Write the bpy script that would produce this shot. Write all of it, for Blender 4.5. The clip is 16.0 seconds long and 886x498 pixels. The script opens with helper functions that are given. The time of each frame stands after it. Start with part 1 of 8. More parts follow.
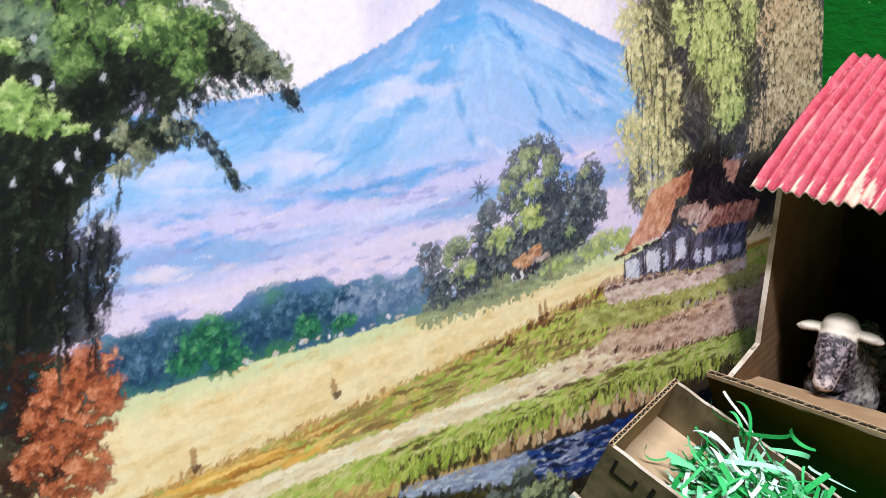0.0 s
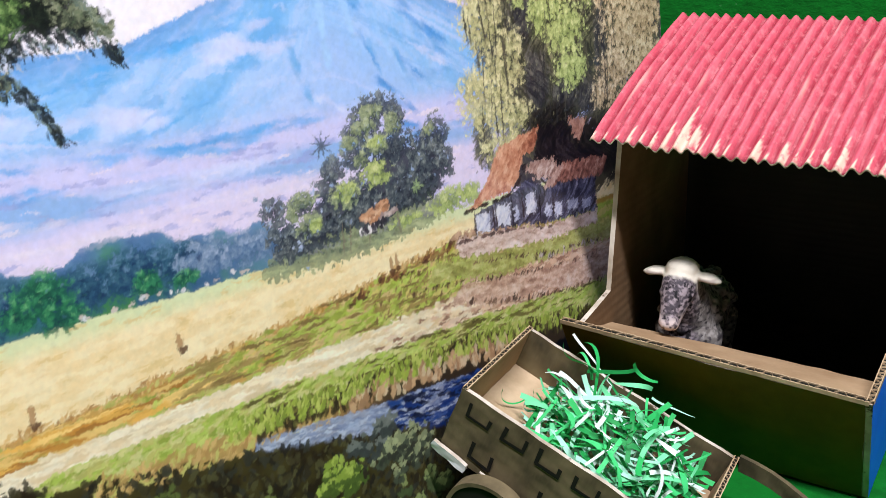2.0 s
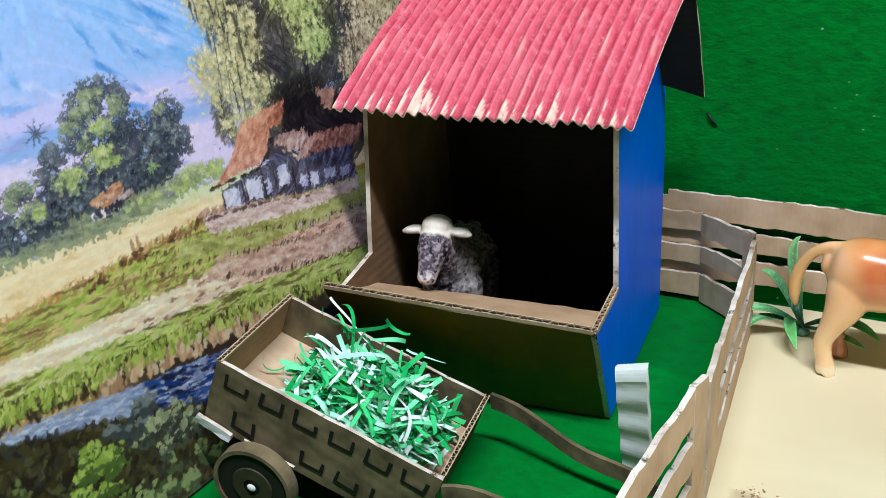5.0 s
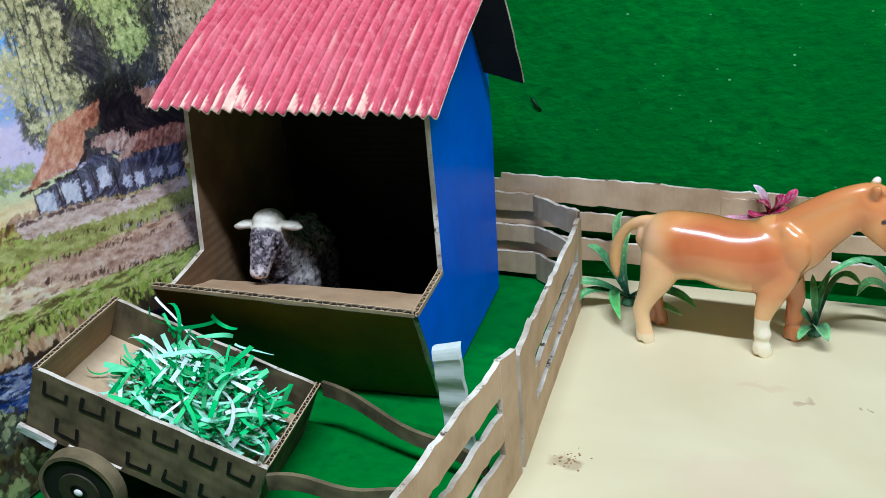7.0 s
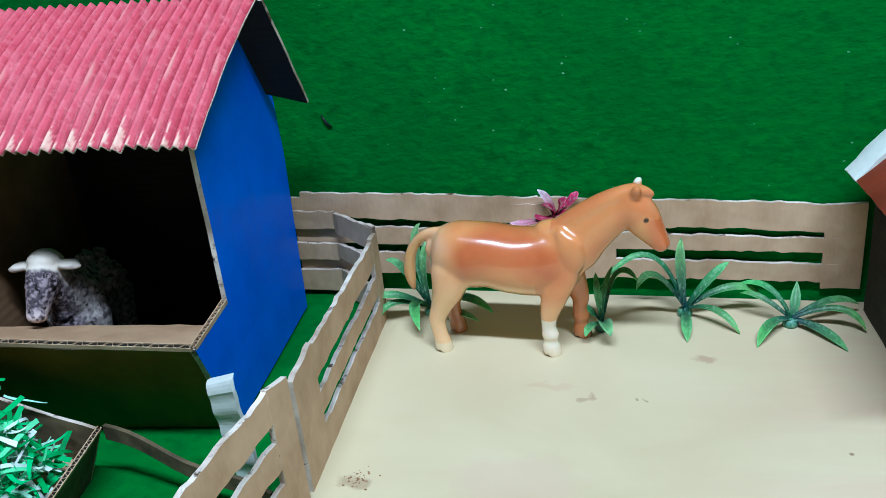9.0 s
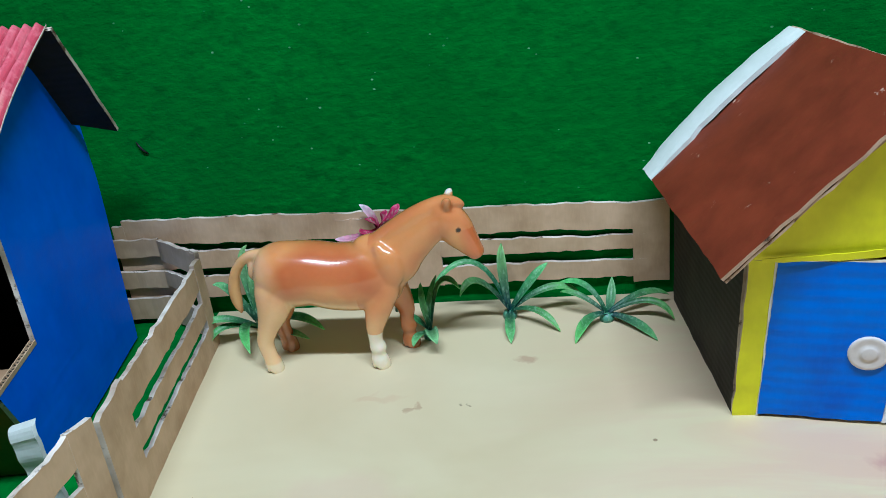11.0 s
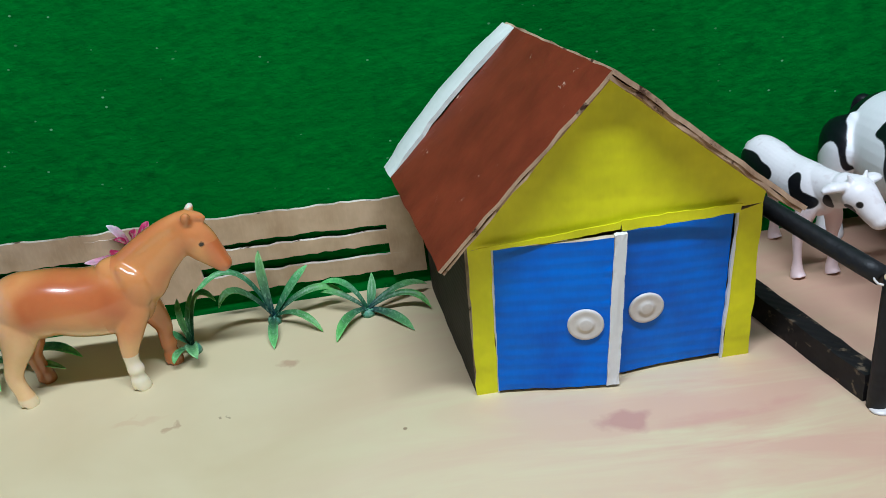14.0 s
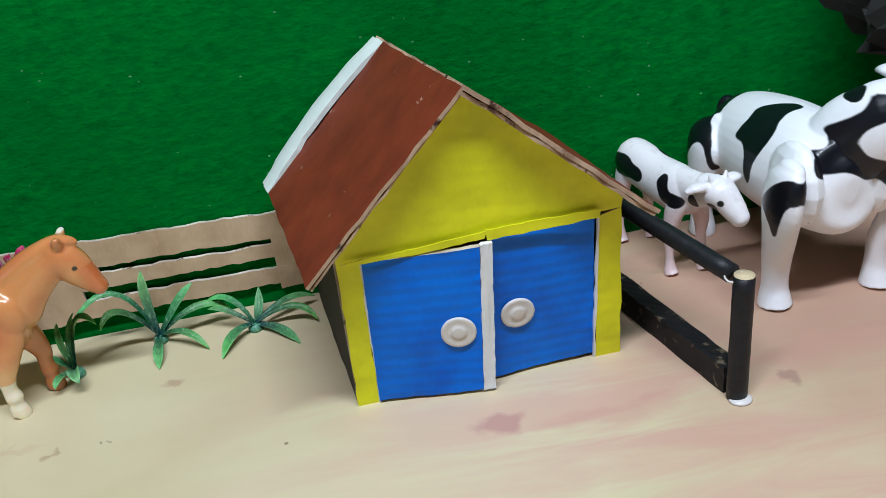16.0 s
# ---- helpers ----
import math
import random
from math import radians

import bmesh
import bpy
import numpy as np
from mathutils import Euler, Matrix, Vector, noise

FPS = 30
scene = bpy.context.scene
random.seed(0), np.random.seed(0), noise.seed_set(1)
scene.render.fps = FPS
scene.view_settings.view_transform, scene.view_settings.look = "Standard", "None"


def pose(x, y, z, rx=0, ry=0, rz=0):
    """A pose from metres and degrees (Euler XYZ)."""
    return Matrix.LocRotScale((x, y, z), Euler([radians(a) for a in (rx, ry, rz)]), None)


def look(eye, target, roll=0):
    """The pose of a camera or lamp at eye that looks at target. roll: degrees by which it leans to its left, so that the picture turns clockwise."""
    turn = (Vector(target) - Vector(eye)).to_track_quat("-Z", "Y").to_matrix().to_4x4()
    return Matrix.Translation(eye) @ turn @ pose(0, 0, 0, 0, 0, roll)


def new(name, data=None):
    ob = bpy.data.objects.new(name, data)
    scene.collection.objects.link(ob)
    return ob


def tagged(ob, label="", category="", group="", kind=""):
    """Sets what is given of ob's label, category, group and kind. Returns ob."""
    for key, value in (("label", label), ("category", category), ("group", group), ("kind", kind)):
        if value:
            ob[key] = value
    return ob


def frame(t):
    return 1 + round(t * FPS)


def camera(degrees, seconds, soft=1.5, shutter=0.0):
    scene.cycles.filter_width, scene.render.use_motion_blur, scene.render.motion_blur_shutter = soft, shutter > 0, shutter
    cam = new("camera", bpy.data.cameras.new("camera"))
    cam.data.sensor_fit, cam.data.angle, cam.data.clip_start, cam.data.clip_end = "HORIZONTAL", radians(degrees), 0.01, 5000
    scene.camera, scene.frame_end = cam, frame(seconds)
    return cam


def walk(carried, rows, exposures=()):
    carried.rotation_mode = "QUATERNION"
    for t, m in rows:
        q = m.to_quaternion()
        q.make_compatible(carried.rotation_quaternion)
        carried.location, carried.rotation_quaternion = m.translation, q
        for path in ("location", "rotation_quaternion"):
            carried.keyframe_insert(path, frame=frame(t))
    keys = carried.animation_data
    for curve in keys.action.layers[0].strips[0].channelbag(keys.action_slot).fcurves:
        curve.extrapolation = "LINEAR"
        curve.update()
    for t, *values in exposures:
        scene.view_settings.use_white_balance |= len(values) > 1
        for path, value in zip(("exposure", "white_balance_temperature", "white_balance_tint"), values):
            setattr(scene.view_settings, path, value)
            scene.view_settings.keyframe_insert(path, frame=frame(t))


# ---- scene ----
cam = camera(53.3, 16.0, soft=0.4)
PATH = [
    (0, (0.131, -0.024, 0.41), (-1.277, 1.232, -0.254), -2.3),
    (0.5, (0.143, -0.021, 0.406), (-1.243, 1.259, -0.257), -2.3),
    (1, (0.152, -0.019, 0.399), (-1.196, 1.302, -0.263), -2.5),
    (1.5, (0.167, -0.018, 0.39), (-1.136, 1.343, -0.279), -2.8),
    (2, (0.173, -0.016, 0.39), (-1.082, 1.383, -0.293), -3.1),
    (2.5, (0.186, -0.01, 0.39), (-1.025, 1.42, -0.309), -3.5),
    (3, (0.195, -0.004, 0.394), (-0.967, 1.457, -0.324), -3.7),
    (3.5, (0.211, 0.005, 0.399), (-0.904, 1.497, -0.33), -4.0),
    (4, (0.221, 0.005, 0.393), (-0.847, 1.525, -0.347), -4.2),
    (6.5, (0.29, 0.016, 0.389), (-0.533, 1.657, -0.404), -5.0),
    (7, (0.305, 0.021, 0.391), (-0.468, 1.682, -0.411), -5.1),
    (7.5, (0.325, 0.03, 0.393), (-0.391, 1.713, -0.414), -5.4),
    (8, (0.341, 0.034, 0.393), (-0.314, 1.739, -0.42), -5.5),
    (8.5, (0.363, 0.047, 0.397), (-0.225, 1.772, -0.425), -5.8),
    (9, (0.379, 0.05, 0.398), (-0.147, 1.796, -0.424), -6.1),
    (11.5, (0.447, 0.058, 0.406), (0.233, 1.857, -0.441), -6.8),
    (12, (0.459, 0.057, 0.403), (0.307, 1.859, -0.45), -6.9),
    (12.5, (0.475, 0.057, 0.404), (0.386, 1.858, -0.462), -7.1),
    (13, (0.488, 0.054, 0.405), (0.458, 1.85, -0.474), -7.2),
    (13.5, (0.505, 0.05, 0.411), (0.536, 1.837, -0.488), -7.4),
    (14, (0.514, 0.05, 0.415), (0.589, 1.831, -0.494), -7.4),
    (14.5, (0.526, 0.049, 0.415), (0.648, 1.821, -0.504), -7.6),
    (15, (0.537, 0.045, 0.419), (0.69, 1.813, -0.505), -7.6),
    (15.5, (0.55, 0.041, 0.421), (0.74, 1.802, -0.507), -7.6),
    (16, (0.561, 0.039, 0.424), (0.78, 1.796, -0.506), -7.6),
]
walk(cam, [(t, look(eye, target, roll)) for t, eye, target, roll in PATH],
     exposures=[(0.0, 0.20, 6600, 14), (3.5, 0.15, 6350, 12), (7.0, -0.05, 5500, 5), (9.0, -0.18, 5150, 4), (12.5, -0.38, 5600, 4), (16.0, -0.40, 5800, 6)])

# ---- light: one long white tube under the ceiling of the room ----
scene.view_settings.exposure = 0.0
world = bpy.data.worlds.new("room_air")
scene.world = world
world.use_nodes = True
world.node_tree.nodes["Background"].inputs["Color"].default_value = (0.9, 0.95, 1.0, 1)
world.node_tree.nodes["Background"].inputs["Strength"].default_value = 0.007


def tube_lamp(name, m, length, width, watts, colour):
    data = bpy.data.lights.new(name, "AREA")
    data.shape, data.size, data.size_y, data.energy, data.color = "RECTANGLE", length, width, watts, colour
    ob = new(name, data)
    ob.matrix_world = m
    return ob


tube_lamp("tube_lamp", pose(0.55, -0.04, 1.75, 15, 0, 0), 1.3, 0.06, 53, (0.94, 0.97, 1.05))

# ---- materials ----
def lin(r, g, b):
    """A linear colour from 0..255 screen values."""
    return tuple(((v / 255) / 12.92 if v <= 10 else ((v / 255 + 0.055) / 1.055) ** 2.4) for v in (r, g, b))


class Nodes:
    """A small builder for one node material."""

    def __init__(self, name, rough=0.8, metal=0.0, spec=0.4):
        self.mat = bpy.data.materials.new(name)
        self.mat.use_nodes = True
        self.tree = self.mat.node_tree
        self.bsdf = self.tree.nodes["Principled BSDF"]
        self.bsdf.inputs["Roughness"].default_value = rough
        self.bsdf.inputs["Metallic"].default_value = metal
        self.bsdf.inputs["Specular IOR Level"].default_value = spec
        self.coord = self.add("ShaderNodeTexCoord").outputs["Object"]

    def add(self, kind, **values):
        node = self.tree.nodes.new(kind)
        for key, value in values.items():
            node.inputs[key].default_value = value
        return node

    def link(self, a, b):
        self.tree.links.new(a, b)

    def stretch(self, scale, source=None):
        node = self.add("ShaderNodeMapping", Scale=scale)
        self.link(source or self.coord, node.inputs["Vector"])
        return node.outputs["Vector"]

    def noise(self, scale, detail=4.0, vector=None, rough=0.55, distort=0.0):
        node = self.add("ShaderNodeTexNoise", Scale=scale, Detail=detail, Roughness=rough, Distortion=distort)
        self.link(vector or self.coord, node.inputs["Vector"])
        return node.outputs["Fac"]

    def ramp(self, fac, stops):
        node = self.add("ShaderNodeValToRGB")
        el = node.color_ramp.elements
        while len(el) < len(stops):
            el.new(0.5)
        for e, (at, col) in zip(el, stops):
            e.position = at
            e.color = (*col, 1) if len(col) == 3 else col
        self.link(fac, node.inputs["Fac"])
        return node.outputs["Color"]

    def step(self, fac, low, high):
        node = self.add("ShaderNodeMapRange")
        node.inputs["From Min"].default_value, node.inputs["From Max"].default_value = low, high
        self.link(fac, node.inputs["Value"])
        return node.outputs["Result"]

    def math(self, kind, a, b=None):
        node = self.add("ShaderNodeMath")
        node.operation = kind
        for i, v in enumerate((a, b)):
            if v is None:
                continue
            if isinstance(v, (int, float)):
                node.inputs[i].default_value = v
            else:
                self.link(v, node.inputs[i])
        return node.outputs[0]

    def mix(self, fac, a, b, mode="MIX"):
        node = self.add("ShaderNodeMix")
        node.data_type, node.blend_type = "RGBA", mode
        for sock, v in ((node.inputs[0], fac), (node.inputs[6], a), (node.inputs[7], b)):
            if isinstance(v, (int, float)):
                sock.default_value = v
            elif isinstance(v, tuple):
                sock.default_value = (*v, 1)
            else:
                self.link(v, sock)
        return node.outputs[2]

    def bump(self, height, strength, distance):
        node = self.add("ShaderNodeBump", Strength=strength, Distance=distance)
        last = self.bsdf.inputs["Normal"]
        if last.is_linked:
            self.link(last.links[0].from_socket, node.inputs["Normal"])
        self.link(height, node.inputs["Height"])
        self.link(node.outputs["Normal"], last)

    def colour(self, c):
        if isinstance(c, tuple):
            self.bsdf.inputs["Base Color"].default_value = (*c, 1)
        else:
            self.link(c, self.bsdf.inputs["Base Color"])

    def attribute(self, name):
        node = self.add("ShaderNodeAttribute")
        node.attribute_name = name
        return node.outputs["Color"]

    def random(self):
        return self.add("ShaderNodeObjectInfo").outputs["Random"]


def card_material(name, base, dark, flute=(0, 0, 900), flute_depth=0.25, rough=0.85, wear=None, wear_at=0.62, spec=0.25, crumple=0.0):
    """Corrugated board: soft ribs of the flutes, blotches, fibres and, where given, worn paint."""
    n = Nodes(name, rough, 0, spec)
    blotch = n.noise(28, 3)
    fibre = n.noise(420, 4, n.stretch((1, 1, 0.25)))
    col = n.mix(n.step(blotch, 0.3, 0.7), base, dark)
    col = n.mix(n.math("MULTIPLY", n.step(fibre, 0.45, 0.75), 0.10), col, tuple(min(1, c * 1.5) for c in base))
    if wear:
        w = n.step(n.math("ADD", n.noise(70, 6, None, 0.7), n.math("MULTIPLY", n.noise(9, 2), 0.3)), wear_at + 0.12, wear_at + 0.2)
        col = n.mix(w, col, wear)
    n.colour(col)
    n.bump(fibre, 0.12, 0.0006)
    wave = n.add("ShaderNodeTexWave", Scale=1.0, Distortion=1.6, Detail=2.0)
    wave.inputs["Detail Scale"].default_value = 0.6
    wave.bands_direction = "DIAGONAL"
    n.link(n.stretch(flute), wave.inputs["Vector"])
    n.bump(wave.outputs["Fac"], flute_depth, 0.0009)
    n.bump(blotch, 0.25, 0.004)
    if crumple:
        n.bump(n.noise(26, 2, n.stretch((1.0, 1.0, 1.3)), 0.45, 0.2), crumple, 0.010)
    return n.mat


KRAFT = card_material("kraft_board", lin(178, 148, 114), lin(154, 124, 92), (0, 0, 80), 0.15)
KRAFT_FENCE = card_material("kraft_fence_board", lin(204, 176, 142), lin(176, 148, 114), (12, 12, 60), 0.05)
KRAFT_EDGE = card_material("torn_board_edge", lin(232, 222, 206), lin(138, 116, 90), (60, 60, 50), 0.06, 0.85, lin(84, 66, 48), 0.60)
KRAFT_GREY = card_material("grey_cart_board", lin(128, 113, 83), lin(54, 48, 34), (8, 8, 60), 0.12)
KRAFT_PALE = card_material("kraft_liner_edge", lin(206, 180, 146), lin(170, 140, 106), (60, 60, 40), 0.1)
# kraft darkened to carry the falloff of light inside the shed
KRAFT_INNER = card_material("kraft_board_shaded", lin(122, 94, 66), lin(98, 74, 50), (0, 0, 80), 0.15)
ROOF_EDGE = card_material("brown_roof_board_edge", lin(206, 178, 148), lin(120, 88, 66), (14, 14, 11), 0.12, 0.85, lin(70, 46, 34), 0.58)
WHITE_SMOOTH = card_material("white_smooth_board", lin(238, 239, 238), lin(220, 222, 220), (0, 0, 40), 0.04, 0.7)
BLUE = card_material("blue_painted_board", lin(0, 110, 252), lin(0, 98, 238), (0, 0, 60), 0.04, 0.45, None, 0.6, 0.3)
BLUE_DOOR = card_material("blue_ribbed_door_board", lin(0, 116, 234), lin(0, 94, 206), (3, 3, 64), 0.22, 0.45, None, 0.6, 0.3, 0.10)
YELLOW = card_material("yellow_painted_board", lin(240, 240, 4), lin(214, 214, 2), (5, 5, 52), 0.14, 0.42, None, 0.6, 0.35, 0.18)
BROWN = card_material("brown_painted_roof_board", lin(128, 54, 32), lin(104, 42, 25), (0, 0, 30), 0.08, 0.55, lin(214, 176, 152), 0.70)
# near-black; inside the shed and in open flutes it stands in for shade
BLACK_CARD = card_material("black_board", lin(34, 32, 24), lin(20, 20, 16), (0, 0, 100), 0.2, 0.6)
DARK_SIDE = card_material("dark_house_side", lin(44, 40, 30), lin(26, 23, 17), (0, 0, 100), 0.2, 0.7)
# the yellow paint darkened to olive: shade of the overhanging panel put into the colour
YELLOW_SHADED = card_material("yellow_front_shaded", lin(116, 86, 16), lin(88, 64, 10), (0, 0, 20), 0.05, 0.5, None, 0.6, 0.3)
WHITE_CARD = card_material("white_paper_board", lin(224, 230, 222), lin(206, 214, 204), (0, 0, 90), 0.05, 0.7)


def felt_material(name, base, dark, lint=0.0):
    n = Nodes(name, 0.95, 0, 0.15)
    n.bsdf.inputs["Sheen Weight"].default_value = 0.12
    n.bsdf.inputs["Sheen Tint"].default_value = (0.1, 0.8, 0.2, 1)
    big = n.noise(7, 3)
    nap = n.noise(120, 5, n.stretch((0.55, 0.8, 1.25)), 0.6)
    pill = n.noise(46, 4, None, 0.6)
    fine = n.noise(900, 3)
    col = n.mix(n.step(big, 0.3, 0.7), base, dark)
    col = n.mix(n.step(nap, 0.36, 0.64), tuple(c * 0.66 for c in base), col)
    col = n.mix(n.math("MULTIPLY", n.step(pill, 0.54, 0.68), 0.6), col, tuple(c * 0.45 for c in base))
    if lint:
        spots = n.add("ShaderNodeTexVoronoi", Scale=70.0, Randomness=1.0)
        n.link(n.stretch((1, 1, 1.4)), spots.inputs["Vector"])
        dots = n.step(n.math("ADD", spots.outputs["Distance"], n.math("MULTIPLY", n.noise(500, 2), 0.12)), 0.16, 0.11)
        some = n.step(n.noise(31, 2), 0.52, 0.60)
        col = n.mix(n.math("MULTIPLY", n.math("MULTIPLY", dots, some), lint), col, lin(130, 190, 140))
    n.colour(col)
    n.bump(nap, 0.45, 0.003)
    n.bump(pill, 0.45, 0.004)
    n.bump(fine, 0.2, 0.0006)
    return n.mat


FELT_WALL = felt_material("green_felt_wall", lin(2, 120, 34), lin(0, 99, 25), 0.7)
FELT_FLOOR = felt_material("green_felt_floor", lin(2, 124, 38), lin(0, 100, 28))


def sand_board():
    """Pale painted board with pinkish washes, purple spills, crumbs of dirt and shade tinted in at the right rear."""
    n = Nodes("sand_painted_board", 0.6, 0, 0.3)
    wash = n.noise(5, 4, n.stretch((0.8, 1.4, 1)), 0.5, 0.6)
    sep = n.add("ShaderNodeSeparateXYZ")
    n.link(n.coord, sep.inputs[0])
    streak = n.noise(14, 5, n.stretch((0.35, 1.6, 1)), 0.6, 0.8)
    col = n.mix(n.step(wash, 0.35, 0.65), lin(213, 200, 161), lin(203, 187, 147))
    pink = n.math("MULTIPLY", n.step(sep.outputs[0], 0.35, 0.75), n.step(streak, 0.36, 0.60))
    col = n.mix(n.math("MULTIPLY", pink, 0.75), col, lin(206, 160, 142))
    tan = n.math("MULTIPLY", n.step(sep.outputs[0], 0.7, 1.0), n.step(n.noise(9, 3), 0.35, 0.6))
    col = n.mix(n.math("MULTIPLY", tan, 0.5), col, lin(200, 160, 128))
    # right rear tinted pink-brown to carry the shade around the cow and calf
    bare = n.math("MULTIPLY", n.step(sep.outputs[0], 0.72, 0.90), n.step(n.math("ADD", sep.outputs[1], n.math("MULTIPLY", wash, 0.1)), 0.50, 0.62))
    col = n.mix(n.math("MULTIPLY", bare, 0.8), col, lin(180, 142, 122))
    warp = n.add("ShaderNodeTexNoise", Scale=30.0, Detail=4.0)
    n.link(n.coord, warp.inputs["Vector"])
    for x, y, rx, ry, strength, c in ((0.652, 0.553, 0.021, 0.011, 0.6, (176, 124, 118)), (0.73, 0.535, 0.05, 0.012, 0.35, (196, 140, 128)),
                                      (0.873, 0.530, 0.010, 0.006, 0.5, (140, 110, 100)), (0.394, 0.690, 0.012, 0.006, 0.6, (170, 135, 110)),
                                      (0.307, 0.625, 0.003, 0.005, 0.45, (150, 112, 88)), (0.348, 0.624, 0.0015, 0.0015, 0.5, (80, 60, 50)),
                                      (0.275, 0.640, 0.022, 0.004, 0.25, (190, 150, 120)), (0.93, 0.56, 0.05, 0.02, 0.4, (196, 150, 130)), (0.159, 0.512, 0.012, 0.008, 0.55, (150, 126, 96)), (0.27, 0.52, 0.05, 0.03, 0.25, (206, 168, 150))):
        off = n.add("ShaderNodeVectorMath")
        off.operation = "MULTIPLY_ADD"
        n.link(warp.outputs["Color"], off.inputs[0])
        off.inputs[1].default_value = (0.06, 0.04, 0)
        n.link(n.coord, off.inputs[2])
        m = n.add("ShaderNodeMapping", Location=(-(x + 0.03) / rx, -(y + 0.02) / ry, 0), Scale=(1 / rx, 1 / ry, 0))
        n.link(off.outputs[0], m.inputs["Vector"])
        d = n.add("ShaderNodeVectorMath")
        d.operation = "LENGTH"
        n.link(m.outputs["Vector"], d.inputs[0])
        col = n.mix(n.math("MULTIPLY", n.step(d.outputs["Value"], 1.15, 0.6), strength), col, lin(*c))
    specks = n.add("ShaderNodeTexVoronoi", Scale=17.0)
    n.link(n.coord, specks.inputs["Vector"])
    col = n.mix(n.math("MULTIPLY", n.step(specks.outputs["Distance"], 0.035, 0.02), 0.7), col, lin(110, 82, 60))
    n.colour(col)
    n.bump(streak, 0.08, 0.002)
    return n.mat


SAND = sand_board()


def pigment_material(name, rough, spec=0.4, coat=0.0, relief=0.0, scatter=0.0, attr="pigment"):
    """Colours laid on by hand, kept on the mesh itself."""
    n = Nodes(name, rough, 0, spec)
    col = n.attribute(attr)
    col = n.mix(n.math("MULTIPLY", n.noise(300, 4), 0.25), col, n.mix(1.0, col, (0.7, 0.7, 0.7), "MULTIPLY"))
    n.colour(col)
    n.bsdf.inputs["Coat Weight"].default_value = coat
    n.bsdf.inputs["Coat Roughness"].default_value = 0.08
    if scatter:
        n.bsdf.inputs["Subsurface Weight"].default_value = scatter
        n.bsdf.inputs["Subsurface Radius"].default_value = (0.004, 0.002, 0.001)
    if relief:
        n.bump(n.noise(240, 5), relief, 0.001)
    return n.mat


PAINTED = pigment_material("printed_landscape", 0.6, 0.14, 0.0, 0.1)
PLASTIC = pigment_material("glossy_painted_rubber", 0.22, 0.5, 1.0, 0.0, 0.25)
PLASTIC_COW = pigment_material("satin_toy_plastic", 0.35, 0.45, 0.1)
SHEEP_SKIN = pigment_material("matt_toy_fleece", 0.7, 0.3, 0.0, 0.8)
def leaf_plastic():
    """Thin soft plastic, dyed unevenly; light passes a little through it."""
    n = Nodes("soft_plastic_leaf", 0.42, 0, 0.4)
    col = n.attribute("pigment")
    col = n.mix(n.math("MULTIPLY", n.step(n.noise(160, 4), 0.40, 0.62), 0.55), col, n.mix(1.0, col, (0.45, 0.55, 0.55), "MULTIPLY"))
    col = n.mix(n.math("MULTIPLY", n.step(n.noise(420, 3, n.stretch((1, 1, 0.4))), 0.52, 0.70), 0.35), col, lin(176, 214, 176))
    n.colour(col)
    n.bsdf.inputs["Subsurface Weight"].default_value = 0.25
    n.bsdf.inputs["Subsurface Radius"].default_value = (0.001, 0.002, 0.001)
    n.bump(n.noise(300, 4), 0.25, 0.0008)
    return n.mat


LEAF = leaf_plastic()


def plain(name, base, rough=0.6, spec=0.4, vary=0.2, scale=90, bump=0.15):
    n = Nodes(name, rough, 0, spec)
    f = n.noise(scale, 5)
    n.colour(n.mix(n.step(f, 0.3, 0.7), base, tuple(c * (1 - vary) for c in base)))
    n.bump(f, bump, 0.001)
    return n.mat


def shred_material():
    n = Nodes("shredded_green_paper", 0.6, 0, 0.3)
    r = n.random()
    ramp = n.ramp(r, [(0.0, lin(16, 140, 64)), (0.14, lin(34, 176, 88)), (0.32, lin(64, 202, 116)), (0.50, lin(116, 220, 158)), (0.66, lin(176, 234, 206)), (0.82, lin(222, 240, 232)), (0.92, lin(240, 248, 246))])
    ramp.node.color_ramp.interpolation = "CONSTANT"
    n.colour(n.mix(n.math("MULTIPLY", n.noise(200, 3), 0.15), ramp, (0.05, 0.4, 0.16)))
    return n.mat


SHRED = shred_material()
BLACK_STICK = plain("black_taped_stick", lin(30, 31, 34), 0.5, 0.35, 0.5, 160, 0.6)
WORN_BLACK = card_material("worn_black_bar", lin(32, 31, 32), lin(18, 18, 19), (60, 60, 60), 0.3, 0.6, lin(112, 98, 80), 0.59)
CAP_WHITE = plain("white_plastic_cap", lin(220, 214, 206), 0.55, 0.4, 0.12, 160)
GLUE = plain("hot_glue", lin(225, 220, 214), 0.25, 0.5, 0.05)
STICK_END = plain("pale_cut_stick_end", lin(222, 200, 160), 0.7, 0.3, 0.15, 400)
INK = plain("black_marker_ink", lin(22, 20, 16), 0.7, 0.3, 0.3)
OLIVE_DISC = plain("olive_disc_card", lin(58, 54, 36), 0.7, 0.3, 0.35, 120)
TYRE = plain("black_wheel_card", lin(30, 27, 22), 0.7, 0.3, 0.4)
ROOM_WALL = plain("room_wall_paint", (0.22, 0.22, 0.22), 0.9, 0.2, 0.05, 4)
ROOM_FLOOR = plain("room_floor", (0.3, 0.27, 0.24), 0.7, 0.3, 0.15, 6)
DARK_BARK = plain("dark_bark_foam", lin(46, 48, 44), 0.8, 0.3, 0.6, 60, 0.8)
DIRT = plain("dirt_crumb", lin(168, 132, 96), 0.9, 0.2, 0.3, 300)


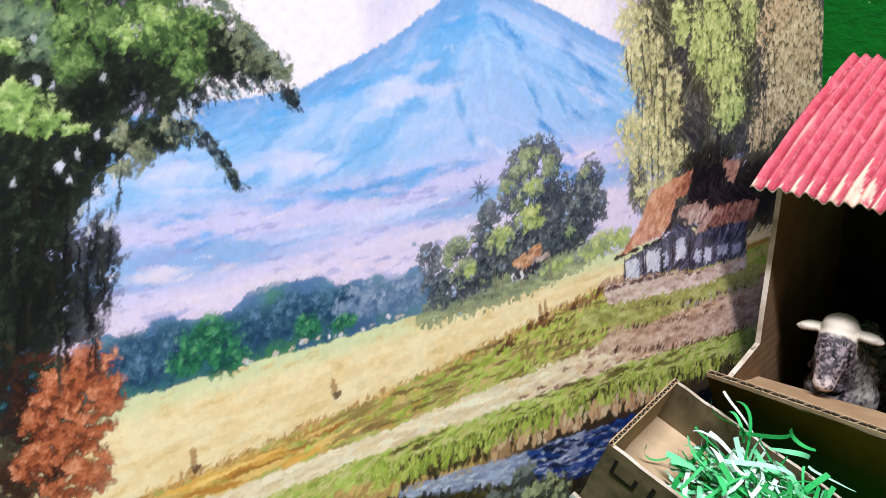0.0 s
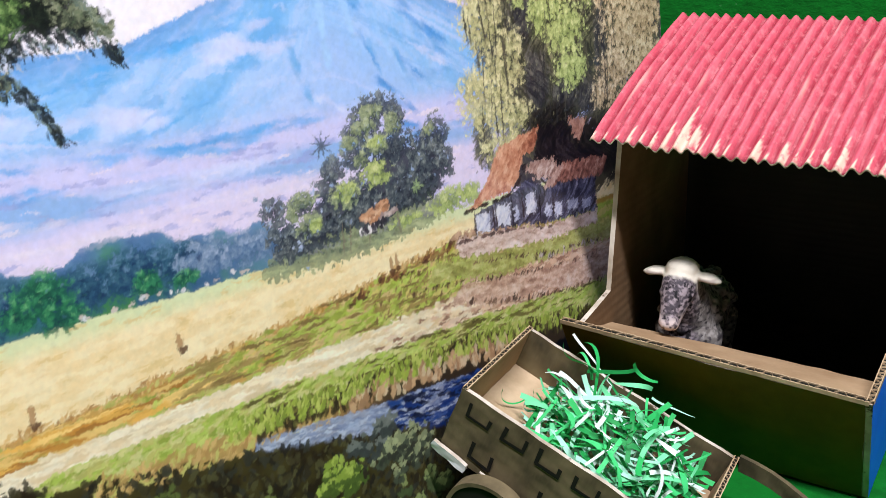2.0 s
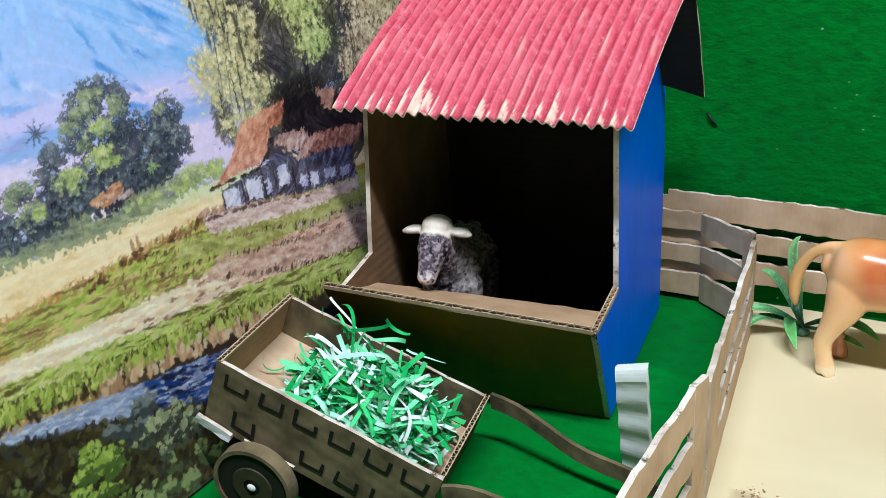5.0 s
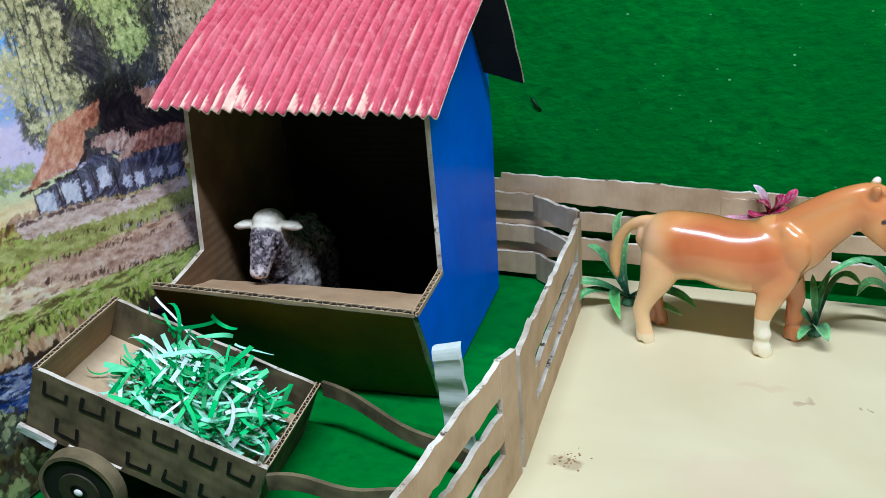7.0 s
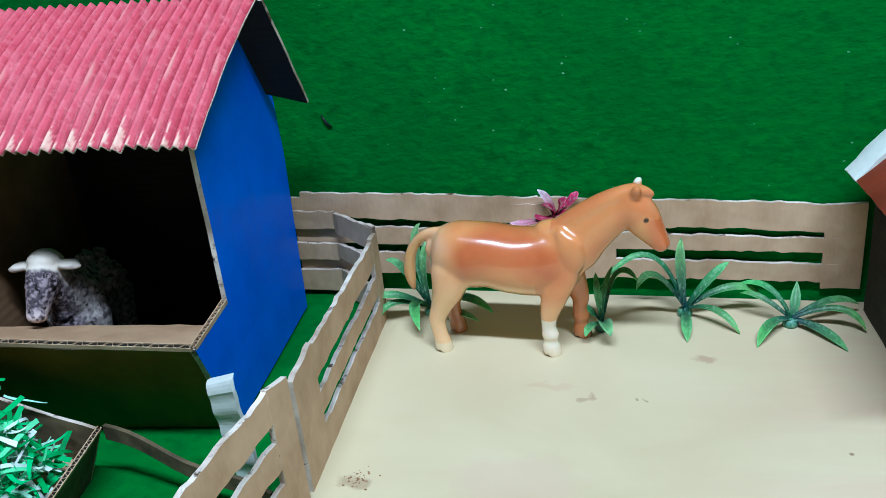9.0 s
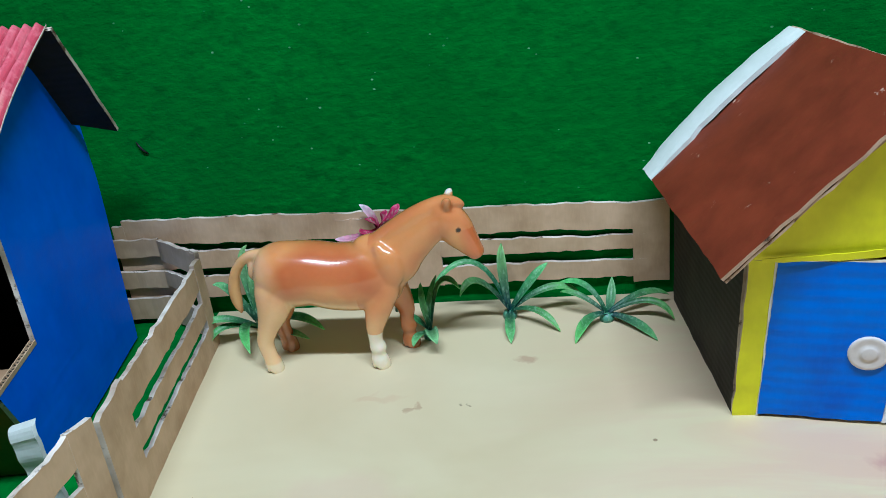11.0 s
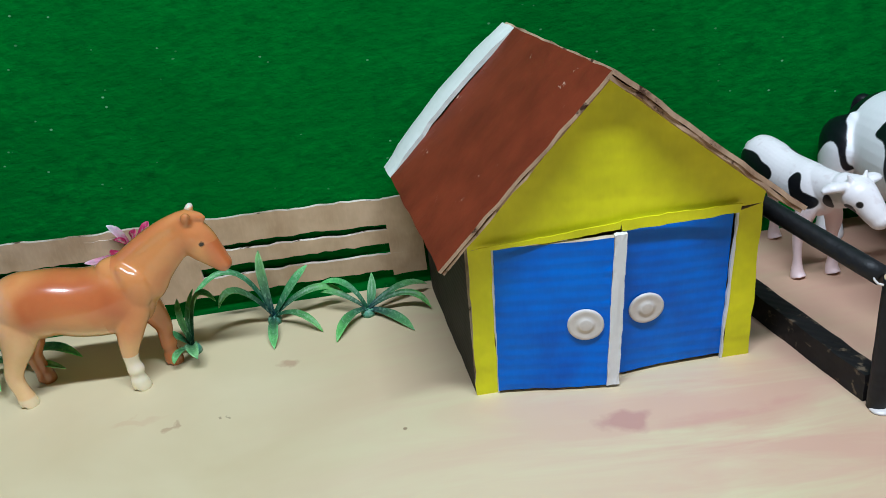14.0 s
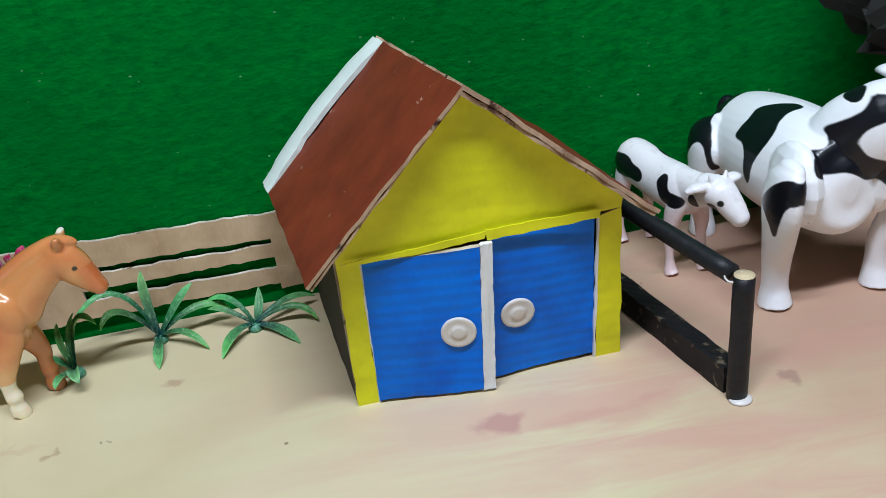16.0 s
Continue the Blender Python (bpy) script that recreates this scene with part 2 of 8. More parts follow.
# ---- geometry helpers ----
def mesh_of(name, verts, faces, mats, smooth=False, index=None):
    me = bpy.data.meshes.new(name)
    me.from_pydata([tuple(v) for v in verts], [], faces)
    for m in mats if isinstance(mats, (list, tuple)) else [mats]:
        me.materials.append(m)
    if index is not None:
        me.polygons.foreach_set("material_index", index)
    if smooth:
        me.polygons.foreach_set("use_smooth", [True] * len(me.polygons))
    me.update()
    return me


def part(name, data, parent=None, label=""):
    """One mesh object, under a thing where one is given."""
    ob = new(name, data)
    if parent is not None:
        ob.parent = parent
    return tagged(ob, label)


def thing(name, m, label, category, group="", kind=""):
    ob = new(name)
    ob.empty_display_size = 0.02
    ob.matrix_world = m
    return tagged(ob, label, category, group, kind)


def subdivided(points, step, jitter, rng):
    """An outline with more corners, each moved a little: a hand-cut edge."""
    out = []
    for i, p in enumerate(points):
        a, b = Vector(p), Vector(points[(i + 1) % len(points)])
        k = max(1, int((b - a).length / step))
        for j in range(k):
            q = a.lerp(b, j / k)
            if j:
                q = q + Vector([rng.uniform(-jitter, jitter) for _ in q])
            out.append(q)
    return out


def sheet(name, outline, origin, ax, ay, thick, front, back, edge, step=0.02, jitter=0.0004, seed=1, bow=0.0):
    """A board cut to a flat outline in the plane ax, ay; front is the side of ax x ay."""
    rng = random.Random(seed)
    pts = subdivided([Vector(p) for p in outline], step, jitter, rng)
    ax, ay, origin = Vector(ax), Vector(ay), Vector(origin)
    nrm = ax.cross(ay).normalized()
    n = len(pts)
    top = [origin + ax * p[0] + ay * p[1] for p in pts]
    verts = top + [v - nrm * thick for v in top]
    area = sum(pts[i][0] * pts[(i + 1) % n][1] - pts[(i + 1) % n][0] * pts[i][1] for i in range(n))
    order = list(range(n)) if area > 0 else list(range(n - 1, -1, -1))
    faces = [order, [i + n for i in reversed(order)]]
    for k in range(n):
        i, j = order[k], order[(k + 1) % n]
        faces.append([j, i, i + n, j + n])
    me = mesh_of(name, verts, faces, [front, back, edge], index=[0, 1] + [2] * n)
    return me


def quad_sheet(name, a, b, c, d, thick, front, back, edge, jitter=0.0004, seed=1, nu=10, nv=10, bow=0.0, wav=0.0, arch=0.0):
    """A board between four corners a b c d (a-b below, d-c above), bowed and slightly wavy; front faces (b-a) x (d-a)."""
    rng = random.Random(seed)
    a, b, c, d = (Vector(v) for v in (a, b, c, d))
    nrm = (b - a).cross(d - a).normalized()
    ph = rng.uniform(0, 6)
    verts, grid = [], {}
    for side in (0, 1):
        for j in range(nv + 1):
            for i in range(nu + 1):
                u, v = i / nu, j / nv
                p = a.lerp(b, u).lerp(d.lerp(c, u), v)
                off = bow * 4 * u * (1 - u) + arch * 4 * v * (1 - v) + wav * math.sin(7 * u + ph) * math.sin(5 * v + ph)
                if side == 0 and (i in (0, nu) or j in (0, nv)):
                    r = Vector([rng.uniform(-jitter, jitter) for _ in range(3)])
                    grid["j", i, j] = r
                p = p + nrm * (off - side * thick) + grid.get(("j", i, j), Vector())
                grid[side, i, j] = len(verts)
                verts.append(p)
    faces, idx = [], []
    for j in range(nv):
        for i in range(nu):
            q = [(i, j), (i + 1, j), (i + 1, j + 1), (i, j + 1)]
            faces.append([grid[(0, *k)] for k in q]), idx.append(0)
            faces.append([grid[(1, *k)] for k in reversed(q)]), idx.append(1)
    rim = [(i, 0) for i in range(nu)] + [(nu, j) for j in range(nv)] + [(i, nv) for i in range(nu, 0, -1)] + [(0, j) for j in range(nv, 0, -1)]
    for k in range(len(rim)):
        p, q = rim[k], rim[(k + 1) % len(rim)]
        faces.append([grid[(0, *q)], grid[(0, *p)], grid[(1, *p)], grid[(1, *q)]]), idx.append(2)
    return mesh_of(name, verts, faces, [front, back, edge], index=idx)


def fluted_edge(name, a, b, across, up, thick, pitch, seed=1, depth=0.0016):
    """The open edge of corrugated board from a to b: two liners with the wavy paper between them, standing up from the cut."""
    a, b, across, up = Vector(a), Vector(b), Vector(across).normalized(), Vector(up).normalized()
    rng = random.Random(seed)
    length = (b - a).length
    n = int(length / pitch * 8)
    verts, faces = [], []

    def ribbon(offset, t):
        k = len(verts)
        for i in range(n + 1):
            p = a.lerp(b, i / n)
            o = offset(i / n)
            h = depth + rng.uniform(-0.0002, 0.0002)
            for s in (-t, t):
                verts.append(p + across * (o + s) - up * 0.002)
                verts.append(p + across * (o + s) + up * h)
        for i in range(n):
            q = k + i * 4
            faces.extend([[q + 1, q + 5, q + 7, q + 3], [q, q + 4, q + 5, q + 1], [q + 2, q + 3, q + 7, q + 6]])

    ribbon(lambda f: -thick / 2, 0.00032)
    ribbon(lambda f: thick / 2, 0.00032)
    cycles = length / pitch
    ribbon(lambda f: math.tanh(2.2 * math.sin(f * cycles * 2 * math.pi)) * (thick / 2 - 0.0003), 0.00022)
    ind = [0] * len(faces)
    # a black strip in the hollow between the liners stands in for its shade
    k, w = len(verts), across * (thick / 2 - 0.0004)
    verts += [a - w + up * 0.0003, a + w + up * 0.0003, b + w + up * 0.0003, b - w + up * 0.0003]
    faces.append([k, k + 1, k + 2, k + 3]), ind.append(1)
    return mesh_of(name, verts, faces, [KRAFT_PALE, BLACK_CARD], index=ind)


def tube_rings(points, verts, faces, segs=14):
    """A closed tube through points (x, y, z, side radius, upright radius)."""
    n = len(points)
    base = len(verts)
    pos = [Vector(p[:3]) for p in points]
    upright = abs(pos[-1].z - pos[0].z) > 0.7 * sum((b - a).length for a, b in zip(pos, pos[1:]))
    side = None
    for i, p in enumerate(points):
        t = (pos[min(i + 1, n - 1)] - pos[max(i - 1, 0)]).normalized()
        if upright:
            side = Vector((0, 1, 0)) - t * t.y
        else:
            flat = t.cross(Vector((0, 0, 1)))
            if flat.length > 0.3 and (side is None or flat.normalized().dot(side) > 0.8):
                side = flat
            elif side is None:
                side = Vector((0, -1, 0)) + t * t.y
            else:
                side = side - t * side.dot(t)
        side = side.normalized()
        up = side.cross(t).normalized()
        rs, ru = p[3], p[4] if len(p) > 4 else p[3]
        for k in range(segs):
            w = 2 * math.pi * k / segs
            verts.append(pos[i] + side * rs * math.cos(w) + up * ru * math.sin(w))
    for i in range(n - 1):
        for k in range(segs):
            k2 = (k + 1) % segs
            faces.append([base + i * segs + k, base + i * segs + k2, base + (i + 1) * segs + k2, base + (i + 1) * segs + k])
    faces.append([base + k for k in reversed(range(segs))])
    faces.append([base + (n - 1) * segs + k for k in range(segs)])


def blob(c, r, verts, faces, segs=12, rings=8):
    tube_rings([(c[0], c[1], c[2] + r[2] * math.sin(a), r[1] * max(0.05, math.cos(a)), r[0] * max(0.05, math.cos(a))) for a in [(-0.5 + k / rings) * math.pi for k in range(rings + 1)]], verts, faces, segs)


def pigmented(me, colours, attr="pigment"):
    layer = me.color_attributes.new(attr, "FLOAT_COLOR", "POINT")
    flat = np.ones((len(me.vertices), 4), dtype=np.float32)
    flat[:, :3] = colours
    layer.data.foreach_set("color", flat.ravel())


def domed(points):
    """Round off the blunt ends of a tube."""
    out = [tuple(p) if len(p) > 4 else (*p, p[3]) for p in points]
    for end in (0, -1):
        p, q = out[end], out[1 if end == 0 else -2]
        if min(p[3], p[4]) > 0.0055 and p[2] > 0.01:
            t = (Vector(p[:3]) - Vector(q[:3])).normalized()
            r = min(p[3], p[4])
            extra = [(*(Vector(p[:3]) + t * r * h), p[3] * k, p[4] * k) for h, k in ((0.35, 0.93), (0.65, 0.75), (0.9, 0.42), (1.0, 0.08))]
            out = extra[::-1] + out if end == 0 else out + extra
    return out


def flowing(points, sub=4):
    """More rings along a tube, on a smooth curve through the given ones."""
    pts = [np.array(p, dtype=float) for p in points]
    out = []
    for i in range(len(pts) - 1):
        a, b, c, d = pts[max(i - 1, 0)], pts[i], pts[i + 1], pts[min(i + 2, len(pts) - 1)]
        for k in range(sub):
            t = k / sub
            q = 0.5 * (2 * b + (c - a) * t + (2 * a - 5 * b + 4 * c - d) * t * t + (3 * b - a - 3 * c + d) * t ** 3)
            q[3:] = np.maximum(q[3:], 0.0004)
            out.append(tuple(q))
    return out + [tuple(pts[-1])]


def creature(name, m, tubes, voxel, paint, material, smooth=8):
    """A moulded toy: tubes fused into one skin, smoothed, then painted by place."""
    verts, faces = [], []
    for t in tubes:
        if t[0] == "blob":
            blob(t[1], t[2], verts, faces)
        else:
            tube_rings(flowing(domed(t)), verts, faces, 36)
    me = mesh_of(name, verts, faces, material)
    ob = new(name, me)
    mod = ob.modifiers.new("fuse", "REMESH")
    mod.mode, mod.voxel_size = "VOXEL", voxel
    mod = ob.modifiers.new("soften", "SMOOTH")
    mod.factor, mod.iterations = 0.5, smooth
    fused = bpy.data.meshes.new_from_object(ob.evaluated_get(bpy.context.evaluated_depsgraph_get()))
    ob.modifiers.clear()
    ob.data = fused
    fused.name = name
    fused.materials.clear()
    fused.materials.append(material)
    fused.polygons.foreach_set("use_smooth", [True] * len(fused.polygons))
    co = np.empty(len(fused.vertices) * 3, dtype=np.float32)
    fused.vertices.foreach_get("co", co)
    pigmented(fused, paint(co.reshape(-1, 3)))
    ob.matrix_world = m
    return ob


# smooth lattice noise for painting surfaces by place
LATTICE = np.random.RandomState(7).rand(64, 64, 64).astype(np.float32)


def vnoise(p, scale, octaves=3, gain=0.5):
    p = np.asarray(p, dtype=np.float64)
    total, amp, norm = 0, 1.0, 0
    for o in range(octaves):
        q = p * scale * 2 ** o + 17.3 * (o + 1)
        i = np.floor(q).astype(int)
        f = q - i
        f = f * f * (3 - 2 * f)
        v = 0
        for dx in (0, 1):
            for dy in (0, 1):
                for dz in (0, 1):
                    w = (f[:, 0] if dx else 1 - f[:, 0]) * (f[:, 1] if dy else 1 - f[:, 1]) * (f[:, 2] if dz else 1 - f[:, 2])
                    v = v + w * LATTICE[(i[:, 0] + dx) % 64, (i[:, 1] + dy) % 64, (i[:, 2] + dz) % 64]
        total, norm, amp = total + amp * v, norm + amp, amp * gain
    return total / norm


def sstep(x, a, b):
    t = np.clip((x - a) / (b - a), 0, 1)
    return t * t * (3 - 2 * t)


def blend(c, mask, colour):
    m = np.asarray(mask)[:, None]
    return c * (1 - m) + np.asarray(colour) * m

# ---- setting ----
def patch(u, v, corners, warp=0.0):
    """1 inside a closed outline in the plane of u and v, 0 outside, with a thin soft rim."""
    near, odd = np.full(len(u), 1e9), np.zeros(len(u), bool)
    u, v = u + warp, v + warp * 0.7
    for (a, b), (c, d) in zip(corners, corners[1:] + corners[:1]):
        t = np.clip(((u - a) * (c - a) + (v - b) * (d - b)) / ((c - a) ** 2 + (d - b) ** 2 + 1e-12), 0, 1)
        near = np.minimum(near, np.hypot(u - a - t * (c - a), v - b - t * (d - b)))
        if b != d:
            odd ^= ((b > v) != (d > v)) & (u < (c - a) * (v - b) / (d - b) + a)
    return sstep(np.where(odd, near, -near), -0.0004, 0.0007)


def rounded(corners, times=2):
    for _ in range(times):
        corners = [(a * w + c * (1 - w), b * w + d * (1 - w)) for (a, b), (c, d) in zip(corners, corners[1:] + corners[:1]) for w in (0.75, 0.25)]
    return corners


def slab(name, x0, y0, z0, x1, y1, z1, mat, label, category):
    v = [(x, y, z) for x in (x0, x1) for y in (y0, y1) for z in (z0, z1)]
    f = [[0, 1, 3, 2], [4, 6, 7, 5], [0, 4, 5, 1], [2, 3, 7, 6], [0, 2, 6, 4], [1, 5, 7, 3]]
    return tagged(new(name, mesh_of(name, v, f, mat)), label, category, kind="structure")


def felt_sheet(name, origin, ax, ay, nx, ny, swell, mat, label):
    """Felt stretched over board, gently uneven."""
    origin, ax, ay = Vector(origin), Vector(ax), Vector(ay)
    nrm = ax.cross(ay).normalized()
    verts = []
    for j in range(ny + 1):
        for i in range(nx + 1):
            p = origin + ax * (i / nx) + ay * (j / ny)
            verts.append(p + nrm * swell * (noise.noise(p * 9) + 0.5 * noise.noise(p * 31)))
    k = len(verts)
    verts += [v - nrm * 0.01 for v in (verts[0], verts[nx], verts[-1], verts[-1 - nx])]
    faces = [[j * (nx + 1) + i, j * (nx + 1) + i + 1, (j + 1) * (nx + 1) + i + 1, (j + 1) * (nx + 1) + i] for j in range(ny) for i in range(nx)]
    faces.append([k + 3, k + 2, k + 1, k])
    return tagged(new(name, mesh_of(name, verts, faces, mat, True)), label, "wall" if "wall" in name else "floor", kind="structure")


felt_sheet("wall_back", (-0.30, 0.803, -0.02), (2.0, 0, 0), (0, 0, 0.75), 120, 46, 0.0008, FELT_WALL, "green felt back wall of the toy farm")
felt_sheet("floor", (-0.30, -0.6, -0.003), (0.46, 0, 0), (0, 1.405, 0), 40, 90, 0.0006, FELT_FLOOR, "green felt ground under the sheep shed")

# pale painted board, cut askew along the fence
board = sheet("ground_board", [(0.142, -0.6), (1.7, -0.6), (1.7, 0.800), (0.088, 0.800), (0.088, 0.782), (0.111, 0.700), (0.128, 0.494), (0.134, 0.30)],
              (0, 0, 0), (1, 0, 0), (0, 1, 0), 0.0028, SAND, KRAFT, KRAFT_EDGE, 0.05, 0.0005)
tagged(new("ground_board", board), "pale sand-painted board with pink washes, dirt and shade tinted in at the right rear", "floor", kind="structure")

# plain room added around, out of view; its grey walls keep bounced light low
slab("room_floor", -1.6, -2.2, -0.06, 2.4, 1.6, -0.016, ROOM_FLOOR, "plain dark room floor", "floor")
slab("ceiling", -1.6, -2.2, 2.2, 2.4, 1.6, 2.25, ROOM_WALL, "plain grey room ceiling, unseen", "ceiling")
slab("wall_north", -1.6, 1.55, -0.016, 2.4, 1.6, 2.2, ROOM_WALL, "plain room wall", "wall")
slab("wall_south", -1.6, -2.2, -0.016, 2.4, -2.15, 2.2, ROOM_WALL, "plain room wall", "wall")
slab("wall_east", 2.35, -2.15, -0.016, 2.4, 1.55, 2.2, ROOM_WALL, "plain room wall", "wall")
slab("wall_west", -1.6, -2.15, -0.016, -1.55, 1.55, 2.2, ROOM_WALL, "plain room wall", "wall")

# ---- the painted landscape on the side wall ----
PX, PY, PZ = -0.2023, 0.0224, -0.0869          # the panel leans back: x = PX + PY*y + PZ*z


def on_panel(y, z, proud=0.0):
    return (PX + PY * y + PZ * z + proud, y, z)


def rgb(*c):
    return np.array(lin(*c))


def line(y, knots):
    """Height of a painted line at y, through a few knots."""
    ks = np.array(knots)
    return np.interp(y, ks[:, 0], ks[:, 1])


RIDGE = [(-0.05, 0.346), (0.12, 0.345), (0.209, 0.345), (0.269, 0.364), (0.304, 0.380), (0.33, 0.386), (0.350, 0.381), (0.366, 0.377), (0.444, 0.343), (0.56, 0.30), (0.72, 0.27)]
FOREST_TOP = [(-0.05, 0.262), (0.098, 0.256), (0.154, 0.252), (0.20, 0.251), (0.262, 0.238), (0.285, 0.225), (0.31, 0.20), (0.72, 0.17)]
FOREST_LOW = [(-0.05, 0.232), (0.104, 0.224), (0.178, 0.219), (0.264, 0.213), (0.386, 0.208), (0.45, 0.204), (0.72, 0.19)]
FIELD_LOW = [(-0.05, 0.182), (0.11, 0.177), (0.168, 0.176), (0.243, 0.176), (0.333, 0.179), (0.42, 0.184), (0.50, 0.178), (0.72, 0.160)]
PATH_TOP = [(-0.05, 0.172), (0.145, 0.162), (0.264, 0.154), (0.36, 0.148), (0.45, 0.143), (0.575, 0.140), (0.72, 0.135)]
PATH_LOW = [(-0.05, 0.162), (0.145, 0.151), (0.264, 0.140), (0.36, 0.130), (0.45, 0.120), (0.575, 0.102), (0.72, 0.09)]
BANK_LOW = [(-0.05, 0.150), (0.13, 0.142), (0.24, 0.124), (0.291, 0.117), (0.412, 0.103), (0.504, 0.086), (0.60, 0.07), (0.72, 0.06)]
STREAM_TOP = [(0.22, 0.118), (0.242, 0.116), (0.32, 0.100), (0.416, 0.084), (0.50, 0.07), (0.72, 0.05)]
STREAM_LOW = [(0.22, 0.117), (0.254, 0.106), (0.32, 0.082), (0.39, 0.058), (0.50, 0.04), (0.72, 0.02)]
NEAR_TOP = [(-0.05, 0.19), (0.06, 0.178), (0.088, 0.170), (0.135, 0.143), (0.173, 0.130), (0.224, 0.116), (0.254, 0.104), (0.32, 0.082), (0.39, 0.056), (0.50, 0.035), (0.72, 0.015)]


def ground_colours(y, z):
    """The broad washes of the picture: sky, mountain, plain, fields, path and stream."""
    p = np.c_[y, z, np.zeros_like(y)]
    slow, mid, fine = vnoise(p, 14, 3), vnoise(p * (1, 1, 1), 60, 3), vnoise(p, 240, 2)
    c = blend(np.tile(rgb(238, 231, 240), (len(y), 1)), sstep(slow, 0.42, 0.66), rgb(206, 200, 234))
    # mountain: blue flanks, paler gullies running down from the crater
    ridge = line(y, RIDGE) + (mid - 0.5) * 0.003
    d = ridge - z
    ang = (y - 0.335) / (0.03 + np.maximum(d, 0) * 1.6)
    gully = vnoise(np.c_[ang * 1.1 + slow * 1.6, d * 14 + slow * 2, np.zeros_like(y)], 2.0, 5, 0.6)
    m = blend(np.tile(rgb(134, 186, 238), (len(y), 1)), sstep(gully, 0.46, 0.70), rgb(166, 198, 244))
    m = blend(m, sstep(gully, 0.46, 0.30) * 0.7, rgb(104, 170, 230))
    brush = vnoise(np.c_[(y - 0.335) * 0.5 + z, (z + np.abs(y - 0.335) * 0.45) * 1.5, np.zeros_like(y)], 70, 4, 0.6)
    m = blend(m, sstep(brush, 0.55, 0.70) * 0.55, rgb(196, 210, 248))
    m = blend(m, sstep(brush, 0.42, 0.30) * 0.45, rgb(96, 162, 224))
    m = blend(m, sstep(d, 0.02, 0.0) * 0.55, rgb(92, 140, 205))
    m = blend(m, sstep(d + (slow - 0.5) * 0.10, 0.04, 0.10) * 0.55, rgb(188, 202, 246))
    lean = vnoise(np.c_[(y + z * 0.2) * 0.16, z + y * 0.06, np.zeros_like(y)], 55, 4)
    m = blend(m, sstep(lean, 0.52, 0.66) * sstep(d, 0.02, 0.06) * 0.8, rgb(100, 160, 222))
    c = blend(c, sstep(d, -0.0008, 0.0012), 1) * 0 + c * (1 - sstep(d, -0.0008, 0.0012))[:, None] + m * sstep(d, -0.0008, 0.0012)[:, None]
    # hazy plain
    base = 0.296 - 0.06 * (y - 0.17)
    low = sstep(z, base + 0.012, base - 0.006)
    haze = blend(np.tile(rgb(204, 200, 240), (len(y), 1)), sstep(lean, 0.5, 0.66) * 0.9, rgb(136, 176, 228))
    haze = blend(haze, sstep(z, 0.275 - 0.05 * (y - 0.1), 0.258 - 0.05 * (y - 0.1)), rgb(222, 208, 236))
    streak = vnoise(np.c_[y * 0.4, (z + 0.04 * y) * 1.6, np.zeros_like(y)], 160, 3)
    haze = blend(haze, sstep(streak, 0.58, 0.7) * 0.6, rgb(150, 156, 212))
    haze = blend(haze, sstep(streak, 0.36, 0.26) * 0.6, rgb(240, 224, 236))
    c = blend(c, low, 0) + haze * low[:, None]
    # far woods
    top = line(y, FOREST_TOP) + (vnoise(p, 70, 3) - 0.5) * 0.022
    w = blend(np.tile(rgb(50, 92, 130), (len(y), 1)), sstep(mid, 0.4, 0.6), rgb(54, 112, 114))
    w = blend(w, sstep(vnoise(p + 3, 40, 3), 0.52, 0.66), rgb(62, 128, 80))
    w = blend(w, sstep(fine, 0.6, 0.75) * 0.5, rgb(24, 56, 92))
    w = blend(w, sstep(z, top - 0.012, top) * 0.6, rgb(106, 140, 190))
    w = blend(w, sstep(y, 0.2, 0.3) * 0.5, rgb(126, 150, 196))
    c = blend(c, sstep(z, top + 0.001, top - 0.001), 0) + w * sstep(z, top + 0.001, top - 0.001)[:, None]
    # fields
    fl = line(y, FOREST_LOW) + (mid - 0.5) * 0.003
    grain = vnoise(np.c_[y * 0.25, z - 0.02 * y, np.zeros_like(y)], 300, 3)
    f = blend(np.tile(rgb(238, 212, 164), (len(y), 1)), sstep(grain, 0.45, 0.65), rgb(244, 224, 182))
    f = blend(f, sstep(z, fl - 0.014, fl - 0.002) * 0.8, rgb(206, 220, 176))
    f = blend(f, sstep(grain, 0.38, 0.28) * 0.6, rgb(220, 188, 126))
    c = blend(c, sstep(z, fl + 0.0006, fl - 0.0006), 0) + f * sstep(z, fl + 0.0006, fl - 0.0006)[:, None]
    lo = line(y, FIELD_LOW) + (mid - 0.5) * 0.004
    g = blend(np.tile(rgb(170, 186, 78), (len(y), 1)), sstep(grain, 0.42, 0.6), rgb(206, 190, 112))
    g = blend(g, sstep(y, 0.24, 0.12) * 0.85, rgb(214, 172, 92))
    g = blend(g, sstep(fine, 0.56, 0.75) * 0.5, rgb(120, 130, 44))
    g = blend(g, sstep(np.abs(z - lo + 0.002), 0.004, 0.001) * 0.8, rgb(168, 116, 50))
    c = blend(c, sstep(z, lo + 0.001, lo - 0.001), 0) + g * sstep(z, lo + 0.001, lo - 0.001)[:, None]
    pt = line(y, PATH_TOP) + (mid - 0.5) * 0.003
    rows = vnoise(np.c_[y * 0.3, z + 0.09 * y, np.zeros_like(y)], 230, 3)
    q = blend(np.tile(rgb(240, 224, 192), (len(y), 1)), sstep(rows, 0.4, 0.62), rgb(228, 200, 156))
    earth = blend(np.tile(rgb(216, 180, 150), (len(y), 1)), sstep(rows, 0.50, 0.62), rgb(168, 124, 100))
    e = sstep(y, 0.36, 0.50)
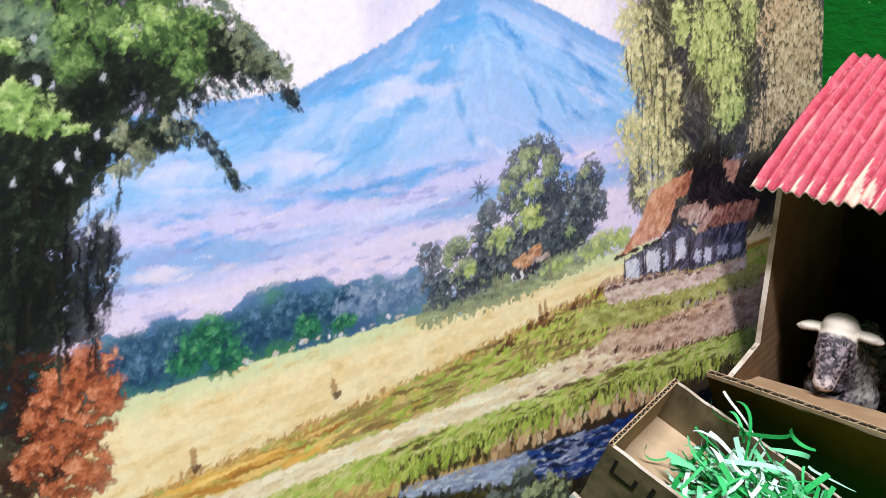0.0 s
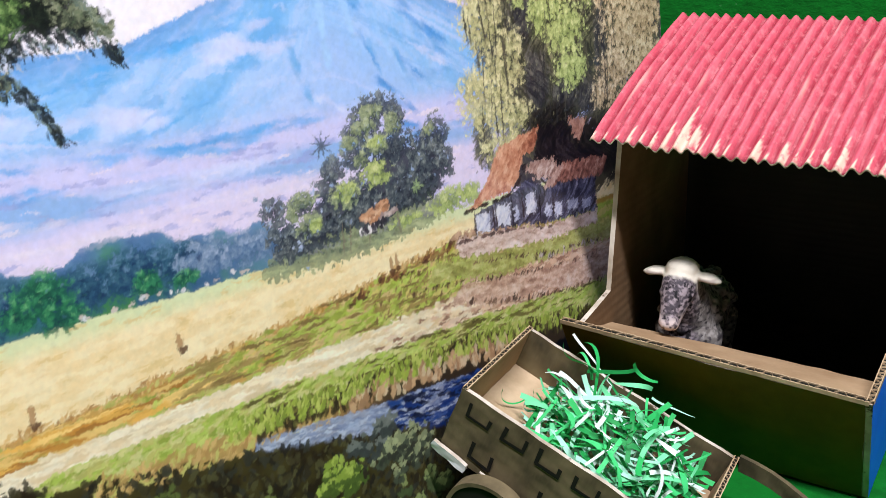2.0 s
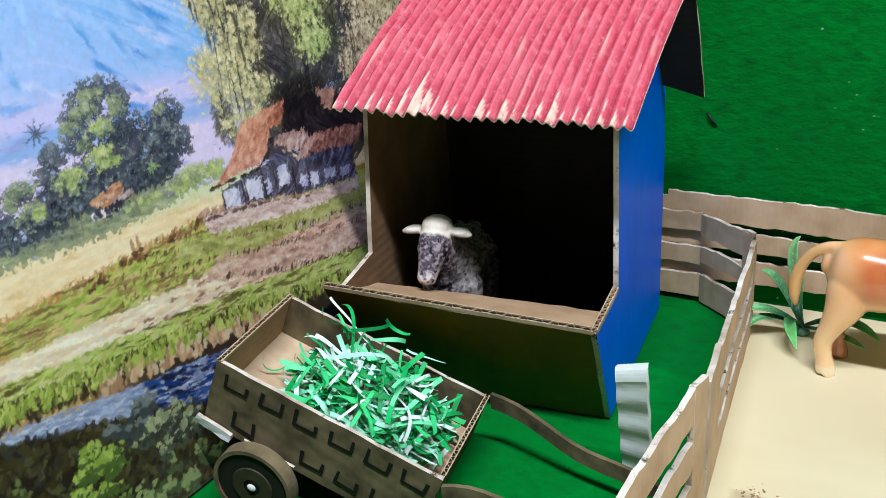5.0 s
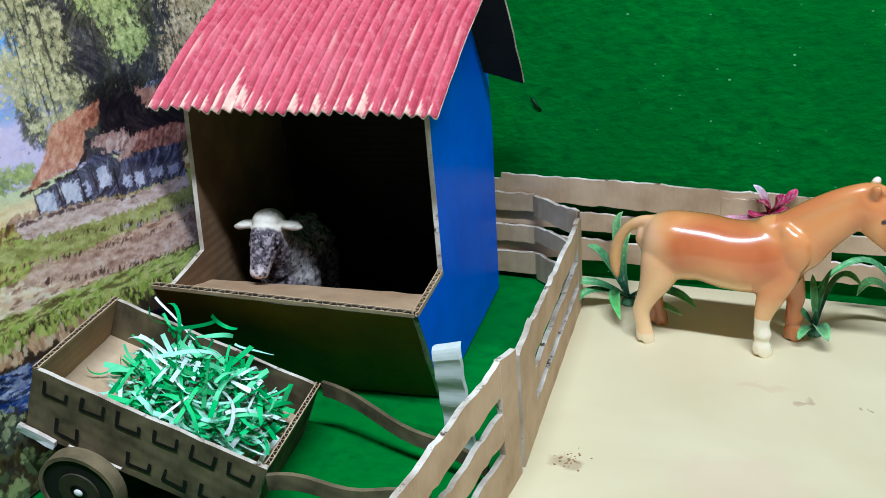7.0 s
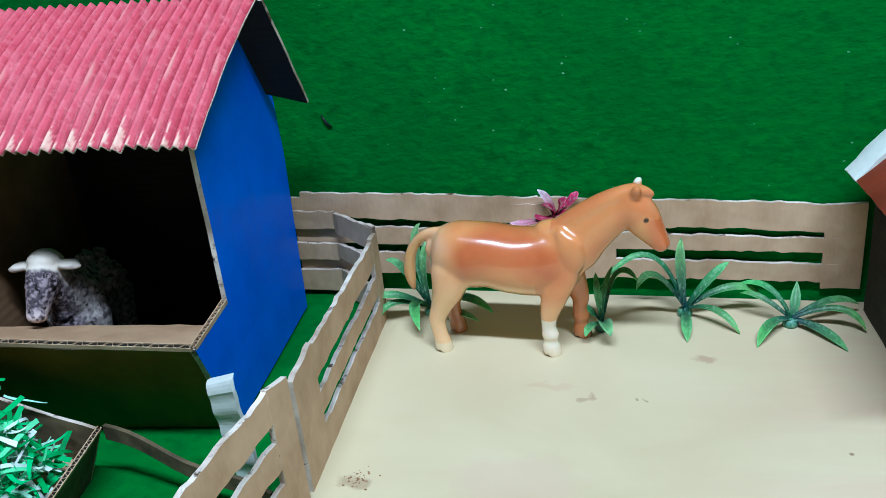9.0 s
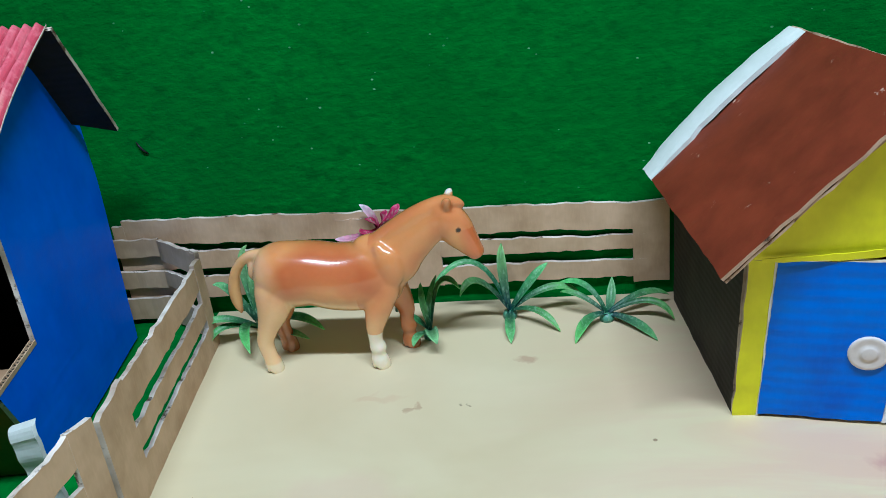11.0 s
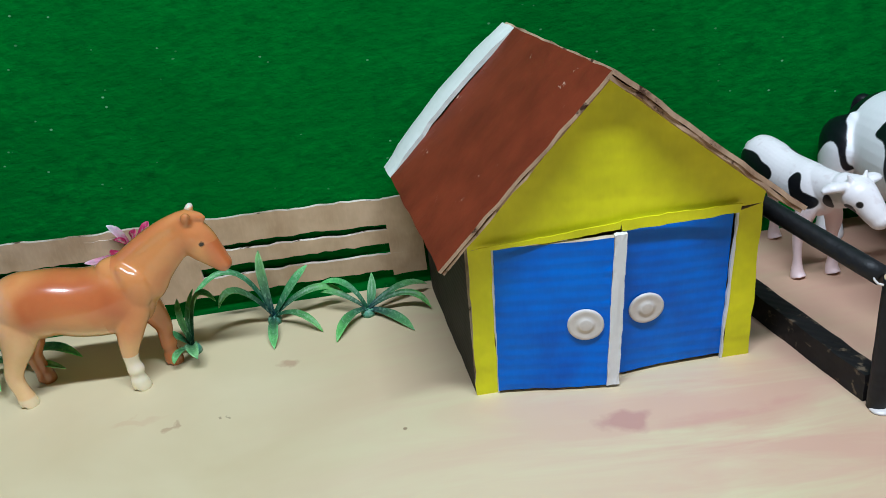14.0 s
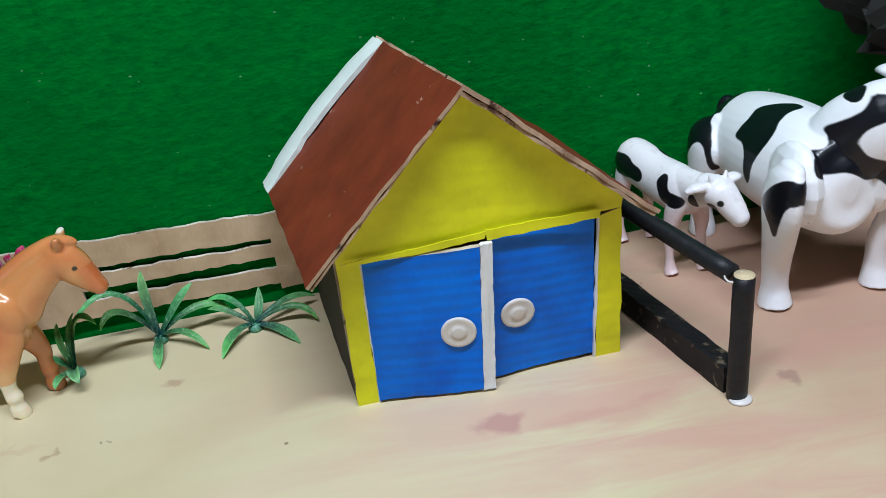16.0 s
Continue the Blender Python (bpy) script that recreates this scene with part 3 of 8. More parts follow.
    q = q * (1 - e)[:, None] + earth * e[:, None]
    c = blend(c, sstep(z, pt + 0.001, pt - 0.001), 0) + q * sstep(z, pt + 0.001, pt - 0.001)[:, None]
    pl = line(y, PATH_LOW) + (mid - 0.5) * 0.003
    g = blend(np.tile(rgb(166, 186, 82), (len(y), 1)), sstep(grain, 0.4, 0.6), rgb(200, 200, 116))
    g = blend(g, sstep(fine, 0.55, 0.75) * 0.5, rgb(112, 140, 36))
    c = blend(c, sstep(z, pl + 0.001, pl - 0.001), 0) + g * sstep(z, pl + 0.001, pl - 0.001)[:, None]
    bl = line(y, BANK_LOW) + (mid - 0.5) * 0.008
    g = blend(np.tile(rgb(176, 138, 84), (len(y), 1)), sstep(y, 0.26, 0.36), rgb(60, 48, 36))
    c = blend(c, sstep(z, bl + 0.002, bl - 0.002), 0) + g * sstep(z, bl + 0.002, bl - 0.002)[:, None]
    st = line(y, STREAM_TOP) + (mid - 0.5) * 0.003
    wave = vnoise(np.c_[y * 0.5 + z, z + 0.2 * y, np.zeros_like(y)], 190, 3)
    s = blend(np.tile(rgb(152, 164, 192), (len(y), 1)), sstep(wave, 0.45, 0.6), rgb(112, 124, 156))
    deep = blend(np.tile(rgb(16, 46, 108), (len(y), 1)), sstep(wave, 0.55, 0.7), rgb(72, 104, 160))
    # the stream turns near-black from y 0.42 to 0.47
    deep = blend(deep, sstep(y, 0.42, 0.47), rgb(8, 10, 18))
    e = sstep(y + 1.6 * (line(y, STREAM_TOP) - z), 0.36, 0.44)
    s = s * (1 - e)[:, None] + deep * e[:, None]
    hit = sstep(z, st + 0.001, st - 0.001) * (y > 0.236)
    c = blend(c, hit, 0) + s * hit[:, None]
    nt = line(y, NEAR_TOP) + (mid - 0.5) * 0.006
    b = blend(np.tile(rgb(44, 34, 22), (len(y), 1)), sstep(mid, 0.42, 0.6), rgb(70, 62, 32))
    # near-black from y 0.40 to 0.46 on
    b = blend(b, sstep(y, 0.40, 0.46), rgb(12, 14, 18))
    c = blend(c, sstep(z, nt + 0.002, nt - 0.002), 0) + b * sstep(z, nt + 0.002, nt - 0.002)[:, None]
    return np.clip(c, 0.002, 1)


class Dabs:
    """Soft brush dabs, laid one over another on the picture's grid of pigment."""

    def __init__(self, y0, z0, cell):
        self.rows, self.y0, self.z0, self.cell = [], y0, z0, cell
        self.rng = random.Random(11)

    def add(self, y, z, length, width, angle, colour, layer, soft=0.9):
        self.rows.append((layer, len(self.rows), y, z, length, width, angle, tuple(colour), soft))

    def wash(self, y0, z0, y1, z1, width, colour, layer, n=9):
        """A broad wet stroke, broken up along its way."""
        r, ang, far = self.rng, math.atan2(z1 - z0, y1 - y0), math.hypot(y1 - y0, z1 - z0)
        for k in range(n):
            t = r.random()
            length = max(width * 1.5, far * r.uniform(0.35, 0.6))
            self.add(y0 + (y1 - y0) * t + r.gauss(0, 0.1) * width, z0 + (z1 - z0) * t + r.gauss(0, 0.28) * width, length, width * r.uniform(0.35, 0.8), ang + r.uniform(-0.15, 0.15), self.shade(colour, 0.06), layer + k / n, 4.0)

    def lay(self, picture):
        nz, ny, _ = picture.shape
        for _, k, y, z, length, width, angle, col, soft in sorted(self.rows):
            a, b = max(0.55, 0.5 * length / self.cell), max(0.5, 0.5 * width / self.cell)
            cy, cz = (y - self.y0) / self.cell, (z - self.z0) / self.cell
            r = a + 1.5
            j0, j1, i0, i1 = max(0, int(cz - r)), min(nz, int(cz + r) + 2), max(0, int(cy - r)), min(ny, int(cy + r) + 2)
            if j0 >= j1 or i0 >= i1:
                continue
            dy, dz = np.arange(i0, i1)[None, :] - cy, np.arange(j0, j1)[:, None] - cz
            ca, sa = math.cos(angle), math.sin(angle)
            u, v = (dy * ca + dz * sa) / a, (dz * ca - dy * sa) / b
            d = np.sqrt(u * u + v * v * np.maximum(0.3, 1 + 0.7 * u))
            alpha = np.clip((1.0 - d) * b / soft + (0.5 if soft < 1 else 0.0), 0, 1)[:, :, None] * (0.92 if soft < 1 else 0.62)
            win = picture[j0:j1, i0:i1]
            win += alpha * (np.array(col) - win)

    def shade(self, col, spread=0.12):
        v = 1 + self.rng.uniform(-spread, spread)
        return [min(1, max(0.002, q * v)) for q in col]

    def crown(self, clumps, centre, radii, clump, marks, darks, lights, size, angle, layer, slim=(0.35, 0.65)):
        """A crown of many clumps with gaps between them, each shaded below and lit above."""
        r = self.rng
        for k in range(clumps):
            w, q = r.uniform(0, 2 * math.pi), math.sqrt(r.random())
            cy, cz = centre[0] + radii[0] * q * math.cos(w), centre[1] + radii[1] * q * math.sin(w)
            c = clump * r.uniform(0.6, 1.3)
            for i in range(marks):
                a, b = r.gauss(0, 0.5), r.gauss(0, 0.5)
                col = r.choice(lights if b > r.uniform(-0.15, 0.35) else darks)
                s = r.uniform(*size)
                self.add(cy + a * c, cz + b * c, s, s * r.uniform(*slim), r.uniform(*angle), self.shade(col), layer + 3 * k / clumps + 0.5 * i / marks / clumps)

    def fill(self, n, corners, colours, size, angle, layer, slim=(0.35, 0.7), spread=0.12):
        """n marks inside a painted outline."""
        r = self.rng
        ys, zs = [c[0] for c in corners], [c[1] for c in corners]
        done = 0
        while done < n:
            y, z = r.uniform(min(ys), max(ys)), r.uniform(min(zs), max(zs))
            inside = False
            for (a, b), (c, d) in zip(corners, corners[1:] + corners[:1]):
                if (b > z) != (d > z) and y < a + (z - b) / (d - b) * (c - a):
                    inside = not inside
            if inside:
                s = r.uniform(*size)
                self.add(y, z, s, s * r.uniform(*slim), r.uniform(*angle), self.shade(r.choice(colours), spread), layer + done / n)
                done += 1

    def leaves(self, rows, n, colours, size, angle, layer):
        """Single leaves strewn over clumps, lighter towards the top of each."""
        r = self.rng
        for cy, cz, ry, rz in rows:
            for k in range(n):
                a, b = min(max(r.gauss(0, 0.5), -1.05), 1.05), min(max(r.gauss(0, 0.5), -1.05), 1.05)
                s = r.uniform(*size)
                tone = min(max(r.random() + 0.35 * b, 0), 0.999)
                self.add(cy + a * ry, cz + b * rz, s, s * r.uniform(0.35, 0.7), r.uniform(*angle), self.shade(rgb(*colours[int(tone * len(colours))]), 0.14), layer + r.random(), 1.4)

    def fringe(self, n, path, colours, size, angle, layer, reach=0.004):
        """Leaves hanging along a line."""
        r = self.rng
        for k in range(n):
            t = r.random() * (len(path) - 1)
            i = int(t)
            a, b = path[i], path[i + 1]
            s = r.uniform(*size)
            self.add(a[0] + (b[0] - a[0]) * (t - i) + r.gauss(0, 0.0012), a[1] + (b[1] - a[1]) * (t - i) - r.random() * reach, s, s * r.uniform(0.25, 0.45), r.uniform(*angle), self.shade(r.choice(colours), 0.2), layer + r.random())

    def strip(self, n, y0, y1, low, high, colours, size, angle, layer=1, slim=0.35, soft=0.9):
        """n marks between two painted lines."""
        r = self.rng
        for i in range(n):
            y = r.uniform(y0, y1)
            a, b = float(line(y, low)), float(line(y, high))
            z = r.uniform(min(a, b), max(a, b))
            s = r.uniform(*size)
            self.add(y, z, s, s * slim * r.uniform(0.7, 1.3), r.uniform(*angle), self.shade(r.choice(colours)), layer + i / n, soft)


def lines_up(knots, dz):
    return [(a, b + dz) for a, b in knots]


class Foliage:
    """Leafy masses, mottled by noise that follows the hang of the leaves."""

    def __init__(self, picture, ys, zs):
        self.picture, self.ys, self.zs = picture, ys, zs
        flat = lambda y, z, k, o: np.clip((vnoise(np.c_[y.ravel(), z.ravel(), np.full(y.size, 0.37)], k, o, 0.6).reshape(y.shape) - 0.5) * 1.9 + 0.5, 0, 1)
        self.leaf = flat(ys, zs, 300, 3)
        self.fine = flat(ys + 0.3, zs, 520, 2)
        self.hang = flat(ys + 0.02 * np.sin(zs * 90), zs * 0.32, 380, 3)
        self.row = flat(ys * 0.3, zs + 0.19 * ys, 330, 3)
        self.slant = flat((ys - zs) * 0.75, (ys + zs) * 0.30, 420, 3)

        self.grains = {"leaf": self.leaf, "hang": self.hang, "slant": self.slant, "row": self.row}

    def shape(self, corners, colours, grain="leaf", tone=0.0, rough=0.003, cover=0.95):
        """A painted plane inside an outline; colours from the shade to the light."""
        tones = np.array([rgb(*c) for c in colours])
        cy, cz = [c[0] for c in corners], [c[1] for c in corners]
        i = np.where((self.ys[0] > min(cy) - 0.005) & (self.ys[0] < max(cy) + 0.005))[0]
        j = np.where((self.zs[:, 0] > min(cz) - 0.005) & (self.zs[:, 0] < max(cz) + 0.005))[0]
        w = (slice(j[0], j[-1] + 1), slice(i[0], i[-1] + 1))
        n, f = self.grains[grain][w] - 0.5, self.fine[w] - 0.5
        m = patch((self.ys[w] + rough * (n + f)).ravel(), (self.zs[w] + rough * f).ravel(), corners).reshape(n.shape)[:, :, None] * cover
        k = 0.5 + tone + 0.9 * n + 0.35 * f
        col = np.stack([np.interp(k, np.linspace(0, 1, len(tones)), tones[:, q]) for q in range(3)], -1)
        self.picture[w] += m * (col - self.picture[w])

    def lay(self, rows, colours, grain="leaf", ragged=0.9, lit=0.35, tone=0.0, soft=0.55):
        """rows: centre and half sizes of clumps; colours from the shade to the light."""
        tones = np.array([rgb(*c) for c in colours])
        steps = np.linspace(0, 1, len(tones))
        field = self.grains[grain]
        for cy, cz, ry, rz in rows:
            ry, rz = ry * 1.14, rz * 1.14
            j = np.where(np.abs(self.zs[:, 0] - cz) < rz * 1.5)[0]
            i = np.where(np.abs(self.ys[0] - cy) < ry * 1.5)[0]
            if not len(i) or not len(j):
                continue
            w = (slice(j[0], j[-1] + 1), slice(i[0], i[-1] + 1))
            u, v = (self.ys[w] - cy) / ry, (self.zs[w] - cz) / rz
            n, f = field[w] - 0.5, self.fine[w] - 0.5
            m = sstep(1 - u * u - v * v + ragged * (1.3 * n + 0.6 * f), 0.05, 0.05 + soft)[:, :, None] * 0.93
            k = 0.48 + tone + lit * 0.5 * (v - 0.35 * u) + 0.85 * n + 0.40 * f
            col = np.stack([np.interp(k, steps, tones[:, q]) for q in range(3)], -1)
            self.picture[w] += m * (col - self.picture[w])


def aged(picture, fol):
    """Paint spread by the canvas: edges broken up, pigment mottled, the print a little crisp."""
    nz, ny, _ = picture.shape
    jj, ii = np.mgrid[0:nz, 0:ny]
    dj = (fol.fine - 0.5) * 1.6 + (fol.leaf - 0.5) * 2.6
    di = (np.roll(fol.fine, 131, 1) - 0.5) * 1.6 + (np.roll(fol.leaf, 77, 0) - 0.5) * 2.6
    out = picture[np.clip(jj + dj, 0, nz - 1).astype(int), np.clip(ii + di, 0, ny - 1).astype(int)]
    soft = sum(np.roll(np.roll(out, p, 0), q, 1) for p in (-3, 0, 3) for q in (-3, 0, 3)) / 9
    out = np.clip(out - 0.08 * (out - soft), 0.001, 1)
    out = out * np.clip(0.80 + 1.4 * out.mean(-1, keepdims=True), 0.8, 1.04)
    mottle = 1 + 0.05 * (np.roll(fol.fine, 59, 0) - 0.5) + 0.09 * (np.roll(fol.leaf, 211, 1) - 0.5)
    tint = 0.05 * (np.roll(fol.leaf, 149, 0) - 0.5)
    out = out * np.stack([mottle + tint, mottle, mottle - tint], -1)
    return np.clip(out, 0.002, 0.96)


SHADE = [(0.098, 0.375, 0.031, 0.026), (0.119, 0.363, 0.039, 0.020), (0.098, 0.342, 0.028, 0.022), (0.158, 0.37, 0.025, 0.016), (0.176, 0.366, 0.017, 0.012), (0.082, 0.316, 0.018, 0.022), (0.148, 0.348, 0.013, 0.009), (0.134, 0.335, 0.017, 0.009), (0.092, 0.323, 0.016, 0.014), (0.191, 0.357, 0.013, 0.007), (0.12, 0.41, 0.07, 0.03), (0.06, 0.34, 0.03, 0.06), (0.062, 0.28, 0.026, 0.035)]
LEAFY = [(0.136, 0.381, 0.016, 0.010), (0.116, 0.385, 0.011, 0.009), (0.108, 0.369, 0.010, 0.010), (0.144, 0.373, 0.015, 0.010), (0.157, 0.362, 0.010, 0.008), (0.122, 0.378, 0.009, 0.0075), (0.164, 0.381, 0.010, 0.005), (0.156, 0.374, 0.009, 0.007), (0.106, 0.38, 0.0074, 0.007), (0.143, 0.386, 0.02, 0.006), (0.13, 0.40, 0.05, 0.012)]
LIME = [(0.084, 0.358, 0.010, 0.0066), (0.08, 0.351, 0.008, 0.006), (0.09, 0.347, 0.0094, 0.0055), (0.102, 0.343, 0.006, 0.002), (0.084, 0.377, 0.004, 0.0033), (0.143, 0.383, 0.008, 0.005), (0.131, 0.377, 0.0067, 0.0045)]
TIPS = [(0.188, 0.36, 0.010, 0.007), (0.198, 0.354, 0.0076, 0.0046), (0.127, 0.328, 0.0075, 0.0053), (0.119, 0.323, 0.0067, 0.004), (0.119, 0.338, 0.004, 0.005), (0.181, 0.372, 0.0095, 0.0055), (0.146, 0.336, 0.0087, 0.006)]
HOLLOW = [(0.122, 0.357, 0.020, 0.0076), (0.177, 0.369, 0.0086, 0.006), (0.106, 0.352, 0.0126, 0.006), (0.093, 0.365, 0.005, 0.0066), (0.109, 0.333, 0.012, 0.008), (0.086, 0.325, 0.013, 0.014), (0.172, 0.357, 0.009, 0.004), (0.075, 0.29, 0.014, 0.03)]
LIGHT_GAPS = [(0.0941, 0.3795), (0.0966, 0.3608), (0.0911, 0.3639), (0.1101, 0.3395), (0.1009, 0.3332), (0.0957, 0.3236), (0.0747, 0.3266), (0.0932, 0.33), (0.0947, 0.3064), (0.0981, 0.3104), (0.1064, 0.3016), (0.1088, 0.3031), (0.1053, 0.3163), (0.0983, 0.3015), (0.1604, 0.3474), (0.164, 0.3505), (0.17, 0.3482), (0.1521, 0.3423), (0.1482, 0.3436), (0.1575, 0.3485), (0.1169, 0.3613), (0.1129, 0.3202)]
BUSH = [(0.085, 0.243, 0.014, 0.0115), (0.075, 0.237, 0.013, 0.012), (0.089, 0.225, 0.010, 0.010), (0.075, 0.216, 0.015, 0.012), (0.064, 0.228, 0.008, 0.009), (0.078, 0.198, 0.012, 0.010), (0.058, 0.212, 0.008, 0.0095), (0.064, 0.195, 0.0106, 0.007), (0.094, 0.232, 0.007, 0.007)]
GROVE = [(0.3647, 0.2869, 0.0190, 0.0085), (0.3809, 0.2772, 0.0080, 0.0085), (0.3528, 0.2764, 0.0150, 0.0095), (0.3735, 0.2616, 0.0185, 0.0128), (0.4151, 0.2591, 0.0125, 0.0145), (0.4039, 0.2436, 0.0203, 0.0146), (0.3824, 0.2338, 0.0192, 0.0144), (0.3237, 0.2555, 0.0095, 0.0090), (0.318, 0.2453, 0.0105, 0.0109), (0.2755, 0.2445, 0.0085, 0.0070), (0.2796, 0.2283, 0.0107, 0.0105), (0.2967, 0.2424, 0.0099, 0.0070), (0.3484, 0.2607, 0.0165, 0.0113), (0.3421, 0.2381, 0.0231, 0.0113), (0.306, 0.2228, 0.021, 0.0087), (0.3538, 0.2245, 0.0241, 0.0093), (0.2881, 0.2171, 0.0148, 0.0054), (0.4231, 0.2412, 0.0077, 0.01)]
GROVE_LIT = [(0.3598, 0.2856, 0.0101, 0.0049), (0.3773, 0.2756, 0.0073, 0.0065), (0.3514, 0.2768, 0.0102, 0.0049), (0.3617, 0.2646, 0.0094, 0.0064), (0.3393, 0.2702, 0.0065, 0.004), (0.2986, 0.2441, 0.0094, 0.0054), (0.2998, 0.2297, 0.009, 0.0064), (0.3309, 0.2402, 0.012, 0.008), (0.3475, 0.2573, 0.0062, 0.0057), (0.2889, 0.2379, 0.0048, 0.0042), (0.4114, 0.2652, 0.0060, 0.0050)]
GROVE_LIME = [(0.3584, 0.247, 0.0125, 0.0085), (0.3315, 0.2424, 0.0082, 0.005), (0.3048, 0.228, 0.005, 0.0039), (0.3623, 0.2669, 0.0065, 0.0032), (0.4235, 0.2138, 0.0217, 0.009), (0.4428, 0.2137, 0.0131, 0.0078), (0.3797, 0.2111, 0.016, 0.0034)]
TALL_DARK = [(0.514, 0.323, 0.033, 0.050), (0.532, 0.277, 0.042, 0.0365), (0.592, 0.31, 0.031, 0.050), (0.576, 0.257, 0.046, 0.020), (0.496, 0.355, 0.025, 0.022), (0.608, 0.26, 0.033, 0.020), (0.464, 0.245, 0.012, 0.0195), (0.57, 0.40, 0.12, 0.035), (0.66, 0.33, 0.06, 0.09), (0.54, 0.33, 0.06, 0.09)]
TALL_TAN = [(0.465, 0.354, 0.018, 0.018), (0.475, 0.327, 0.024, 0.022), (0.489, 0.291, 0.027, 0.017), (0.475, 0.272, 0.030, 0.021), (0.497, 0.256, 0.027, 0.014), (0.457, 0.285, 0.014, 0.011), (0.483, 0.239, 0.022, 0.010), (0.473, 0.388, 0.026, 0.021), (0.503, 0.309, 0.014, 0.015)]
TALL_GREEN = [(0.559, 0.342, 0.026, 0.0276), (0.573, 0.312, 0.027, 0.0205), (0.541, 0.328, 0.014, 0.0196), (0.577, 0.282, 0.022, 0.015), (0.606, 0.345, 0.014, 0.0206), (0.564, 0.38, 0.035, 0.023), (0.518, 0.349, 0.012, 0.015)]
TALL_BROWN = [(0.660, 0.337, 0.044, 0.030), (0.668, 0.301, 0.044, 0.027), (0.646, 0.272, 0.034, 0.018), (0.625, 0.255, 0.022, 0.0125), (0.695, 0.316, 0.027, 0.036), (0.690, 0.274, 0.024, 0.019), (0.666, 0.375, 0.05, 0.0254)]
UNDER = [(0.546, 0.245, 0.036, 0.013), (0.576, 0.222, 0.045, 0.0159), (0.616, 0.214, 0.034, 0.023)]
WOODS = [(0.106, 0.243, 0.014, 0.0115), (0.124, 0.241, 0.015, 0.0125), (0.162, 0.236, 0.017, 0.013), (0.187, 0.236, 0.022, 0.0136), (0.214, 0.233, 0.020, 0.012), (0.111, 0.234, 0.0147, 0.0075)]
WOODS_HAZY = [(0.232, 0.231, 0.022, 0.011), (0.255, 0.229, 0.020, 0.010), (0.275, 0.226, 0.018, 0.009)]
WOODS_GREEN = [(0.142, 0.238, 0.015, 0.0125), (0.148, 0.226, 0.0127, 0.0076), (0.194, 0.228, 0.0083, 0.008), (0.13, 0.233, 0.0099, 0.0073), (0.216, 0.224, 0.008, 0.0048)]


def farmhouse(fol, y0, z0, cell):
    """The russet thatched farmhouse, and the banks of earth and grass below it."""
    soil = [(140, 104, 88), (182, 142, 120), (212, 178, 156), (232, 206, 188)]
    grass = [(116, 110, 62), (154, 152, 84), (182, 182, 108), (204, 200, 140)]
    fol.shape([(0.4252, 0.1847), (0.4447, 0.1815), (0.4845, 0.1755), (0.5341, 0.1655), (0.60, 0.1600), (0.60, 0.1490), (0.5296, 0.1541), (0.4705, 0.1626), (0.4244, 0.1700)], [(150, 118, 110), (196, 164, 152), (222, 196, 186), (236, 216, 210)], "row", 0.05)
    fol.shape([(0.400, 0.1745), (0.4244, 0.1700), (0.4705, 0.1626), (0.5296, 0.1541), (0.62, 0.1480), (0.62, 0.1300), (0.5237, 0.1392), (0.4634, 0.1448), (0.4141, 0.1571), (0.390, 0.1625)], grass, "row", 0.0, 0.005, 0.85)
    fol.shape([(0.428, 0.1532), (0.4634, 0.1448), (0.5211, 0.1328), (0.5759, 0.1263), (0.66, 0.1180), (0.66, 0.0900), (0.5778, 0.1017), (0.5143, 0.1157), (0.4554, 0.1250), (0.410, 0.1400)], soil, "row", 0.0, 0.005, 0.9)
    # shadow behind, then wall, roofs and lean-to
    fol.shape([(0.5289, 0.2442), (0.5641, 0.2408), (0.5759, 0.2189), (0.62, 0.2080), (0.62, 0.1950), (0.5532, 0.2084), (0.5192, 0.2180)], [(14, 10, 16), (24, 17, 24), (38, 28, 34), (54, 44, 50)], "hang", 0.0, 0.006)
    fol.shape([(0.4454, 0.1964), (0.4657, 0.2001), (0.4881, 0.2010), (0.5052, 0.2068), (0.5169, 0.2060), (0.5277, 0.1960), (0.60, 0.1910), (0.60, 0.1600), (0.5346, 0.1668), (0.4850, 0.1767), (0.4443, 0.1830)], [(30, 28, 46), (54, 52, 76), (86, 84, 110), (128, 126, 152)], "hang", 0.0, 0.003)
    white = [(150, 150, 182), (190, 190, 214), (216, 214, 230), (232, 228, 236)]
    for y, z, ry, rz, tone in ((0.4545, 0.1885, 0.0082, 0.0072, 0.1), (0.4775, 0.1878, 0.0088, 0.0080, 0.15), (0.4925, 0.1850, 0.0030, 0.0060, -0.1), (0.5112, 0.1885, 0.0066, 0.0082, 0.05), (0.5327, 0.1775, 0.0046, 0.0050, -0.05), (0.5453, 0.1752, 0.0056, 0.0052, 0.0), (0.5660, 0.1738, 0.0076, 0.0046, -0.25), (0.5850, 0.1700, 0.0070, 0.0044, -0.35)):
        fol.shape([(y - ry, z - rz * 0.9), (y + ry * 0.9, z - rz * 1.1), (y + ry, z + rz * 0.9), (y - ry * 0.9, z + rz)], white, "hang", tone, 0.003, 0.9)
    thatch = [(150, 84, 64), (190, 122, 94), (214, 152, 122), (230, 180, 152)]
    fol.shape([(0.4355, 0.2012), (0.4445, 0.2044), (0.4615, 0.2166), (0.4797, 0.2387), (0.5020, 0.2412), (0.5289, 0.2442), (0.5203, 0.2273), (0.5060, 0.2247), (0.4980, 0.2093), (0.4868, 0.2031), (0.4644, 0.2036), (0.4443, 0.2002)], thatch, "slant", 0.08, 0.003)
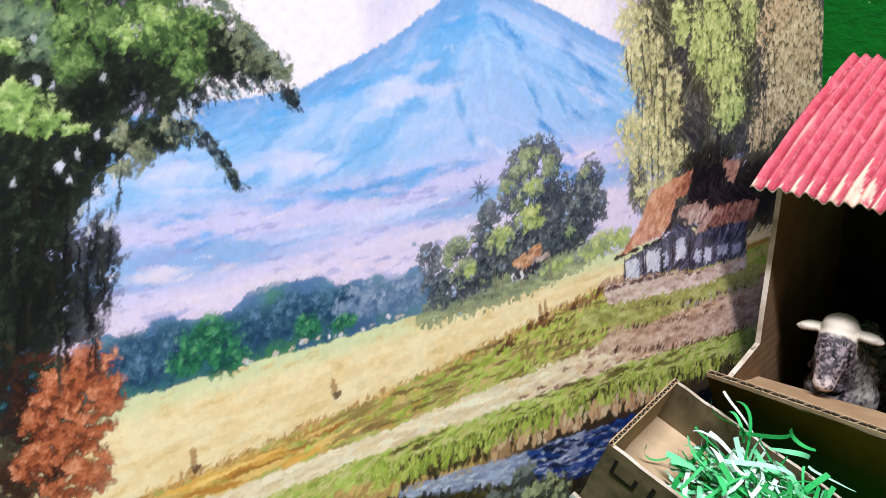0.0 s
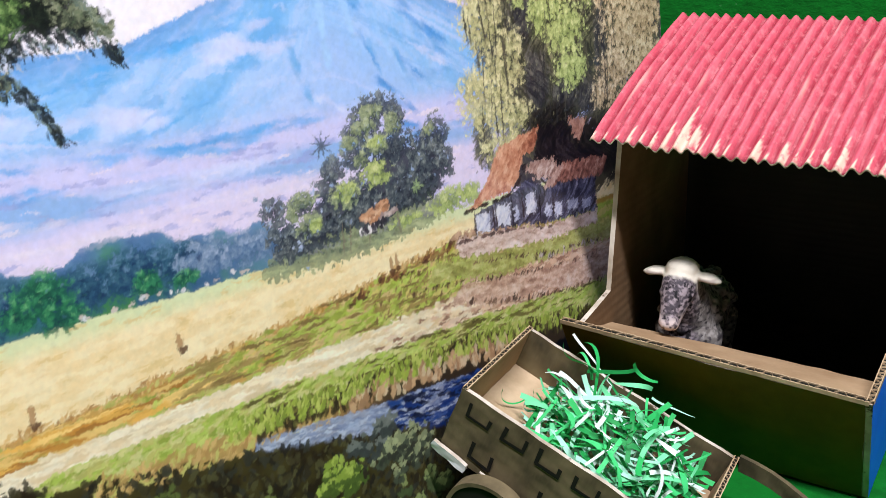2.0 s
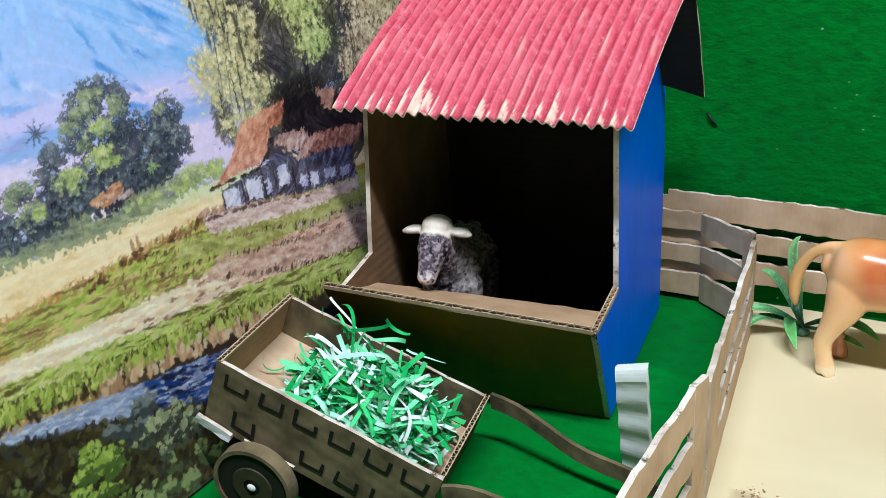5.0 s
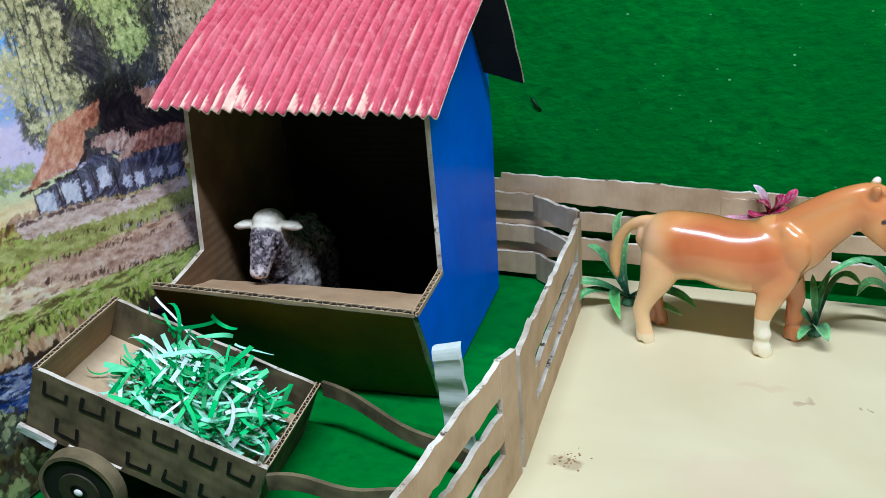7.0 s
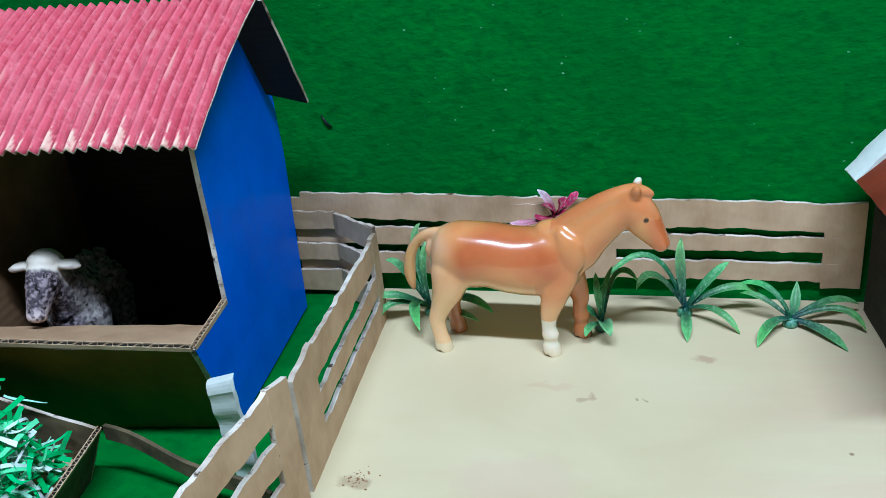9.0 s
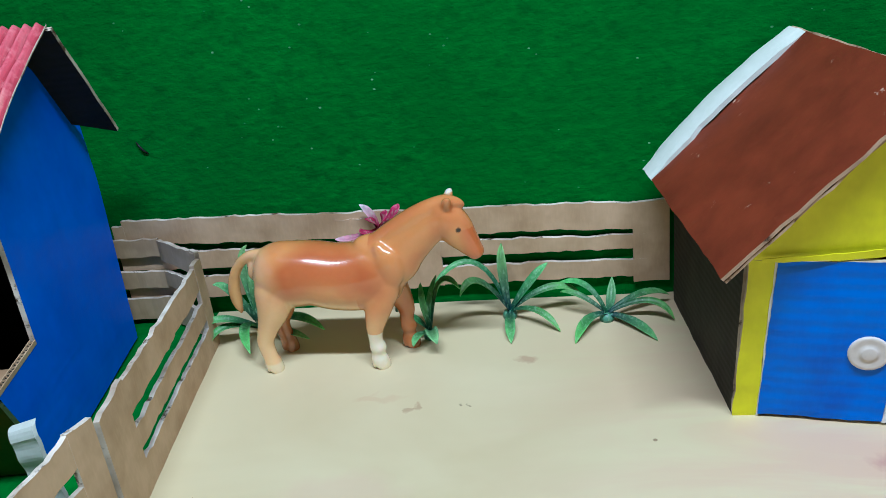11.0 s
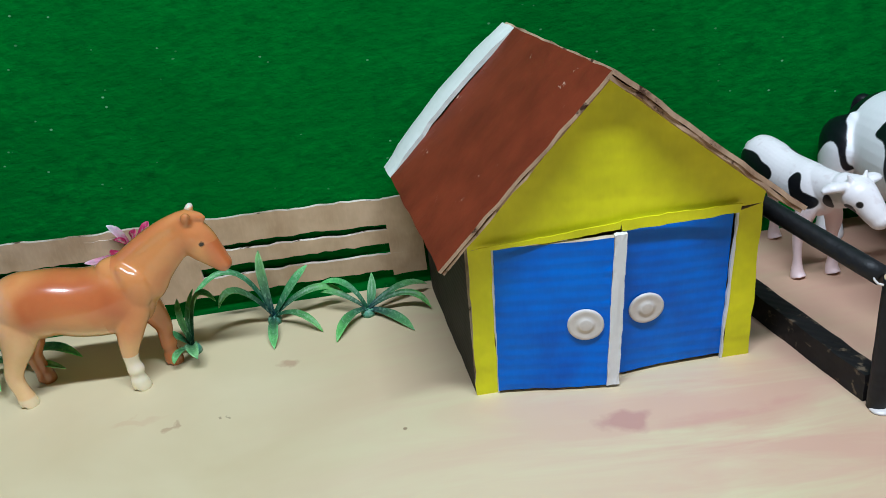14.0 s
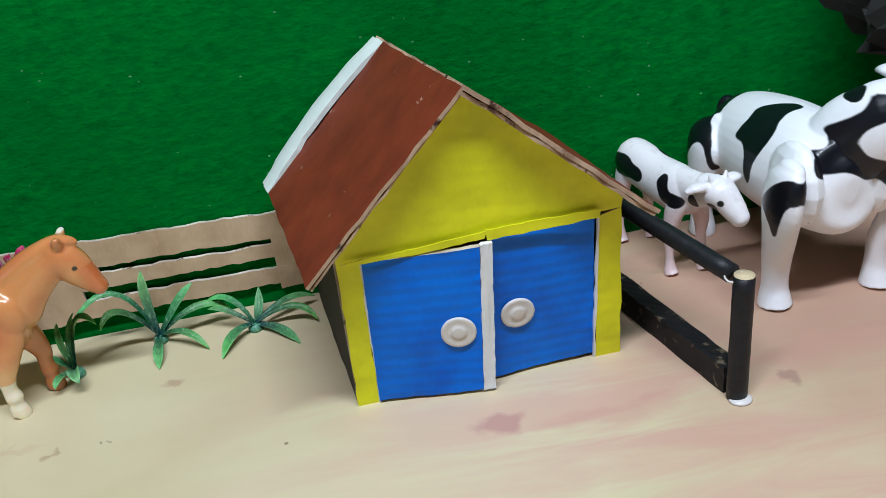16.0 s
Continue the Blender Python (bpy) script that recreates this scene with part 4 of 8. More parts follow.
    fol.shape([(0.5100, 0.2260), (0.5203, 0.2273), (0.5289, 0.2442), (0.5180, 0.2425), (0.5060, 0.2330)], [(116, 62, 50), (150, 84, 64), (184, 116, 90), (206, 146, 118)], "slant", -0.05, 0.005, 0.8)
    fol.shape([(0.5276, 0.1954), (0.5520, 0.2104), (0.5961, 0.2060), (0.62, 0.2030), (0.61, 0.1880), (0.5525, 0.1946)], [(84, 50, 46), (122, 74, 66), (154, 102, 90), (186, 142, 130)], "slant", 0.0, 0.003)
    fol.shape([(0.5276, 0.1954), (0.5520, 0.2104), (0.5580, 0.2060), (0.5400, 0.1945)], [(150, 112, 104), (186, 150, 140), (208, 178, 168)], "slant", 0.0, 0.004, 0.85)
    fol.shape([(0.5065, 0.2157), (0.5170, 0.2193), (0.5442, 0.2160), (0.5506, 0.2071), (0.5384, 0.2013), (0.5180, 0.2062)], [(120, 84, 80), (166, 128, 118), (196, 164, 154), (220, 196, 188)], "slant", 0.0, 0.004)
    fol.shape([(0.5666, 0.2439), (0.5942, 0.2381), (0.5808, 0.2224), (0.5730, 0.2292)], [(120, 78, 66), (166, 118, 102), (196, 154, 136)], "slant", 0.0, 0.003)
    d = Dabs(y0, z0, cell)
    R = d.rng
    shade = [rgb(34, 24, 30), rgb(48, 34, 38), rgb(62, 44, 46)]
    d.fringe(46, [(0.4355, 0.2008), (0.4638, 0.2016), (0.4862, 0.2010), (0.5010, 0.2100), (0.5075, 0.2200)], shade, (0.003, 0.006), (0.0, 0.5), 2, 0.0008)
    for y, low, top in ((0.4455, 0.180, 0.199), (0.4660, 0.180, 0.201), (0.4690, 0.179, 0.200), (0.4880, 0.176, 0.200), (0.5010, 0.176, 0.200), (0.5220, 0.172, 0.194), (0.5395, 0.168, 0.188)):
        d.add(y, (low + top) / 2, top - low, 0.0016, 1.57, R.choice(shade), 3)
    # broken dark edges under the banks
    for path, n, size in (([(0.3682, 0.1609), (0.3884, 0.1599), (0.428, 0.1532), (0.4634, 0.1448), (0.5211, 0.1328), (0.60, 0.1240)], 60, (0.002, 0.005)), ([(0.430, 0.1390), (0.457, 0.1290), (0.4842, 0.1216), (0.526, 0.1107), (0.60, 0.1000)], 40, (0.003, 0.007)), ([(0.440, 0.1640), (0.490, 0.1530), (0.54, 0.1420), (0.60, 0.1370)], 50, (0.002, 0.005))):
        d.fringe(n, path, [rgb(74, 50, 44), rgb(96, 68, 56), rgb(120, 90, 72)], size, (0.3, 1.3), 2, 0.0022)
    d.fringe(26, [(0.425, 0.1815), (0.45, 0.1795), (0.49, 0.1740), (0.535, 0.1640)], [rgb(78, 54, 54), rgb(110, 82, 78)], (0.003, 0.007), (-0.3, 0.2), 2, 0.001)
    d.fringe(40, [(0.51, 0.1470), (0.54, 0.1420), (0.60, 0.1360)], [rgb(196, 178, 180), rgb(160, 140, 140), rgb(70, 54, 54)], (0.002, 0.005), (0.9, 1.7), 3, 0.004)
    d.lay(fol.picture)


def painting():
    cell, y0, z0 = 0.0006, 0.03, 0.0
    ny, nz = 1150, 710
    y1, z1 = y0 + cell * ny, z0 + cell * nz
    ys, zs = np.meshgrid(y0 + cell * np.arange(ny + 1), z0 + cell * np.arange(nz + 1))
    gy, gz = ys.ravel(), zs.ravel()
    root = thing("landscape_painting", pose(0, 0, 0), "painted farmland panorama with a blue volcano, unframed", "painting")
    picture = ground_colours(gy, gz).reshape(nz + 1, ny + 1, 3)
    back = mesh_of("backing", [on_panel(a, b, q) for q in (-0.0008, -0.004) for a, b in ((y0, z0), (y1, z0), (y1, z1), (y0, z1))],
                   [[0, 1, 2, 3], [7, 6, 5, 4], [0, 4, 5, 1], [1, 5, 6, 2], [2, 6, 7, 3], [3, 7, 4, 0]], KRAFT)
    part("backing", back, root, "brown card backing of the painting")

    fol = Foliage(picture, ys, zs)
    d = Dabs(y0, z0, cell)
    R = d.rng
    # wet strokes over the mountain and the hazy plain
    for row in ((0.218, 0.3385, 0.2814, 0.3479, 0.0095), (0.1673, 0.3282, 0.1998, 0.3319, 0.007), (0.2005, 0.3002, 0.2504, 0.3104, 0.0057), (0.1804, 0.2932, 0.2595, 0.2884, 0.0096), (0.129, 0.2993, 0.1517, 0.2959, 0.0068),
                (0.1368, 0.2852, 0.1609, 0.2847, 0.007), (0.262, 0.2879, 0.3175, 0.2901, 0.0084), (0.2995, 0.364, 0.3278, 0.3678, 0.0081)):
        d.wash(*row, rgb(84, 166, 232), 1.4)
        d.wash(*row[:4], row[4] * 0.5, rgb(70, 146, 216), 1.6, 6)
    for row in ((0.3397, 0.3689, 0.3616, 0.3478, 0.0085), (0.3601, 0.3347, 0.3719, 0.3106, 0.0049), (0.3976, 0.3441, 0.433, 0.3165, 0.0094), (0.3845, 0.3181, 0.4125, 0.2974, 0.0052), (0.3663, 0.3045, 0.3981, 0.2803, 0.007), (0.38, 0.272, 0.402, 0.268, 0.0097)):
        d.wash(*row, rgb(64, 142, 216), 1.4, 12)
    for row in ((0.3706, 0.3424, 0.3948, 0.3001, 0.0057), (0.3451, 0.3643, 0.3543, 0.3398, 0.009), (0.3317, 0.3529, 0.3335, 0.3205, 0.010)):
        d.wash(*row, rgb(164, 202, 246), 1.5, 12)
    for row in ((0.1756, 0.3107, 0.2176, 0.3103, 0.0128), (0.2494, 0.3342, 0.3094, 0.3365, 0.0119), (0.1251, 0.3137, 0.15, 0.3156, 0.01), (0.1274, 0.3082, 0.1743, 0.3037, 0.0052), (0.198, 0.2739, 0.3152, 0.2728, 0.0082),
                (0.4024, 0.3227, 0.4321, 0.3056, 0.006), (0.3219, 0.3004, 0.3418, 0.288, 0.0066)):
        d.wash(*row, rgb(206, 212, 248), 1.5, 12)
    for row in ((0.11, 0.278, 0.16, 0.270, 0.008), (0.10, 0.262, 0.20, 0.256, 0.006), (0.20, 0.262, 0.33, 0.252, 0.007)):
        d.wash(*row, rgb(228, 216, 236), 1.7, 14)
    for row in ((0.11, 0.286, 0.15, 0.280, 0.005), (0.17, 0.279, 0.22, 0.276, 0.005), (0.23, 0.268, 0.29, 0.264, 0.004)):
        d.wash(*row, rgb(150, 170, 222), 1.8, 10)
    for row in ((0.365, 0.329, 0.374, 0.309, 0.007), (0.387, 0.322, 0.400, 0.296, 0.007), (0.403, 0.335, 0.427, 0.312, 0.006), (0.319, 0.361, 0.301, 0.349, 0.006), (0.283, 0.349, 0.243, 0.339, 0.006), (0.308, 0.327, 0.318, 0.294, 0.009), (0.252, 0.316, 0.210, 0.3055, 0.005), (0.279, 0.285, 0.235, 0.2855, 0.006)):
        d.wash(*row, rgb(112, 172, 230), 1.9, 8)
    for k in range(12):
        y = R.uniform(0.11, 0.34)
        d.add(y, 0.268 - 0.06 * (y - 0.1) + R.gauss(0, 0.006), R.uniform(0.004, 0.012), R.uniform(0.0012, 0.0026), R.uniform(-0.25, 0.1), d.shade(rgb(150, 158, 208)), 2, 2.0)
    d.lay(picture)
    # far woods
    fol.lay(WOODS, [(22, 46, 86), (36, 72, 108), (56, 98, 122), (96, 128, 164)], "leaf", 0.6, 0.35)
    fol.lay(WOODS_HAZY, [(66, 92, 132), (92, 118, 154), (120, 142, 172), (156, 170, 200)], "leaf", 0.7, 0.4)
    fol.lay(WOODS_GREEN, [(18, 60, 60), (30, 96, 74), (52, 130, 88), (92, 160, 112)], "leaf", 0.7, 0.3, -0.06)
    # bamboo at the near end: shaded mass, lit sprays, dark hollows
    fol.lay(SHADE, [(14, 20, 18), (24, 33, 27), (37, 48, 38), (52, 66, 50)], "slant", 0.35, 0.1, -0.1)
    fol.lay(SHADE, [(10, 15, 15), (22, 30, 26), (40, 50, 39), (66, 80, 60)], "slant", 0.7, 0.2)
    fol.lay([(0.095, 0.285, 0.012, 0.020), (0.104, 0.294, 0.008, 0.013), (0.085, 0.268, 0.014, 0.016)], [(12, 14, 18), (26, 28, 32), (54, 57, 62), (120, 124, 138)], "slant", 0.9, 0.1)
    fol.lay([(0.090, 0.388, 0.014, 0.010), (0.098, 0.375, 0.010, 0.008)], [(52, 72, 60), (84, 106, 86), (120, 144, 112), (160, 180, 150)], "slant", 0.9, 0.2)
    fol.lay(LEAFY, [(26, 42, 28), (54, 80, 46), (90, 122, 68), (142, 170, 104)], "slant", 0.9, 0.3, 0.02)
    fol.lay(HOLLOW, [(8, 12, 12), (16, 22, 20), (30, 38, 31), (54, 64, 50)], "slant", 1.0, 0.2, -0.05)
    fol.lay(LIME, [(62, 92, 46), (108, 142, 74), (150, 182, 104), (196, 214, 148)], "slant", 0.9, 0.3, 0.0)
    fol.lay(TIPS, [(50, 58, 50), (88, 96, 78), (126, 132, 104), (164, 166, 138)], "slant", 1.0, 0.3)
    fol.lay([(0.055, 0.229, 0.020, 0.031), (0.07, 0.223, 0.0205, 0.0311), (0.056, 0.203, 0.024, 0.0143)], [(16, 12, 13), (32, 20, 18), (54, 32, 26), (84, 48, 38)], "leaf", 0.8, 0.2)
    fol.lay(BUSH, [(70, 34, 26), (128, 62, 40), (182, 100, 66), (222, 150, 114)], "leaf", 0.8, 0.4)
    # grove in the middle
    fol.lay([(0.375, 0.240, 0.030, 0.026), (0.330, 0.232, 0.030, 0.014), (0.405, 0.243, 0.018, 0.022)], [(32, 38, 52), (46, 54, 68), (66, 74, 84), (98, 106, 108)], "leaf", 0.6, 0.2, 0.0, 0.3)
    fol.shape([(0.272, 0.2150), (0.276, 0.2260), (0.300, 0.2280), (0.340, 0.2300), (0.400, 0.2300), (0.412, 0.2220), (0.395, 0.2150), (0.350, 0.2085), (0.300, 0.2120)], [(28, 34, 46), (44, 52, 60), (66, 78, 72), (104, 116, 92)], "leaf", 0.0, 0.012)
    fol.shape([(0.262, 0.2150), (0.300, 0.2190), (0.350, 0.2170), (0.410, 0.2180), (0.430, 0.2090), (0.400, 0.2025), (0.350, 0.1995), (0.300, 0.2015), (0.262, 0.2060)], [(74, 84, 76), (112, 122, 98), (146, 154, 116), (176, 180, 140)], "row", 0.0, 0.006, 0.85)
    fol.lay(GROVE, [(30, 36, 52), (56, 64, 78), (88, 96, 102), (136, 142, 140)], "leaf", 1.15, 0.3, -0.02, 0.35)
    fol.lay(GROVE_LIT, [(62, 74, 66), (98, 112, 88), (142, 152, 116), (182, 188, 152)], "leaf", 1.2, 0.35, 0.0, 0.5)
    fol.lay(GROVE_LIME, [(92, 108, 64), (138, 154, 90), (178, 190, 118), (208, 212, 150)], "leaf", 1.1, 0.3, 0.0, 0.5)
    # tall trees beyond the farmhouse, in hanging bands
    fol.lay([(0.700, 0.33, 0.05, 0.12), (0.64, 0.235, 0.05, 0.022), (0.69, 0.24, 0.05, 0.03), (0.67, 0.20, 0.06, 0.03), (0.535, 0.222, 0.06, 0.022), (0.59, 0.205, 0.06, 0.03)], [(20, 18, 18), (34, 30, 28), (54, 48, 42), (78, 70, 58)], "hang", 0.3, 0.1, 0.0, 0.3)
    fol.lay([(0.54, 0.33, 0.075, 0.11), (0.62, 0.33, 0.06, 0.11)], [(44, 42, 36), (68, 66, 52), (98, 94, 74), (126, 122, 96)], "hang", 0.3, 0.1, 0.0, 0.3)
    fol.lay(TALL_DARK, [(41, 41, 37), (67, 67, 54), (100, 98, 78), (138, 133, 107)], "hang", 0.6, 0.15)
    fol.lay([(0.5042, 0.3001, 0.010, 0.030), (0.5315, 0.2755, 0.016, 0.026), (0.5666, 0.2612, 0.018, 0.014), (0.5978, 0.256, 0.018, 0.016), (0.5188, 0.3304, 0.012, 0.028), (0.622, 0.29, 0.010, 0.04)], [(34, 32, 42), (56, 54, 62), (82, 80, 80), (116, 112, 104)], "hang", 0.7, 0.1)
    fol.lay(TALL_TAN, [(104, 104, 74), (154, 152, 106), (200, 194, 144), (232, 224, 180)], "leaf", 1.1, 0.35, 0.02, 0.7)
    fol.lay(TALL_GREEN, [(92, 108, 64), (142, 158, 92), (186, 198, 126), (218, 222, 158)], "leaf", 1.1, 0.3, 0.02, 0.7)
    fol.lay(TALL_BROWN, [(112, 92, 70), (166, 142, 108), (208, 182, 146), (234, 216, 182)], "leaf", 1.1, 0.3, 0.02, 0.7)
    # near-black clumps at the lower right, next to the shed
    fol.lay(UNDER, [(12, 10, 12), (22, 18, 20), (36, 30, 30), (52, 44, 42)], "hang", 0.7, 0.1)

    d = Dabs(y0, z0, cell)
    R = d.rng
    d.leaves(SHADE, 60, [(10, 15, 16), (22, 30, 26), (42, 54, 42), (84, 100, 74)], (0.0016, 0.004), (-1.6, 0.1), 1)
    d.leaves(LEAFY, 70, [(26, 42, 28), (64, 94, 50), (112, 146, 78), (166, 192, 120)], (0.0016, 0.0036), (-1.5, 0.1), 2)
    d.leaves(LIME, 46, [(84, 118, 56), (128, 164, 84), (172, 202, 116), (208, 224, 160)], (0.0016, 0.0036), (-1.5, 0.0), 3)
    d.leaves(TIPS, 40, [(36, 44, 44), (80, 90, 72), (124, 132, 104), (176, 180, 158)], (0.0016, 0.0034), (-1.4, -0.2), 3)
    d.leaves(HOLLOW, 26, [(14, 18, 20), (24, 32, 30), (46, 58, 46)], (0.0018, 0.004), (-1.6, -0.2), 3)
    d.leaves(BUSH, 46, [(76, 38, 28), (140, 68, 44), (196, 110, 72), (232, 164, 126)], (0.0016, 0.0034), (0, 3), 3)
    d.leaves(GROVE, 90, [(30, 36, 52), (58, 66, 80), (100, 106, 114), (148, 152, 150), (160, 172, 196)], (0.0014, 0.003), (0, 3), 2)
    d.leaves(GROVE_LIT, 44, [(78, 92, 74), (116, 130, 96), (152, 164, 120), (186, 192, 152)], (0.0014, 0.003), (0, 3), 3)
    d.leaves(GROVE_LIME, 36, [(110, 128, 72), (150, 168, 92), (184, 198, 118)], (0.0014, 0.003), (0, 3), 3.5)
    d.leaves(TALL_DARK[:7], 70, [(43, 41, 37), (70, 67, 54), (109, 107, 85), (153, 149, 114)], (0.0018, 0.0046), (1.1, 2.1), 2)
    d.leaves(TALL_TAN, 34, [(120, 116, 84), (160, 164, 110), (200, 194, 144), (228, 222, 178)], (0.0024, 0.0050), (0.6, 2.6), 3)
    d.leaves(TALL_GREEN, 34, [(100, 114, 70), (150, 164, 98), (190, 200, 130), (220, 222, 164)], (0.0024, 0.0050), (0.6, 2.6), 3)
    d.leaves(TALL_BROWN, 40, [(116, 94, 72), (166, 142, 108), (206, 182, 146), (232, 216, 184)], (0.0024, 0.0050), (0.6, 2.6), 3)
    d.leaves(WOODS, 26, [(26, 50, 92), (40, 78, 112), (64, 106, 126), (104, 136, 168)], (0.002, 0.005), (0.6, 2.4), 1)
    d.leaves(WOODS_GREEN, 30, [(20, 70, 62), (34, 104, 76), (60, 140, 92), (112, 176, 120)], (0.0018, 0.004), (0.6, 2.4), 1.5)
    dark, deep, tip = rgb(38, 44, 46), rgb(22, 28, 34), rgb(96, 112, 104)
    for y, z in LIGHT_GAPS:
        d.add(y, z, R.uniform(0.003, 0.0056), R.uniform(0.0014, 0.0026), R.uniform(0.9, 1.7), d.shade(rgb(*R.choice([(196, 200, 214), (170, 178, 184), (206, 208, 226)]))), 6)
    for i in range(46):
        b0, lean = R.uniform(0.045, 0.098), R.uniform(0.12, 0.3)
        z = R.uniform(0.25, 0.33)
        d.add(b0 + lean * (z - 0.25), z, R.uniform(0.010, 0.026), R.uniform(0.0008, 0.0020), 1.57 - lean, rgb(*R.choice([(14, 15, 17), (20, 22, 21), (54, 54, 48), (34, 34, 30)])), 5)
    blues = [deep, dark, rgb(44, 56, 66), tip]
    d.fringe(200, [(0.150, 0.350), (0.180, 0.356), (0.198, 0.350), (0.206, 0.342)], blues, (0.002, 0.0048), (-1.5, -0.8), 8, 0.009)
    d.fringe(150, [(0.140, 0.340), (0.154, 0.337), (0.162, 0.327), (0.168, 0.312)], blues, (0.002, 0.0048), (-1.5, -0.7), 8, 0.010)
    d.fringe(20, [(0.163, 0.318), (0.171, 0.304)], [deep, dark], (0.002, 0.004), (-1.3, -0.7), 8, 0.003)
    d.fringe(26, [(0.146, 0.347), (0.172, 0.350), (0.196, 0.349)], [rgb(176, 190, 214), rgb(190, 200, 224)], (0.002, 0.004), (-1.7, -1.0), 8.6, 0.008)
    d.fringe(150, [(0.170, 0.393), (0.182, 0.380), (0.194, 0.366), (0.205, 0.349)], [tip, rgb(130, 138, 118), rgb(84, 96, 72)], (0.002, 0.0045), (-1.1, -0.3), 9, 0.004)
    d.strip(16, 0.11, 0.26, lines_up(FOREST_LOW, 0.001), lines_up(FOREST_LOW, 0.004), [rgb(216, 214, 220), rgb(196, 184, 178)], (0.0018, 0.004), (-0.2, 0.8), 4, 0.6)
    for k in range(9):
        a, q = k * 0.7 + R.uniform(-0.3, 0.3), R.uniform(0.6, 1.2)
        d.add(0.3916 + 0.0034 * q * math.cos(a), 0.2299 + 0.0034 * q * math.sin(a), 0.008 * q, 0.0020, a - 0.35 * math.cos(a), d.shade(rgb(170, 194, 130), 0.2), 12, 1.4)
        d.add(0.318 + 0.004 * math.cos(k * 0.7), 0.2725 + 0.004 * math.sin(k * 0.7), 0.009, 0.0013, k * 0.7, d.shade(rgb(88, 100, 120)), 12)
    for y in (0.324, 0.330, 0.346, 0.372):
        d.add(y, 0.214, 0.020, 0.0011, 1.5 + R.uniform(-0.1, 0.1), rgb(126, 116, 100), 12)
    # thatched hut among the trees, with pale blocks of wall and a second small roof
    d.fill(70, [(0.3394, 0.2228), (0.3648, 0.2295), (0.3640, 0.2235), (0.3487, 0.2172)], [rgb(206, 158, 124), rgb(186, 132, 98), rgb(220, 180, 150), rgb(150, 104, 80)], (0.003, 0.006), (0.2, 0.7), 13, (0.35, 0.6))
    d.fill(16, [(0.3560, 0.2180), (0.3560, 0.2200), (0.3705, 0.2216), (0.3700, 0.2196)], [rgb(196, 176, 170), rgb(160, 138, 136)], (0.003, 0.006), (0.0, 0.4), 13.2, (0.35, 0.6))
    d.fill(26, [(0.3385, 0.2120), (0.3395, 0.2165), (0.3510, 0.2165), (0.3620, 0.2180), (0.3620, 0.2130), (0.3500, 0.2105)], [rgb(58, 54, 66), rgb(44, 42, 54)], (0.003, 0.005), (1.3, 1.8), 13.3, (0.4, 0.7))
    for y, z in ((0.3395, 0.2140), (0.3430, 0.2136), (0.3462, 0.2136), (0.3500, 0.2142), (0.3560, 0.2150)):
        d.add(y, z, 0.0060, 0.0034, 1.57, d.shade(rgb(228, 222, 226)), 13.5)
    for k in range(44):
        y, z, _, _ = R.choice(GROVE)
        d.add(y + R.gauss(0, 0.009), z + R.gauss(0, 0.007), R.uniform(0.0016, 0.0034), R.uniform(0.0012, 0.0022), R.uniform(0, 3), d.shade(rgb(*R.choice([(150, 170, 206), (126, 142, 170), (176, 186, 214)]))), 3.2)
    stems = [(66, 62, 58), (86, 82, 70), (52, 50, 50)]
    for k in range(44):
        y = R.choice((0.470, 0.485, 0.500, 0.528, 0.545, 0.555, 0.60, 0.618, 0.632)) + R.gauss(0, 0.006)
        d.add(y, R.uniform(0.25, 0.35), R.uniform(0.012, 0.05), R.uniform(0.0008, 0.0018), 1.57 + R.uniform(-0.16, 0.16), rgb(*R.choice(stems)), 8)
    # grasses, furrows and the bank over the stream
    d.strip(480, 0.10, 0.45, lines_up(FIELD_LOW, -0.003), lines_up(FIELD_LOW, 0.003), [rgb(196, 150, 92), rgb(172, 128, 78), rgb(214, 176, 116)], (0.002, 0.005), (0.1, 1.6), 3, 0.4)
    for y, z in ((0.3339, 0.1748), (0.3276, 0.1747), (0.3516, 0.1790), (0.3636, 0.1766), (0.3924, 0.1796), (0.4154, 0.1828), (0.4311, 0.1832), (0.372, 0.1770), (0.402, 0.1810)):
        for k in range(7):
            d.add(y + R.gauss(0, 0.0035), z + R.gauss(0, 0.0014), R.uniform(0.003, 0.006), R.uniform(0.0014, 0.0026), R.uniform(0.1, 0.9), d.shade(rgb(*R.choice([(112, 72, 50), (88, 54, 44), (144, 100, 66)]))), 6)
    d.strip(1700, 0.18, 0.60, PATH_TOP, FIELD_LOW, [rgb(168, 184, 84), rgb(194, 188, 112), rgb(146, 156, 68), rgb(206, 176, 122), rgb(182, 196, 96)], (0.003, 0.009), (-0.25, 0.5), 3, 0.32)
    d.strip(170, 0.20, 0.60, PATH_TOP, FIELD_LOW, [rgb(150, 128, 76), rgb(124, 100, 62), rgb(160, 134, 82)], (0.008, 0.022), (-0.2, 0.12), 5.5, 0.1)
    d.strip(420, 0.34, 0.60, PATH_TOP, lines_up(FIELD_LOW, 0.002), [rgb(132, 108, 66), rgb(150, 122, 80), rgb(112, 86, 60)], (0.002, 0.006), (0.2, 1.2), 5, 0.35)
    d.strip(420, 0.42, 0.60, lines_up(FIELD_LOW, -0.006), lines_up(FIELD_LOW, 0.004), [rgb(206, 168, 140), rgb(180, 140, 116), rgb(216, 186, 160)], (0.003, 0.008), (-0.1, 0.5), 5, 0.4)
